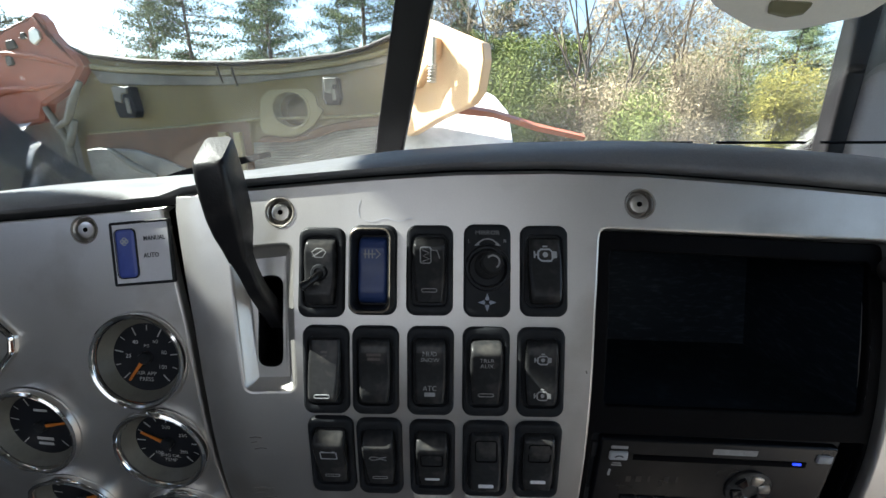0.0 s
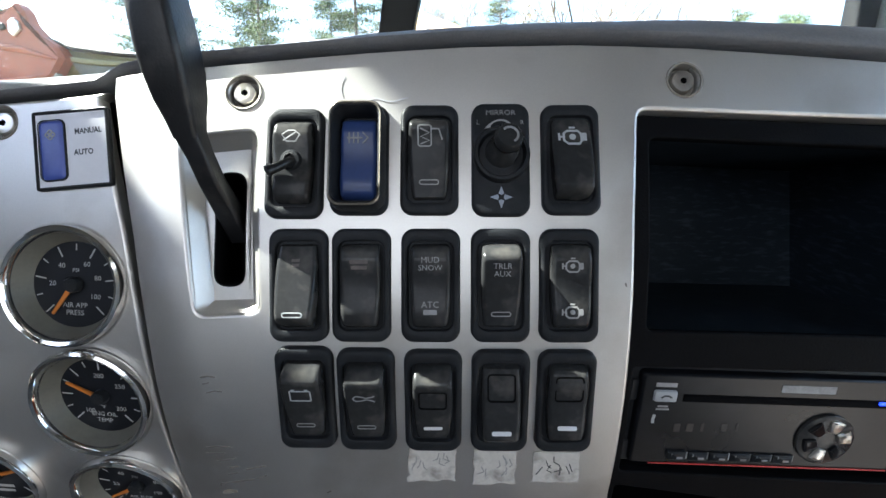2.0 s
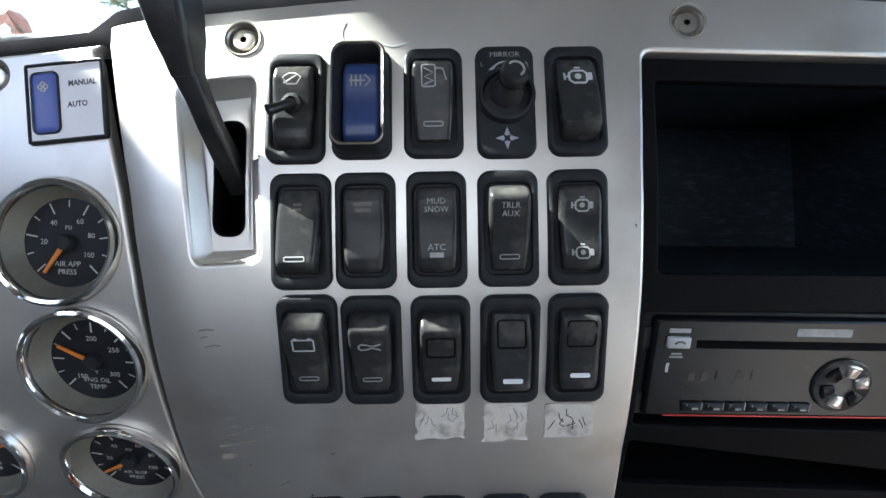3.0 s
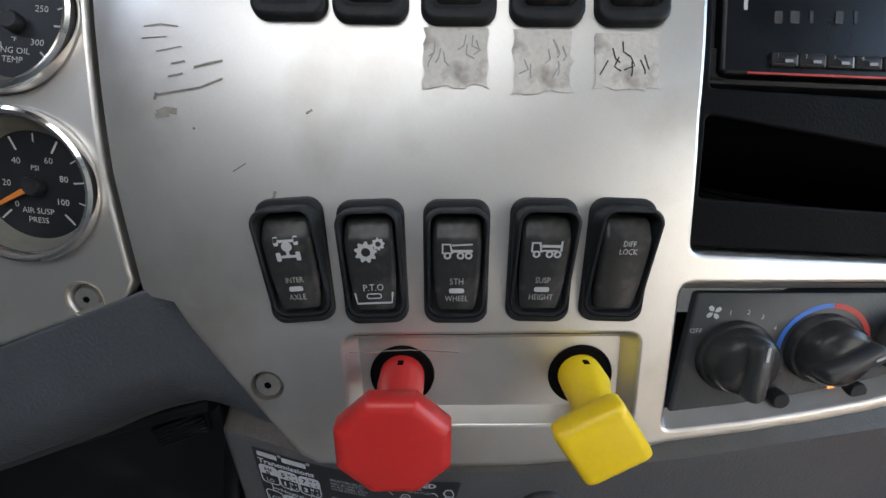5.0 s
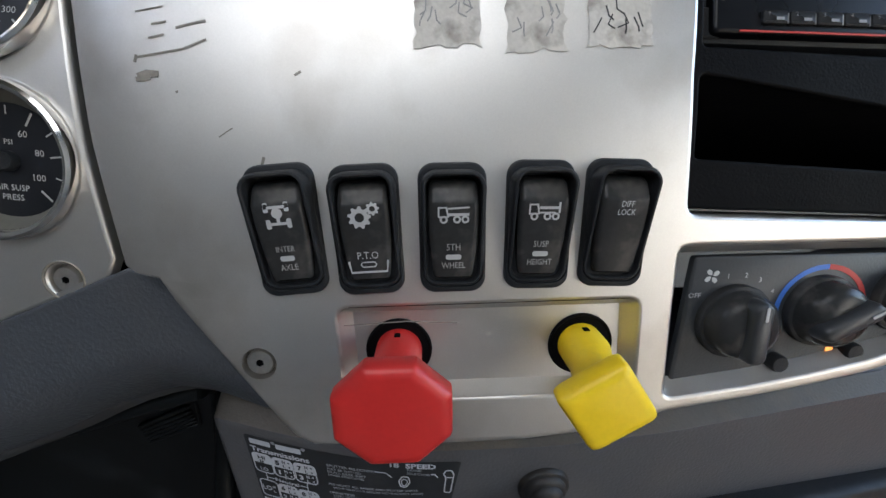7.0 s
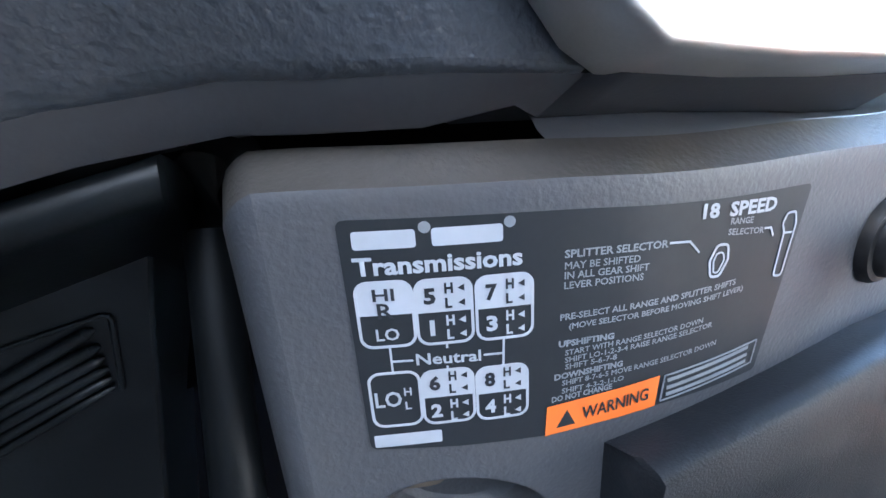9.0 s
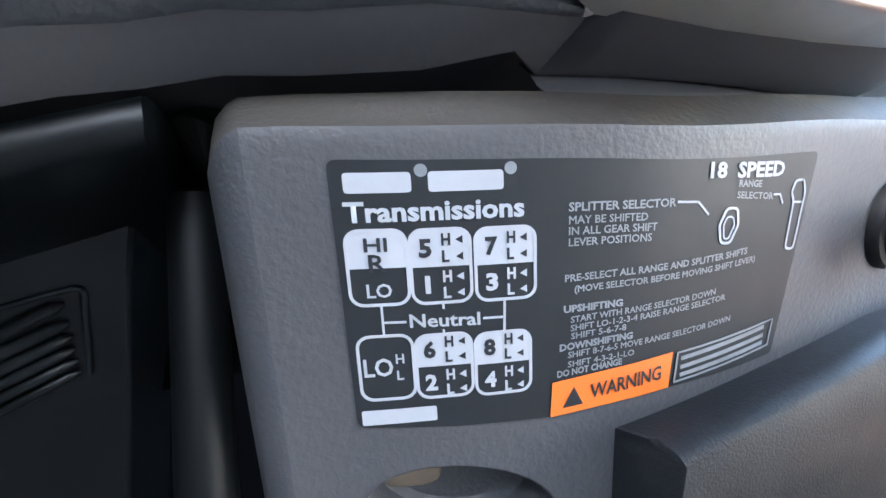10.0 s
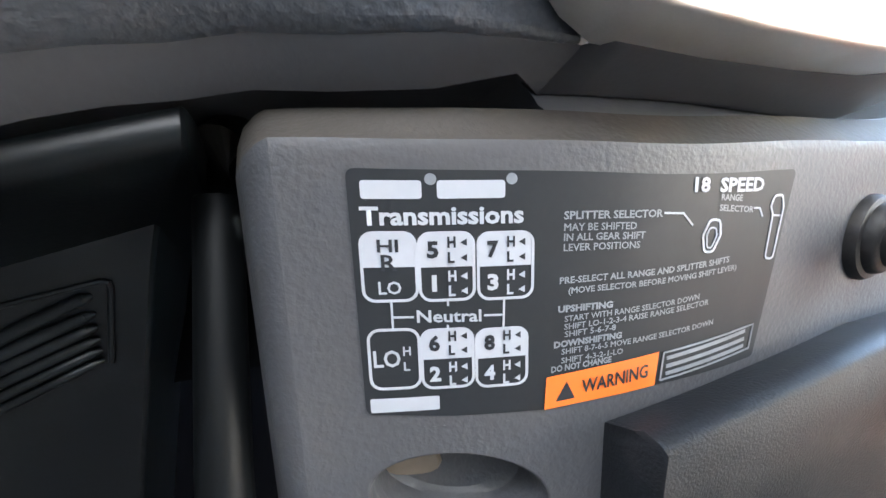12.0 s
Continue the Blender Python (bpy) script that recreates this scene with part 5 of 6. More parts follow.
    part("grip_bar", moved(puck(rrect(r * .52, r * 1.66, r * .24, 5), [(0, .0095), (.0002, .0155), (.0008, .0172), (.0020, .0180)]), pose(*c, 0, 0, 0, turn)), HVAC, k)
    part("pointer", moved(prism(rrect(.0012, r * .36, .0003, 2, 0, r * .56), .0181, .0184), pose(*c, 0, 0, 0, turn)), INK, k)
    return k


knob(.1300, -.2069, .0165, "fan_knob", "black fan speed knob", 0)
knob(.1680, -.2033, .0160, "temperature_knob", "black temperature knob", -62)
knob(.2060, -.1990, .0155, "vent_knob", "black air direction knob", 20)
prints = []
for text, a in (("OFF", 145), ("1", 103), ("2", 81), ("3", 62), ("4", 39)):
    c = hx(.1300, -.2069)
    prints.append(lettering(text, .0022, c[0] + 0.0204 * math.cos(radians(a)) - (.0015 if text == "OFF" else 0), c[1] + 0.0204 * math.sin(radians(a))))
c = hx(.1183, -.1873)
for a in range(4):
    prints.append(moved(prism(rpoly([(.0003, 0), (.0022, .0002), (.0032, .0016), (.0022, .0026), (.0008, .0018)], .0004, 2), 0, .0001), pose(*c, 0, 0, 0, 90 * a)))
part("print", moved(joined(*prints), pose(0, 0, .0015)), INK, hv)
c = hx(.1685, -.2035)
part("cold_arc", moved(stroke([(c[0] + 0.0196 * math.cos(radians(a)), c[1] + 0.0196 * math.sin(radians(a))) for a in range(88, 216, 8)], .0022), pose(0, 0, .0015)), COLD, hv, "blue cold scale")
part("hot_arc", moved(stroke([(c[0] + 0.0196 * math.cos(radians(a)), c[1] + 0.0196 * math.sin(radians(a))) for a in range(88, 0, -8)], .0022), pose(0, 0, .0015)), HOT, hv, "red hot scale")
for x, z, lit in ((.1519, -.2262, False), (.1850, -.2218, True)):
    c = hx(x, z)
    bt = part("push_button", moved(lathe([(.0040, .001), (.0040, .0050), (.0034, .0060), (0, .0061)], 28), pose(*c, 0)), BLACK, hv)
    part("button_mark", moved(prism(rrect(.0034, .0026, .0008, 3, c[0] - .0078, c[1] - .0001), 0, .0001), pose(0, 0, .0015)), AMBER if lit else INK_DIM, hv, "lit amber symbol" if lit else "")

# ---------------------------------------------------------------- tape labels and scuffs
rt = random.Random(4)
for cx, cz, w, h, word in ((.0076, -.0900, .0228, .0205, ""), (.0388, -.0912, .0215, .0215, ""), (.0690, -.0910, .0228, .0190, "TRL")):
    tp = thing("tape_label", seat_at(cx, cz), "torn dirty masking tape label with faded ink", "tape label", "tape labels under the switches")
    loop = []
    for x, y in [(-w / 2 + w * i / 9, -h / 2) for i in range(9)] + [(w / 2, -h / 2 + h * i / 8) for i in range(8)] + [(w / 2 - w * i / 9, h / 2) for i in range(9)] + [(-w / 2, h / 2 - h * i / 8) for i in range(8)]:
        k = .0011 if y < h / 2 else .0003
        loop.append((x + rt.uniform(-k, k), y + rt.uniform(-k, k)))
    part("tape", prism(loop, .0001, .0003), TAPE, tp)
    inks = [stroke([(x0, y0), (x0 + rt.uniform(-.002, .002), y0 - .0035), (x0 + rt.uniform(-.003, .003), y0 - .005)], .0005) for x0, y0 in [(rt.uniform(-w * .35, w * .35), rt.uniform(-.001, h * .38)) for _ in range(8)]]
    part("ink", moved(joined(*inks), pose(0, 0, .0003)), INK_DIM if not word else DECAL_BLACK, tp, "faded handwriting strokes")

bm = bmesh.new()
scr = []
for i in range(30):
    f = i / 29
    scr.append((-.0305 + .0275 * f, .0826 - .0008 * math.sin(f * 11) + .0004 * f))
bm1 = stroke([(-.0331, .0937), (-.0345, .0905), (-.0348, .0880), (-.0338, .0845)], .0004, 0, .0001)
bm2 = stroke(scr, .00055, 0, .0001)
bm = joined(bm1, bm2)
for v in bm.verts:
    v.co = on_panel(v.co.x, v.co.y, v.co.z + .0001)
part("scuff", bm, PLATE_WHITE, dash_panel, "thin pale scratch in the paint")

SCUFF = material("dark_scuff", (0.19, 0.175, 0.15), 0.6, 0, 0.3, 900, 200)
for pts, w in (([(-.1000, -.0422), (-.0965, -.0416), (-.0930, -.0421)], .0008), ([(-.0980, -.0500), (-.0940, -.0490), (-.0905, -.0494)], .0006), ([(-.0995, -.0455), (-.0960, -.0448)], .0006),
               ([(-.1020, -.0800), (-.0960, -.0792), (-.0900, -.0800)], .0005), ([(-.1030, -.0840), (-.0940, -.0835)], .0004), ([(-.0980, -.0885), (-.0890, -.0868)], .0004), ([(-.0461, -.1096), (-.0438, -.1083)], .0008), ([(-.0995, -.1034), (-.0937, -.1025), (-.0834, -.1008), (-.0752, -.0977)], .0007), ([(-.0998, -.1050), (-.0990, -.1025)], .0009), ([(-.0944, -.0971), (-.0892, -.0960)], .0006), ([(-.0931, -.0927), (-.0881, -.0918)], .0006),
               ([(-.0851, -.0939), (-.0800, -.0926), (-.0749, -.0916)], .0008), ([(-.0993, -.1097), (-.0960, -.1085), (-.0922, -.1090)], .0022), ([(-.1000, -.1105), (-.0950, -.1100)], .0016), ([(-.0870, -.1150), (-.0862, -.1146)], .0007), ([(-.0740, -.1300), (-.0690, -.1270)], .0004),
               ([(.0960, .0020), (.0966, .0004)], .0007), ([(-.0625, -.1440), (-.0600, -.1400), (-.0590, -.1370)], .0010), ([(-.0350, -.2010), (-.0100, -.2000), (.0100, -.2012)], .0004)):
    bm = stroke(pts, w, 0, .0001)
    for v in bm.verts:
        v.co = on_panel(v.co.x, v.co.y, v.co.z + .00008)
    part("scuff", bm, SCUFF, dash_panel, "dark scuff mark")

# ---------------------------------------------------------------- shift pattern decal on the bolster
# decal coordinates: u from 0 at its left edge to 1, v from 0 at its upper edge to 1
LX0 = -.0990


def on_decal(x, y, h=0.0):
    """Decal coordinates in metres from its upper left corner, y upwards."""
    return bol(LX0 + x, .0098 - y, h + .0003)


def dense(points, step=.003):
    """The same line with more points on it."""
    out = [points[0]]
    for p, q in zip(points, points[1:]):
        k = max(1, int((Vector(q) - Vector(p)).length / step))
        out += [tuple(Vector(p).lerp(Vector(q), i / k)) for i in range(1, k + 1)]
    return out


def decal_part(name, bm, mat, parent, h=.0001, label=""):
    for v in bm.verts:
        v.co = on_decal(v.co.x, v.co.y, h + v.co.z)
    return part(name, bm, mat, parent, label, 60)


def gridded(loop, step=.004):
    bm = bmesh.new()
    bm.faces.new([bm.verts.new((x, y, 0)) for x, y in loop])
    for k, ax in ((0, (1, 0, 0)), (1, (0, 1, 0))):
        lo, hi = min(p[k] for p in loop), max(p[k] for p in loop)
        t = lo + step
        while t < hi:
            bmesh.ops.bisect_plane(bm, geom=bm.verts[:] + bm.edges[:] + bm.faces[:], plane_co=(t, 0, 0) if k == 0 else (0, t, 0), plane_no=ax)
            t += step
    return bm


dc = thing("shift_pattern_decal", Matrix(), "black shift pattern decal, 18 speed, with orange warning strip", "decal")
film_loop = rpoly([(0, 0), (.0005, -.0540), (.020, -.0556), (.0403, -.0562), (.0695, -.0532), (.1035, -.0518), (.1120, -.0015)], [.0018, .002, 0, 0, 0, .0018, .0015], 4)
decal_part("film", gridded(film_loop), DECAL, dc, .0)


def word(text, x0, x1, y0, y1, cap, mat=DECAL_WHITE, bold=.00006, h=.00012, parent=None):
    """One line of print from x0 to x1 that climbs from y0 to y1."""
    b = lettering(text, cap, 0, 0, "LEFT", 1.0, bold)
    lo, hi = min(v.co.x for v in b.verts), max(v.co.x for v in b.verts)
    for v in b.verts:
        f = (v.co.x - lo) / (hi - lo)
        v.co = Vector((x0 + (x1 - x0) * f, v.co.y + y0 + (y1 - y0) * f, .00012))
    return decal_part("lettering", b, mat, parent or dc, h)


decal_part("maker_name_bar", gridded(rrect(.0118, .0037, .0006, 2, .0084, -.0042)), DECAL_WHITE, dc, .0001, "white bar in place of the maker's name")
decal_part("maker_name_bar", gridded(rrect(.0138, .0037, .0006, 2, .0242, -.0042)), DECAL_WHITE, dc, .0001, "white bar in place of the maker's name")
decal_part("maker_mark_bar", gridded(rrect(.0148, .0034, .0004, 2, .0089, -.0519)), DECAL_WHITE, dc, .0001, "white maker's mark bar")
for x in (.0161, .0325):
    decal_part("registered_dot", gridded(circle(.0012, 14, x, -.0021)), DECAL_GREY, dc)
word("Transmissions", .0021, .0350, -.0097, -.0097, .0036, bold=.00016)
word("18  SPEED", .0767, .0995, -.0036, -.0048, .0032, bold=.00016)

for cx, cy, w, hh, up, low in ((.0072, -.0202, .0108, .0146, "", ""), (.0188, -.0204, .0112, .0146, "5", "1"), (.0312, -.0206, .0118, .0146, "7", "3"), (.0072, -.0409, .0104, .0138, None, None), (.0184, -.0413, .0110, .0138, "6", "2"),
                           (.0303, -.0418, .0114, .0138, "8", "4")):
    gb = decal_part("gear_box", stroke(rrect(w, hh, .0024, 5, cx, cy), .0006, 0, .00012, closed=True), DECAL_WHITE, dc, .0001)
    if up is None:
        word("LO", cx - .0044, cx + .0012, cy, cy, .0038, bold=.0001, parent=gb)
        word("H", cx + .0018, cx + .0034, cy + .0018, cy + .0018, .0020, parent=gb)
        word("L", cx + .0018, cx + .0031, cy - .0018, cy - .0018, .0020, parent=gb)
        continue
    half = [p for p in rrect(w, hh, .0024, 5, cx, cy) if p[1] > cy]
    half = sorted(half, key=lambda p: math.atan2(p[1] - cy, p[0] - cx))
    decal_part("gear_field", gridded([(cx + w / 2, cy)] + half + [(cx - w / 2, cy)]), DECAL_WHITE, gb, .00012)
    if up == "":
        word("HI", cx - .0022, cx + .0020, cy + .0044, cy + .0044, .0026, DECAL_BLACK, .00008, .0002, gb)
        word("R", cx - .0016, cx + .0016, cy + .0008, cy + .0008, .0034, DECAL_BLACK, .00008, .0002, gb)
        word("LO", cx - .0024, cx + .0022, cy - .0046, cy - .0046, .0027, parent=gb)
    else:
        for k, (text, dy, mat) in enumerate(((up, .0036, DECAL_BLACK), (low, -.0037, DECAL_WHITE))):
            hz = .0002 if k == 0 else .00012
            word(text, cx - (.0032 if text == "1" else .0040), cx - (.0022 if text == "1" else .0016), cy + dy, cy + dy, .0033, mat, .00020, hz, gb)
            word("H", cx + .0002, cx + .0019, cy + dy + .0016, cy + dy + .0016, .0022, mat, .00012, hz, gb)
            word("L", cx + .0002, cx + .0016, cy + dy - .0017, cy + dy - .0017, .0022, mat, .00012, hz, gb)
            for d2 in (.0016, -.0017):
                t = bmesh.new()
                t.faces.new([t.verts.new(p) for p in ((cx + .0028, cy + dy + d2, 0), (cx + .0042, cy + dy + d2 - .0008, 0), (cx + .0042, cy + dy + d2 + .0008, 0))])
                decal_part("arrow_mark", t, mat, gb, hz)
for pts in ([(.0072, -.0275), (.0072, -.0340)], [(.0308, -.0279), (.0306, -.0349)], [(.0072, -.0312), (.0116, -.0313)], [(.0264, -.0316), (.0307, -.0317)], [(.0188, -.0277), (.0188, -.0290)], [(.0186, -.0334), (.0186, -.0344)]):
    decal_part("pattern_line", stroke(dense(pts), .00045, 0, .00012), DECAL_WHITE, dc)
word("Neutral", .0122, .0258, -.0313, -.0317, .0027, bold=.00008)
for text, x0, x1, y0, y1, cap, bold in (
        ("SPLITTER SELECTOR", .0439, .0684, -.0101, -.0098, .0017, .00007), ("MAY BE SHIFTED", .0440, .0616, -.0127, -.0125, .0016, .00004), ("IN ALL GEAR SHIFT", .0440, .0640, -.0149, -.0147, .0016, .00005),
        ("LEVER POSITIONS", .0440, .0628, -.0172, -.0169, .0016, .00004), ("RANGE", .0852, .0923, -.0068, -.0075, .0015, .00005), ("SELECTOR", .0849, .0966, -.0093, -.0107, .0015, .00005),
        ("PRE-SELECT ALL RANGE AND SPLITTER SHIFTS", .0433, .0900, -.0247, -.0226, .0015, .00006), ("(MOVE SELECTOR BEFORE MOVING SHIFT LEVER)", .0454, .0928, -.0271, -.0249, .0014, .00005),
        ("UPSHIFTING", .0431, .0566, -.0314, -.0309, .0015, .0001), ("START WITH RANGE SELECTOR DOWN", .0447, .0813, -.0338, -.0311, .0014, .00004), ("SHIFT LO-1-2-3-4 RAISE RANGE SELECTOR", .0447, .0845, -.0357, -.0329, .0014, .00004),
        ("SHIFT 5-6-7-8", .0448, .0577, -.0375, -.0366, .0014, .00004), ("DOWNSHIFTING", .0423, .0594, -.0400, -.0387, .0015, .0001), ("SHIFT 8-7-6-5 MOVE RANGE SELECTOR DOWN", .0442, .0867, -.0418, -.0386, .0014, .00004),
        ("SHIFT 4-3-2-1-LO", .0442, .0600, -.0440, -.0428, .0014, .00004), ("DO NOT CHANGE", .0418, .0570, -.0461, -.0447, .0015, .00008)):
    word(text, x0, x1, y0, y1, cap, DECAL_GREY, bold)
for pts, w, shut in (([(.0688, -.0097), (.0742, -.0100), (.0772, -.0130)], .0005, False), (rpoly([(.0814, -.0198), (.0842, -.0200), (.0862, -.0160), (.0856, -.0122), (.0824, -.0120), (.0806, -.0158)], .0014, 3), .0006, True),
                     (rpoly([(.0822, -.0188), (.0836, -.0190), (.0850, -.0160), (.0844, -.0140), (.0826, -.0140), (.0818, -.0158)], .0010, 3), .0004, True), ([(.0968, -.0103), (.0990, -.0105), (.1004, -.0128)], .0005, False),
                     (rpoly([(.1034, -.0240), (.1066, -.0246), (.1084, -.0110), (.1074, -.0078), (.1044, -.0078), (.1032, -.0104), (.1044, -.0126)], .0012, 3), .0006, True), ([(.1040, -.0128), (.1080, -.0132)], .0005, False)):
    decal_part("lever_drawing", stroke(pts, w, 0, .00012, closed=shut), DECAL_WHITE, dc)
ws = decal_part("warning_strip", gridded([(.0403, -.0561), (.0696, -.0530), (.0703, -.0441), (.0407, -.0478)]), DECAL_ORANGE, dc, .0003, "orange warning strip")
t = bmesh.new()
t.faces.new([t.verts.new(p) for p in ((.0430, -.0542, 0), (.0478, -.0537, 0), (.0456, -.0492, 0))])
decal_part("warning_triangle", t, DECAL_BLACK, ws, .0004)
word("WARNING", .0494, .0672, -.0511, -.0488, .0034, DECAL_BLACK, .0001, .0004, ws)
decal_part("warning_box", stroke(dense([(.0712, -.0520), (.1012, -.0488), (.1020, -.0420), (.0718, -.0446), (.0712, -.0520)]), .0005, 0, .00012), DECAL_GREY, dc, .0002)
for y in (-.0462, -.0484, -.0504):
    decal_part("small_print_bar", stroke(dense([(.0728, y), (.0990, y + .0028)]), .0010, 0, .00012), DECAL_GREY, dc, .0002)

# ---------------------------------------------------------------- pull knob, cover and steering column
s0 = (smooth_at(BX, BZ, .0560) + .2960) / .9119
o = bol(.0560, s0)
ex = (bol(.060, s0) - bol(.052, s0)).normalized()
ey = (bol(.056, s0 - .004) - bol(.056, s0 + .004)).normalized()
ez = ex.cross(ey)
m = Matrix((ex, ey, ez)).transposed().to_4x4()
m.translation = o
pk = thing("pull_knob", m, "black rubber pull knob with stepped boot", "pull knob")
part("boot", lathe([(.0135, -.002), (.0135, .0012), (.0126, .0026), (.0110, .0030), (.0106, .0048), (.0094, .0060), (.0082, .0062), (.0078, .0082), (.0066, .0094), (.0056, .0100)], 40), RUBBER, pk)
part("handle", lathe([(.0056, .008), (.0050, .0150), (.0052, .0190), (.0085, .0235), (.0096, .0265), (.0094, .0295), (.0080, .0315), (0, .0322)], 40), RUBBER, pk, "glossy black mushroom handle")

cv = thing("lower_cover", Matrix(), "black scuffed plastic cover below the bolster", "cover")
top = [(-.0415, .0640, -.3300), (.00, .0600, -.3262), (.052, .0575, -.3225), (.086, .0580, -.3235), (.16, .064, -.320), (.30, .085, -.315)]
bm = bmesh.new()
loft(bm, [[(x, y + dy, z + dz) for x, y, z in top] for dy, dz in ((.03, .002), (.004, .0005), (0, -.002), (-.001, -.004), (.012, -.030), (.03, -.070), (.05, -.10))], closed=False)
part("shell", bm, BLACK, cv, sharp=55)
bm = bmesh.new()
x, y, z = top[0]
loft(bm, [[(x + dx, y + dy + d2, z + dz) for dy, dz in ((.03, .002), (.004, .0005), (0, -.002), (-.001, -.004), (.012, -.030), (.03, -.070), (.05, -.10))] for dx, d2 in ((0, 0), (-.001, .002), (-.0012, .03))], closed=False)
part("end_wall", bm, BLACK, cv)
# grab opening in the bolster
ov = thing("grab_opening", Matrix(), "oval grab opening moulded into the bolster, dusty inside", "opening")


def grab_ring(k, h):
    return [bol(-.0780 + (u + .0780) * k, .0880 + (v - .0880) * k, h) for u, v in GRAB]


bm = bmesh.new()
loft(bm, [grab_ring(k, h) for k, h in ((1.02, .0002), (.995, .0000), (.975, -.0010), (.955, -.0035), (.93, -.0090), (.88, -.0125), (.75, -.0140))], False, True)
part("cavity", bm, BOLSTER, ov)
bm = bmesh.new()
loft(bm, [[bol(-.0885 + .0072 * k * math.cos(a) * (1 + .15 * math.sin(3 * a)), .0862 + .0062 * k * math.sin(a) * (1 + .2 * math.cos(2 * a)), h) for a in [2 * math.pi * i / 22 for i in range(22)]] for k, h in ((1.0, -.0136), (.9, -.0122), (.5, -.0112))], False, True)
part("debris", bm, TAN, ov, "pale tan crumbs of foam")

col = thing("steering_column_cover", Matrix(), "blue-black plastic steering column cover with louvres", "column cover")
pts = [Vector(p) for p in ((-.1285, .0765, -.2435), (-.135, .0767, -.2452), (-.16, .0775, -.2515), (-.20, .079, -.262), (-.30, .083, -.288), (-.45, .09, -.33))]
fold = ((0, .05, .002), (0, .010, .0015), (0, .003, 0), (0, .0006, -.0014), (0, 0, -.0036), (0, .0003, -.0066), (-.0004, .0016, -.0086), (-.001, .005, -.0096), (-.008, .020, -.0105), (-.016, .040, -.013), (-.019, .046, -.022), (-.025, .060, -.045), (-.042, .10, -.12), (-.058, .14, -.22))
bm = bmesh.new()
loft(bm, [[p + Vector(d) for p in pts] for d in fold], closed=False)
loft(bm, [[pts[0] + Vector(d) + Vector(o) for d in fold[1:]] for o in ((0, 0, 0), (.0006, .0015, 0), (.0006, .004, 0), (-.002, .05, 0))], closed=False)
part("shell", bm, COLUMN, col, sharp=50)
LOUVRE_A, LOUVRE_B = Vector((-.1615, .1258, -.2728)), Vector((-.1629, .1391, -.2898))
LOUVRE_C, LOUVRE_D = Vector((-.1960, .1345, -.2870)), Vector((-.1960, .1480, -.3020))
LOUVRE_RIM = [(-.200, .1310, -.2800), (-.1792, .1262, -.2732), (-.1588, .1234, -.2695), (-.1573, .1236, -.2700), (-.1572, .1244, -.2712), (-.1612, .1400, -.2908)]


def on_column(x, z, h=0.0):
    """A point of the column cover's recessed face."""
    bx = x + .016
    by, bz = float(np.interp(-bx, [-p.x for p in pts], [p.y for p in pts])), float(np.interp(-bx, [-p.x for p in pts], [p.z for p in pts]))
    return Vector((x, by + float(np.interp(bz - z, [.012, .022, .045, .12], [.040, .046, .060, .10])) - h, z))


for k in range(6):
    f = k / 5
    a, b = LOUVRE_A.lerp(LOUVRE_B, f ** .82), LOUVRE_C.lerp(LOUVRE_D, f)
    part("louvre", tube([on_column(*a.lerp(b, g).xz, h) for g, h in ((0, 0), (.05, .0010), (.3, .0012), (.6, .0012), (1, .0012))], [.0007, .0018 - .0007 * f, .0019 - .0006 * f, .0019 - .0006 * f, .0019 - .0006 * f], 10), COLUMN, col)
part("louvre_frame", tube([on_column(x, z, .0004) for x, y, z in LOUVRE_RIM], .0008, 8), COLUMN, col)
ft = thing("footwell_backing", Matrix(), "near-black footwell backing for its deep shade, with pipe and bracket", "footwell", kind="structure")
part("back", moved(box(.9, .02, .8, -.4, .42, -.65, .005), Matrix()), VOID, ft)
part("pipe", tube([(-.1180, .135, -.222), (-.1235, .115, -.2285), (-.1262, .108, -.236), (-.1270, .106, -.255), (-.1300, .106, -.32), (-.134, .112, -.50)], .0062, 14), PIPE, ft, "teal pipe beside the column, darkened for the footwell's shade")
part("pedal_bracket", moved(box(.030, .02, .06, 0, 0, 0, .003), pose(-.13, .16, -.39, 20, 0, 12)), BLACK_MATT, ft)

# ---------------------------------------------------------------- windscreen, visor, mount
gm = bpy.data.materials.new("windscreen_glass")
gm.use_nodes = True
gn, gl = gm.node_tree.nodes, gm.node_tree.links
gn.remove(gn["Principled BSDF"])
tr, gs, df, m1, m2, fr = (gn.new(k) for k in ("ShaderNodeBsdfTransparent", "ShaderNodeBsdfGlossy", "ShaderNodeBsdfTranslucent", "ShaderNodeMixShader", "ShaderNodeMixShader", "ShaderNodeFresnel"))
tr.inputs["Color"].default_value = (0.90, 0.93, 0.90, 1)
gs.inputs["Roughness"].default_value = 0.02
fr.inputs["IOR"].default_value = 1.35
df.inputs["Color"].default_value = (0.86, 0.86, 0.84, 1)
gl.new(fr.outputs[0], m1.inputs[0])
gl.new(tr.outputs[0], m1.inputs[1])
gl.new(gs.outputs[0], m1.inputs[2])
tcn, nz, rp, mu = (gn.new(k) for k in ("ShaderNodeTexCoord", "ShaderNodeTexNoise", "ShaderNodeMapRange", "ShaderNodeMath"))
nz.inputs["Scale"].default_value, nz.inputs["Detail"].default_value = 160, 3
gl.new(tcn.outputs["Object"], nz.inputs["Vector"])
rp.inputs["From Min"].default_value, rp.inputs["From Max"].default_value, rp.inputs["To Min"].default_value, rp.inputs["To Max"].default_value = 0.70, 0.76, 0.004, 0.04
gl.new(nz.outputs["Fac"], rp.inputs["Value"])
gl.new(rp.outputs["Result"], m2.inputs[0])
gl.new(m1.outputs[0], m2.inputs[1])
gl.new(df.outputs[0], m2.inputs[2])
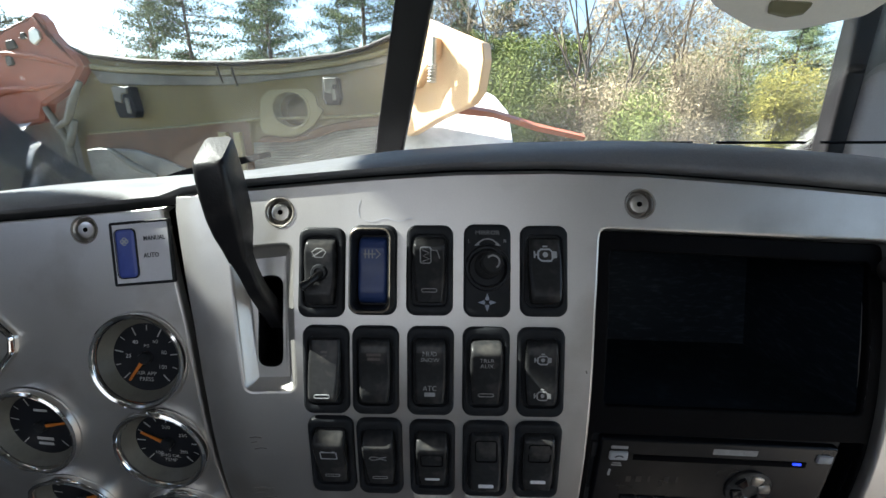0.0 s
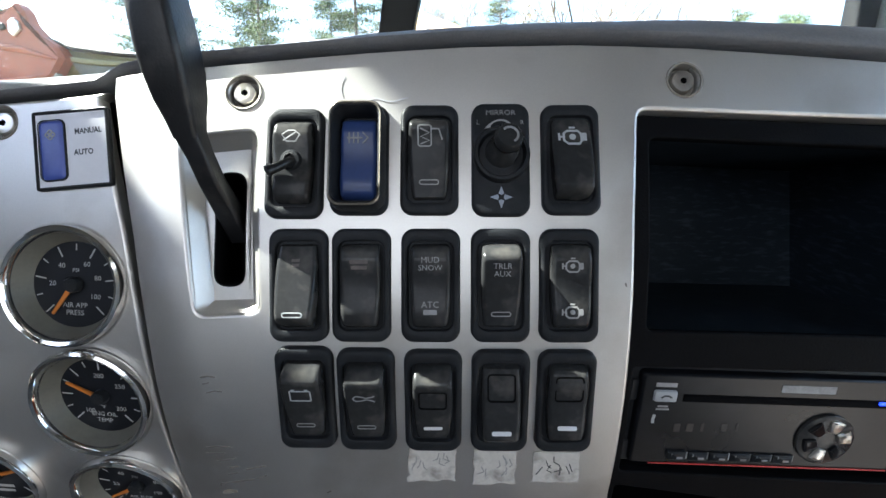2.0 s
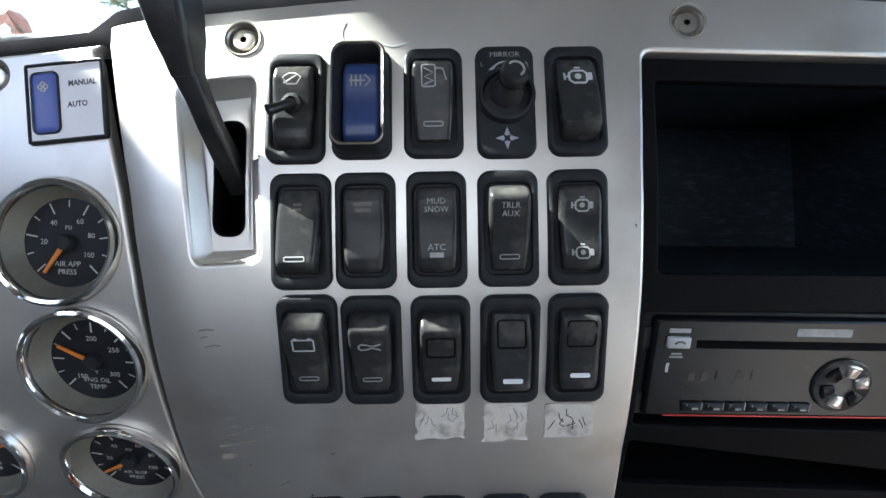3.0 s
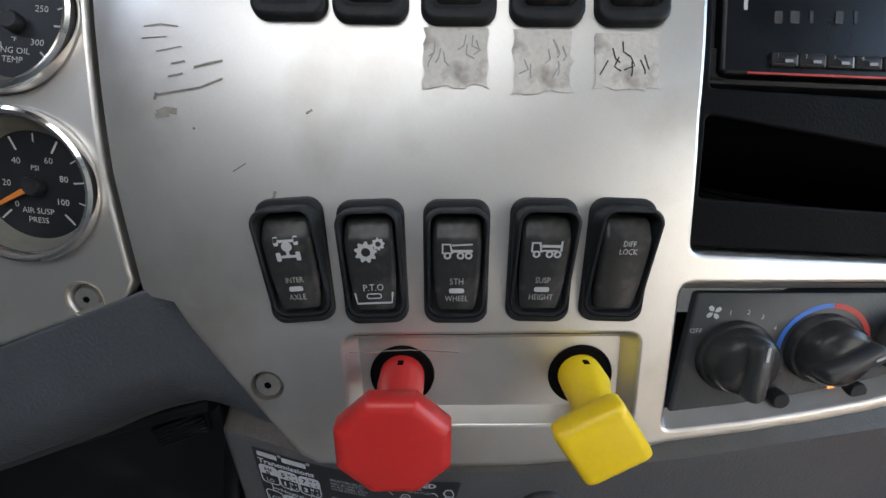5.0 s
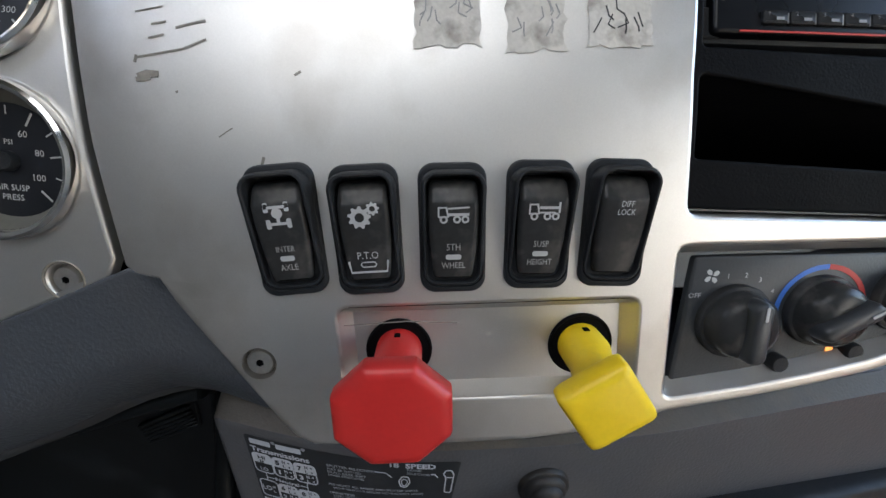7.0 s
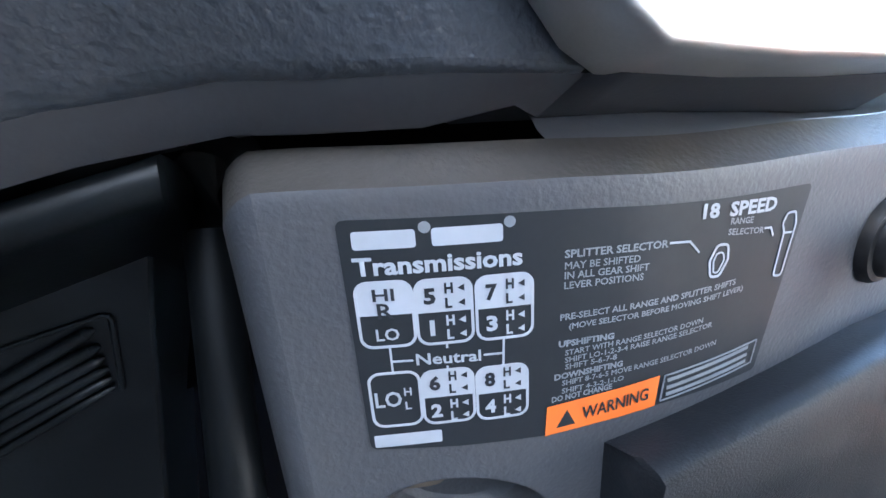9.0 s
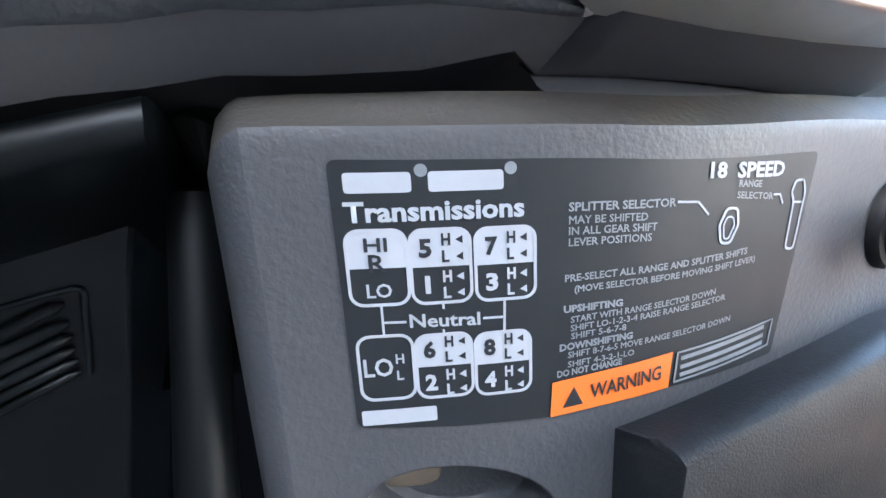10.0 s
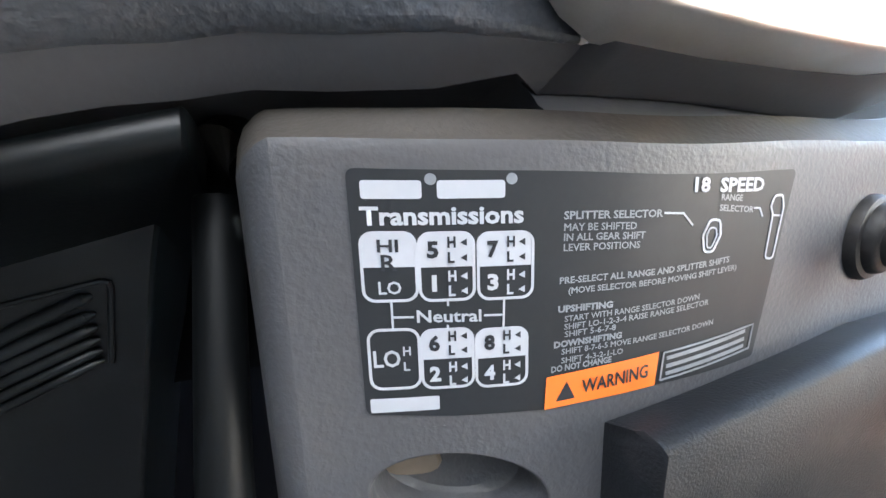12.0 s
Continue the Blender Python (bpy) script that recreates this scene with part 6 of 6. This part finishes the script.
gl.new(m2.outputs[0], gn["Material Output"].inputs["Surface"])
dusty = gm.copy()
dusty.name = "dusty_windscreen_glass"
dn = [n for n in dusty.node_tree.nodes if n.type == "MAP_RANGE"][0]
[n for n in dusty.node_tree.nodes if n.type == "TEX_NOISE"][0].inputs["Scale"].default_value = 230
dn.inputs["From Min"].default_value, dn.inputs["From Max"].default_value, dn.inputs["To Min"].default_value, dn.inputs["To Max"].default_value = 0.68, 0.73, 0.010, 0.20


def pane(name, a, b, c, d, label, mat):
    bm = bmesh.new()
    n = (Vector(b) - Vector(a)).cross(Vector(d) - Vector(a)).normalized() * .004
    loft(bm, [[Vector(p) for p in (a, b, c, d)], [Vector(p) + n for p in (a, b, c, d)]], True, True)
    ob = solid(name, bm, mat, label, "windscreen", kind="structure")
    ob.visible_shadow = False
    return ob


pane("window_1", (-.95, .60, -.12), (-.150, .66, -.06), (.150, .07, 1.03), (-.93, .03, 1.03), "dusty left windscreen pane", dusty)
pane("window_2", (-.130, .66, -.06), (.76, .64, -.06), (.70, .05, 1.03), (.190, .07, 1.03), "clean right windscreen pane", gm)

vs = thing("sun_visor", Matrix(), "cream sun visor folded up at the windscreen top", "sun visor")
board = rpoly([(.300, .330), (.351, .285), (.381, .273), (.408, .263), (.436, .259), (.463, .261), (.533, .274), (.560, .300), (.60, .44), (.30, .44)][::-1], .010, 4)
bm = bmesh.new()
loft(bm, [[(x, .40 + dy - .55 * (z - .26), z) for x, z in inset(board, d)] for dy, d in ((.012, .003), (.008, 0), (-.004, 0), (-.008, .004), (-.009, .012))], True, True)
part("board", bm, VISOR, vs)
tab = rpoly([(.409, .279), (.415, .266), (.440, .2615), (.459, .264), (.465, .276)], .004, 3)
bm = bmesh.new()
loft(bm, [[(x, .389 + dy - .55 * (z - .26), z) for x, z in inset(tab, d)] for dy, d in ((.004, 0), (0, 0), (-.003, .002))], False, True)
part("pull_tab", bm, HOOD_RIB, vs, "olive shaded pull tab")

mt = thing("device_mount", Matrix(), "black ball-joint device mount with an arm", "device mount")
mb = Vector((.2480, .005, .0640))
part("ball", moved(lathe([(.009 * math.cos(radians(a)), .009 * math.sin(radians(a))) for a in range(-90, 91, 12)], 24), Matrix.Translation(mb)), RUBBER, mt)
part("clamp", tube([mb + Vector((.004, 0, .002)), mb + Vector((.020, -.002, -.004)), mb + Vector((.05, 0, -.02))], [.007, .011, .011], 14), BLACK, mt)
part("base", tube([mb + Vector((.02, .0, -.02)), mb + Vector((.035, .02, -.05))], [.009, .014], 14), BLACK, mt)

# ---------------------------------------------------------------- raised hood
OUTWARD = Matrix.Translation((.021, -.187, 0)) @ Matrix.Rotation(radians(2.1), 4, 'Z') @ Matrix.Translation((-.012, .189, 0))
HOOD_STANDS = OUTWARD @ Matrix.Translation((.012, -.189, .137)) @ Matrix.Rotation(radians(0.95), 4, 'X') @ Matrix.Scale(.64, 4) @ Matrix.Translation((-.012, .186, -.142))
hood = thing("raised_hood", HOOD_STANDS, "raised orange truck hood seen from its olive fibreglass underside", "hood")


def slab(loop, y0, y1, mat, name, label="", r=.006, holes=()):
    bm = bmesh.new()
    if holes:
        edges = []
        for lp in [loop] + list(holes):
            a = [bm.verts.new((x, y0, z)) for x, z in lp]
            edges += [bm.edges.new((a[i - 1], a[i])) for i in range(len(a))]
        res = bmesh.ops.triangle_fill(bm, use_beauty=True, edges=edges)
        ext = bmesh.ops.extrude_face_region(bm, geom=[g for g in res["geom"] if isinstance(g, bmesh.types.BMFace)])
        for g in ext["geom"]:
            if isinstance(g, bmesh.types.BMVert):
                g.co.y = y1
    else:
        loft(bm, [[(x, y1, z) for x, z in loop], [(x, y0 + r, z) for x, z in loop], [(x, y0, z) for x, z in inset(loop, r)]], True, True)
    return part(name, bm, mat, hood, label)


RIM = [(-1.70, .46), (-1.633, .429), (-1.556, .401), (-1.355, .377), (-1.135, .370), (-.938, .369), (-.691, .380), (-.491, .403), (-.367, .431), (-.267, .472), (-.16, .53)]
BAND_TOP = [(-1.578, .368), (-1.459, .354), (-1.239, .344), (-1.030, .338), (-.955, .340), (-.744, .347), (-.493, .380), (-.331, .412), (-.16, .462)]
BAND_LOW = [(x - .003, z - .021) for x, z in BAND_TOP]
GROOVE_LOW = [(-1.55, .287), (-1.404, .277), (-1.041, .276), (-.953, .280), (-.750, .302), (-.498, .327), (-.322, .360), (-.16, .405)]
RIDGE = [(-1.663, .060), (-1.216, .092), (-.901, .125), (-.372, .141), (-.16, .150)]
slab([(-1.75, -.40), (-.16, -.40)] + [(x, z - .004) for x, z in RIM[::-1]], 1.80, 1.84, HOOD_IN, "underside", "olive fibreglass underside", holes=[circle(.076, 30, -.724, .168)])
part("edge_seal", tube([Vector((x, 1.79, z)) for x, z in RIM], .011, 10), HOOD_EDGE, hood, "dark rubber edge seal")
slab(BAND_LOW[:4] + BAND_TOP[:4][::-1], 1.782, 1.806, HOOD_RIB, "flange", "pale flange along the edge", r=.004)
slab([(-1.012, .318), (-.962, .320), (-.960, .342), (-1.010, .340)], 1.776, 1.806, HOOD_RIB, "flange_tab", r=.003)
slab(BAND_LOW[4:] + BAND_TOP[4:][::-1], 1.782, 1.806, HOOD_RIB, "flange", "pale flange along the edge", r=.004)
slab(GROOVE_LOW + [(x, z - .024) for x, z in BAND_TOP[::-1]], 1.791, 1.806, HOOD_GREY, "sealant_strip", "grey sealed strip below the flange", r=.003)
for x, z in ((-1.020, .305), (-.958, .290)):
    part("drain_crack", tube([(x, 1.780, z + .06), (x + .006, 1.780, z + .02), (x + .012, 1.784, z - .02)], .004, 6), HOOD_EDGE, hood)
part("ridge", tube([(x, 1.797, z) for x, z in RIDGE], .0075, 8), HOOD_RIB, hood, "tan moulded ridge")
slab(rpoly([(-1.663, .052), (-1.216, .084), (-.93, .112), (-.93, -.14), (-1.19, -.14), (-1.207, -.123), (-1.326, -.059), (-1.447, -.010), (-1.614, .002), (-1.690, -.006)], .006, 2), 1.786, 1.806, HOOD_BROWN, "lower_flange", "rusty brown lower flange")
for x0, x1 in ((-1.061, -1.022), (-.992, -.960)):
    slab([(x0, -.14), (x1, -.14), (x1, .068), (x0, .068)], 1.760, 1.790, HOOD_RIB, "stay", r=.004)
slab([(-.935, -.16), (-.20, -.16), (-.20, .100), (-.375, .089), (-.519, .072), (-.627, .038), (-.734, .019), (-.915, .018)], 1.784, 1.806, GRILLE, "mesh_panel", "grey ribbed mesh")
for k in range(11):
    dz = -.010 - .013 * k
    part("mesh_rib", tube([(x, 1.782, z + dz) for x, z in ((-.915, .018), (-.734, .019), (-.627, .036), (-.519, .068), (-.375, .086), (-.20, .098))], .0034, 5), HOOD_GREY, hood)
slab(rpoly([(-.90, .020), (-.734, .019), (-.627, .038), (-.519, .072), (-.375, .089), (-.17, .104), (-.17, .150), (-.373, .133), (-.516, .108), (-.609, .088), (-.664, .056), (-.731, .040), (-.86, .048)], .006, 2), 1.772, 1.800, HOOD_BROWN, "mesh_flange", "rusty brown flange over the mesh", r=.004)
slab(rpoly([(-.849, .218), (-.806, .255), (-.642, .260), (-.607, .230), (-.603, .185), (-.575, .167), (-.626, .098), (-.690, .056), (-.783, .046), (-.859, .062), (-.871, .104)], .022, 3), 1.776, 1.794, HOOD_RIB, "opening_pad", holes=[circle(.090, 30, -.724, .168)])
bm = bmesh.new()
loft(bm, [[(x, y, z) for x, z in circle(r, 30, -.724, .168)] for r, y in ((.092, 1.795), (.091, 1.777), (.088, 1.774), (.078, 1.776), (.075, 1.800), (.074, 1.86))], False, False)
part("opening_rim", bm, HOOD_RIB, hood)
part("light_behind", moved(lathe([(.074, 0), (.06, .05)], 24, cap1=True), pose(-.724, 1.86, .168, -90)), HOOD_IN, hood)
for x0, x1, z0, z1 in ((-1.482, -1.392, .134, .270), (-.567, -.488, .188, .306)):
    slab(rpoly([(x0, z0 + .03), (x0 + .012, z0), (x1 - .012, z0), (x1, z0 + .03), (x1 - .006, z1), (x0 + .006, z1)], .006, 2), 1.745, 1.80, SEAL, "hinge_bracket", "dark hinge bracket")
    slab(rpoly([(x0 + .014, z1 - .062), (x0 + .044, z1 - .072), (x0 + .050, z1 - .034), (x1 - .012, z1 - .030), (x1 - .014, z1 - .004), (x0 + .014, z1 - .004)], .004, 2), 1.735, 1.748, HOOD_GREY, "hinge_plate", "worn dusty hinge plate", r=.003)
    slab(rpoly([(x1 - .034, z0 + .02), (x1 - .018, z0 + .02), (x1 - .018, z1 - .05), (x1 - .034, z1 - .05)], .004, 2), 1.738, 1.748, HOOD_GREY, "hinge_arm", r=.002)
slab([(-2.6, -.40), (-1.60, -.40), (-1.58, .30), (-2.6, .22)], 1.83, 1.86, HOOD_GREY, "inner_fender", "grey dusty inner fender")
slab(rpoly([(-1.690, -.40), (-1.05, -.40), (-1.19, -.155), (-1.231, -.112), (-1.326, -.062), (-1.447, -.014), (-1.614, -.002), (-1.681, -.010)], .012, 2), 1.770, 1.80, GRILLE, "grey_liner", "crumpled grey liner")
for k, path in enumerate((((-1.793, .184), (-1.757, .095), (-1.735, .03), (-1.750, -.107), (-1.72, -.22)), ((-1.672, .125), (-1.700, .070), (-1.732, .002), (-1.728, -.107)), ((-1.60, .290), (-1.66, .20), (-1.70, .12), (-1.757, .095)), ((-1.54, -.01), (-1.46, -.08), (-1.36, -.14)))):
    part("hose", tube([(x, 1.755 - .006 * k, z) for x, z in path], [.012, .017, .015, .012, .011][:len(path)], 10), HOOD_GREY, hood, "grey dusty hose")
# fender side in body colour
left = rpoly([(-2.6, .20), (-1.937, .460), (-1.850, .505), (-1.781, .533), (-1.757, .536), (-1.710, .571), (-1.685, .538), (-1.676, .489), (-1.640, .440), (-1.589, .405), (-1.569, .354), (-1.626, .282), (-1.700, .240), (-1.777, .197), (-1.813, .121), (-2.073, .070), (-2.6, .0)][::-1], .010, 3)
slab(left, 1.74, 1.80, HOOD_OUT, "left_fender", "weathered red-orange fender side", r=.014)
slab(rpoly([(-1.752, .452), (-1.735, .434), (-1.700, .462), (-1.700, .490), (-1.722, .506), (-1.745, .492)], .008, 2), 1.730, 1.745, STEEL, "fender_reinforcement", "bare worn patch", r=.004)
for x0, z0, w, h in ((-1.86, .415, .050, .046), (-1.79, .455, .030, .034), (-1.88, .350, .035, .06)):
    slab(rpoly([(x0, z0), (x0 + w, z0 + .01), (x0 + w * .8, z0 + h), (x0 + .006, z0 + h * .8)], .008, 2), 1.731, 1.745, HOOD_EDGE, "fender_hole", "dark gap in the fender", r=.003)
part("fender_crease", tube([(-1.99, 1.742, .395), (-1.86, 1.736, .405), (-1.72, 1.736, .385), (-1.60, 1.742, .350)], [.006, .012, .014, .006], 8), HOOD_OUT, hood)
part("fender_crease", tube([(-2.05, 1.742, .20), (-1.92, 1.734, .255), (-1.80, 1.734, .26), (-1.66, 1.742, .285)], [.006, .014, .012, .006], 8), HOOD_OUT, hood)
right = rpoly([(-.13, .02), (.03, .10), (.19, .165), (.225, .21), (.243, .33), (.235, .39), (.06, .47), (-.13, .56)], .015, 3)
slab(right, 1.74, 1.80, HOOD_SUN, "right_fender", "orange fender side, sunlight put into its paler colour")
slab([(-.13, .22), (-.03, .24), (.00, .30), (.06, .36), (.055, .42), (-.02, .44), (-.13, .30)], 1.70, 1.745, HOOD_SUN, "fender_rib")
part("latch_rod", tube([(.055, 1.69, .42), (.05, 1.69, .33), (.04, 1.69, .25)], [.010, .012, .014], 10), STEEL, hood)
for i in range(6):
    part("latch_spring_coil", moved(lathe([(.016, -.004), (.020, 0), (.016, .004)], 14), pose(.042 + .001 * i, 1.69, .255 + .012 * i)), STEEL, hood)
slab(rpoly([(-.16, -.10), (.36, -.10), (.36, .06), (.30, .115), (.16, .165), (.05, .185), (-.06, .170), (-.16, .12)], .03, 3), 1.62, 1.70, FOIL, "wheel_liner", "grey-white crumpled liner")
bm = bmesh.new()
loft(bm, [[(.05, 1.66, .195), (.25, 1.66, .165), (.45, 1.66, .105), (.66, 1.66, .058)], [(.05, 1.62, .180), (.25, 1.62, .150), (.45, 1.62, .092), (.66, 1.62, .048)], [(.05, 1.64, .150), (.25, 1.64, .130), (.45, 1.64, .070), (.66, 1.64, .030)]], closed=False)
part("fender_lip", bm, HOOD_OUT, hood, "orange fender lip")
bm = bmesh.new()
loft(bm, [[(x + .10 * v, 1.70 - .07 * math.sin(3.1 * v) + .02 * noise.noise(Vector((x * 7, v * 5, 2))), -.24 + .32 * v + .16 * (x + 2.15) * v + .03 * noise.noise(Vector((x * 5, v * 4, 0)))) for x in np.linspace(-2.20, -1.92, 14)] for v in np.linspace(0, 1, 12)], closed=False)
part("bay_cover", bm, ENGINE, hood, "rumpled blue-grey engine bay cover", 60)

RIGHT_SIDE = ("right_fender", "fender_rib", "latch_rod", "latch_spring_coil", "wheel_liner", "fender_lip")
for piece in hood.children:
    if not piece.name.startswith(RIGHT_SIDE):
        piece.data.transform(Matrix.Translation((.069, 0, 0)) @ Matrix.Scale(1.05, 4, (1, 0, 0)))

for piece in hood.children:
    if piece.name.startswith(("right_fender", "fender_rib", "latch")):
        piece.data.transform(Matrix.Translation((-.13, 1.77, 0)) @ Matrix.Rotation(radians(-35), 4, 'Z') @ Matrix.Scale(1.10, 4, (1, 0, 0)) @ Matrix.Translation((.13, -1.77, .02)))
    if piece.name.startswith("wheel_liner"):
        piece.data.transform(Matrix.Translation((0, 1.62, -.08)) @ Matrix.Rotation(radians(-50), 4, 'X') @ Matrix.Scale(2.3, 4, (0, 0, 1)) @ Matrix.Translation((0, -1.62, .10)))

# ---------------------------------------------------------------- ground and trees
bm = bmesh.new()
loft(bm, [[(x, y, -2.35 + .25 * noise.noise(Vector((x * .05, y * .05, 0)))) for x in np.linspace(-400, 400, 60)] for y in list(np.linspace(-60, 60, 25)) + [90, 150, 300, 600]], closed=False)
solid("ground", bm, GROUND, "leaf-littered ground at the wood's edge", "ground", kind="structure")
rng = random.Random(11)


def leaf_cloud(bm, c, r, n, size, flat=0.7):
    for _ in range(n):
        d = Vector((rng.gauss(0, 1), rng.gauss(0, 1), rng.gauss(0, flat)))
        p = Vector(c) + d * r * .5
        a = Vector((rng.uniform(-1, 1), rng.uniform(-1, 1), rng.uniform(-1, 1))).normalized()
        b = a.orthogonal().normalized()
        s = size * rng.uniform(.6, 1.3)
        bm.faces.new([bm.verts.new(p + q) for q in (a * s, b * s * .5, -a * s, -b * s * .5)])


def pine(x, y, h, spread, lean=0.0):
    z0 = -2.4
    t = thing("pine_tree", OUTWARD @ pose(x, y, z0), "tall green pine tree with open layered branches", "tree", "pines at the wood's edge")
    part("trunk", tube([(0, 0, 0), (lean * .3, 0, h * .3), (lean * .6, 0, h * .65), (lean, 0, h)], [h * .009, h * .0075, h * .005, h * .0015], 8), BARK, t)
    tw, lf = bmesh.new(), bmesh.new()
    k = int(h * 4.2)
    for i in range(k):
        f = .18 + .80 * i / k
        z = h * f
        length = spread * 1.25 * (1 - f) ** .75 * rng.uniform(.55, 1.15) + .25
        a = rng.uniform(0, 6.283)
        up = rng.uniform(-.05, .35)
        d = Vector((math.cos(a), math.sin(a), up))
        base = Vector((lean * f, 0, z))
        tube([base, base + d * length * .6, base + d * length + Vector((0, 0, .1))], [.035, .022, .008], 5, tw)
        for j in range(7):
            g = .25 + .75 * j / 6
            leaf_cloud(lf, base + d * length * g, .30 + .42 * (1 - abs(g - .6)), 64, .058, .40)
    part("limbs", tw, BARK, t)
    part("crown", lf, PINE, t)
    return t


def bare_tree(x, y, h, seed):
    r2 = random.Random(seed)
    t = thing("bare_tree", OUTWARD @ pose(x, y, -2.4), "leafless hardwood tree with fine spreading twigs", "tree", "bare trees at the wood's edge")
    bm, tw = bmesh.new(), bmesh.new()

    def grow(p, d, length, r, level):
        mid = p + d * length * .5 + Vector((r2.uniform(-1, 1), r2.uniform(-1, 1), r2.uniform(-.5, .8))) * length * .07
        end = p + d * length + Vector((r2.uniform(-1, 1), r2.uniform(-1, 1), r2.uniform(-.2, 1))) * length * .1
        tube([p, mid, end], [r, r * .8, r * .6], 6 if level < 2 else 4, bm if level < 2 else tw, False)
        if level < 5:
            for _ in range(3 if level else 4):
                nd = (d + Vector((r2.uniform(-1, 1), r2.uniform(-1, 1), r2.uniform(-.4, .8))) * .75).normalized()
                grow(p.lerp(end, r2.uniform(.5, 1)), nd, length * r2.uniform(.5, .75), r * .52, level + 1)
    grow(Vector((0, 0, 0)), Vector((r2.uniform(-.2, .2), 0, 1)).normalized(), h * .42, h * .008, 0)
    part("trunk", bm, BARK, t)
    part("twigs", tw, TWIG, t)
    return t


def bush(x, y, w, h, mat, label, n=26):
    t = thing("bush", OUTWARD @ pose(x, y, -2.4), label, "bush", "undergrowth at the wood's edge")
    tw, lf = bmesh.new(), bmesh.new()
    for i in range(n):
        a, e = rng.uniform(0, 6.283), rng.uniform(.15, 1.0)
        tip = Vector((math.cos(a) * w * .5 * rng.uniform(.2, 1), math.sin(a) * w * .4 * rng.uniform(.2, 1), h * e))
        tube([(tip.x * .2, tip.y * .2, 0), tip * .6, tip], [.025, .015, .006], 4, tw)
        leaf_cloud(lf, tip, w * .22, 300, .054, .8)
        leaf_cloud(lf, tip * .75, w * .22, 240, .054, .8)
        leaf_cloud(lf, tip * .4, w * .24, 140, .054, .8)
    part("stems", tw, TWIG, t)
    part("leaves", lf, mat, t)
    return t


for x, y, h, s in ((-24, 24, 11, 3.0), (-19.5, 30, 16, 3.4), (-15, 26, 15, 3.2), (-12.5, 31, 18, 3.3), (-9.5, 24, 15, 3.0), (-6.6, 29, 13, 2.6), (-4.4, 25, 17, 3.0), (-2.2, 31, 14, 3.0), (1.5, 34, 12, 3.0), (6, 36, 15, 3.2),
                   (22.0, 31, 12.0, 3.0), (25.0, 30, 11.5, 2.6), (28.5, 33, 12.5, 2.8), (32, 30, 11, 2.6)):
    pine(x, y, h, s, rng.uniform(-.3, .3))
for i, (x, y, h) in enumerate(((-17, 28, 10), (-7.5, 27, 10), (4.0, 25, 14), (7.5, 22, 15), (10.5, 24, 14), (13.5, 23, 13), (16.5, 26, 12), (19.0, 27, 11), (9, 29, 15), (2.0, 28, 13))):
    bare_tree(x, y, h, 30 + i)
for x, y, w, h, mat, label in ((2.6, 20, 4.2, 5.6, BUSH, "light green leafy bush at the wood's edge"), (5.0, 22, 4.5, 4.6, BUSH, "light green leafy bush at the wood's edge"), (9.2, 19, 3.2, 3.6, BUSH, "light green leafy bush at the wood's edge"), (7.2, 21, 4.2, 4.2, DRY, "dry brown brush with bare stems"),
                               (11.2, 21, 4.0, 4.4, DRY, "dry brown brush with bare stems"), (13.6, 22, 4.0, 6.0, DRY, "dry brown brush with bare stems"), (15.4, 24, 4.4, 8.0, DRY, "dry brown brush with bare stems"), (16.5, 20, 3.2, 5.0, AUTUMN, "yellow autumn bush in sunlight"), (19.2, 21, 3.6, 4.8, AUTUMN, "yellow autumn bush in sunlight"),
                               (18.2, 24, 4.0, 7.0, BUSH, "light green leafy bush at the wood's edge"), (22.0, 21, 4.0, 5.2, DRY, "dry brown brush with bare stems"), (-3.0, 23, 5.0, 4.5, BUSH, "light green leafy bush at the wood's edge"), (-8.5, 24, 5.0, 4.6, BUSH, "light green leafy bush at the wood's edge"),
                               (-14, 25, 5.0, 4.5, BUSH, "light green leafy bush at the wood's edge"), (-20, 25, 5.0, 4.5, BUSH, "light green leafy bush at the wood's edge"), (12.0, 27, 6.0, 7.0, DRY, "dry brown brush with bare stems")):
    bush(x, y, w, h, mat, label)


def far_woods(name, spans, mat, label, size, seed):
    r3 = random.Random(seed)
    bm = bmesh.new()
    for x0, x1, y, top, n in spans:
        for _ in range(n):
            x = r3.uniform(x0, x1)
            edge = top * (.72 + .28 * noise.noise(Vector((x * .35, y, seed))) + .12 * noise.noise(Vector((x * 1.7, y, seed))))
            p = Vector((x, y + r3.uniform(-1.5, 1.5), -2.4 + (edge + 2.4) * r3.random() ** .85))
            a = Vector((r3.uniform(-1, 1), r3.uniform(-1, 1), r3.uniform(-1, 1))).normalized()
            b = a.orthogonal().normalized()
            s = size * r3.uniform(.5, 1.3)
            bm.faces.new([bm.verts.new(p + q) for q in (a * s, b * s * .45, -a * s, -b * s * .45)])
    return solid(name, bm, mat, label, "woods", kind="stuff")


far_woods("far_woods", [(-45, -3, 38, 8.0, 30000), (-3, 22, 36, 13.0, 80000), (22, 50, 38, 8.0, 20000)], DRY, "dense brown and grey far wood", .115, 3)
far_woods("far_evergreens", [(-45, -3, 37, 5.0, 22000), (-3, 10, 33, 8.5, 48000), (10, 22, 34, 6.5, 32000), (22, 50, 36, 9.0, 36000)], BUSH, "green far undergrowth and young pines", .105, 5)
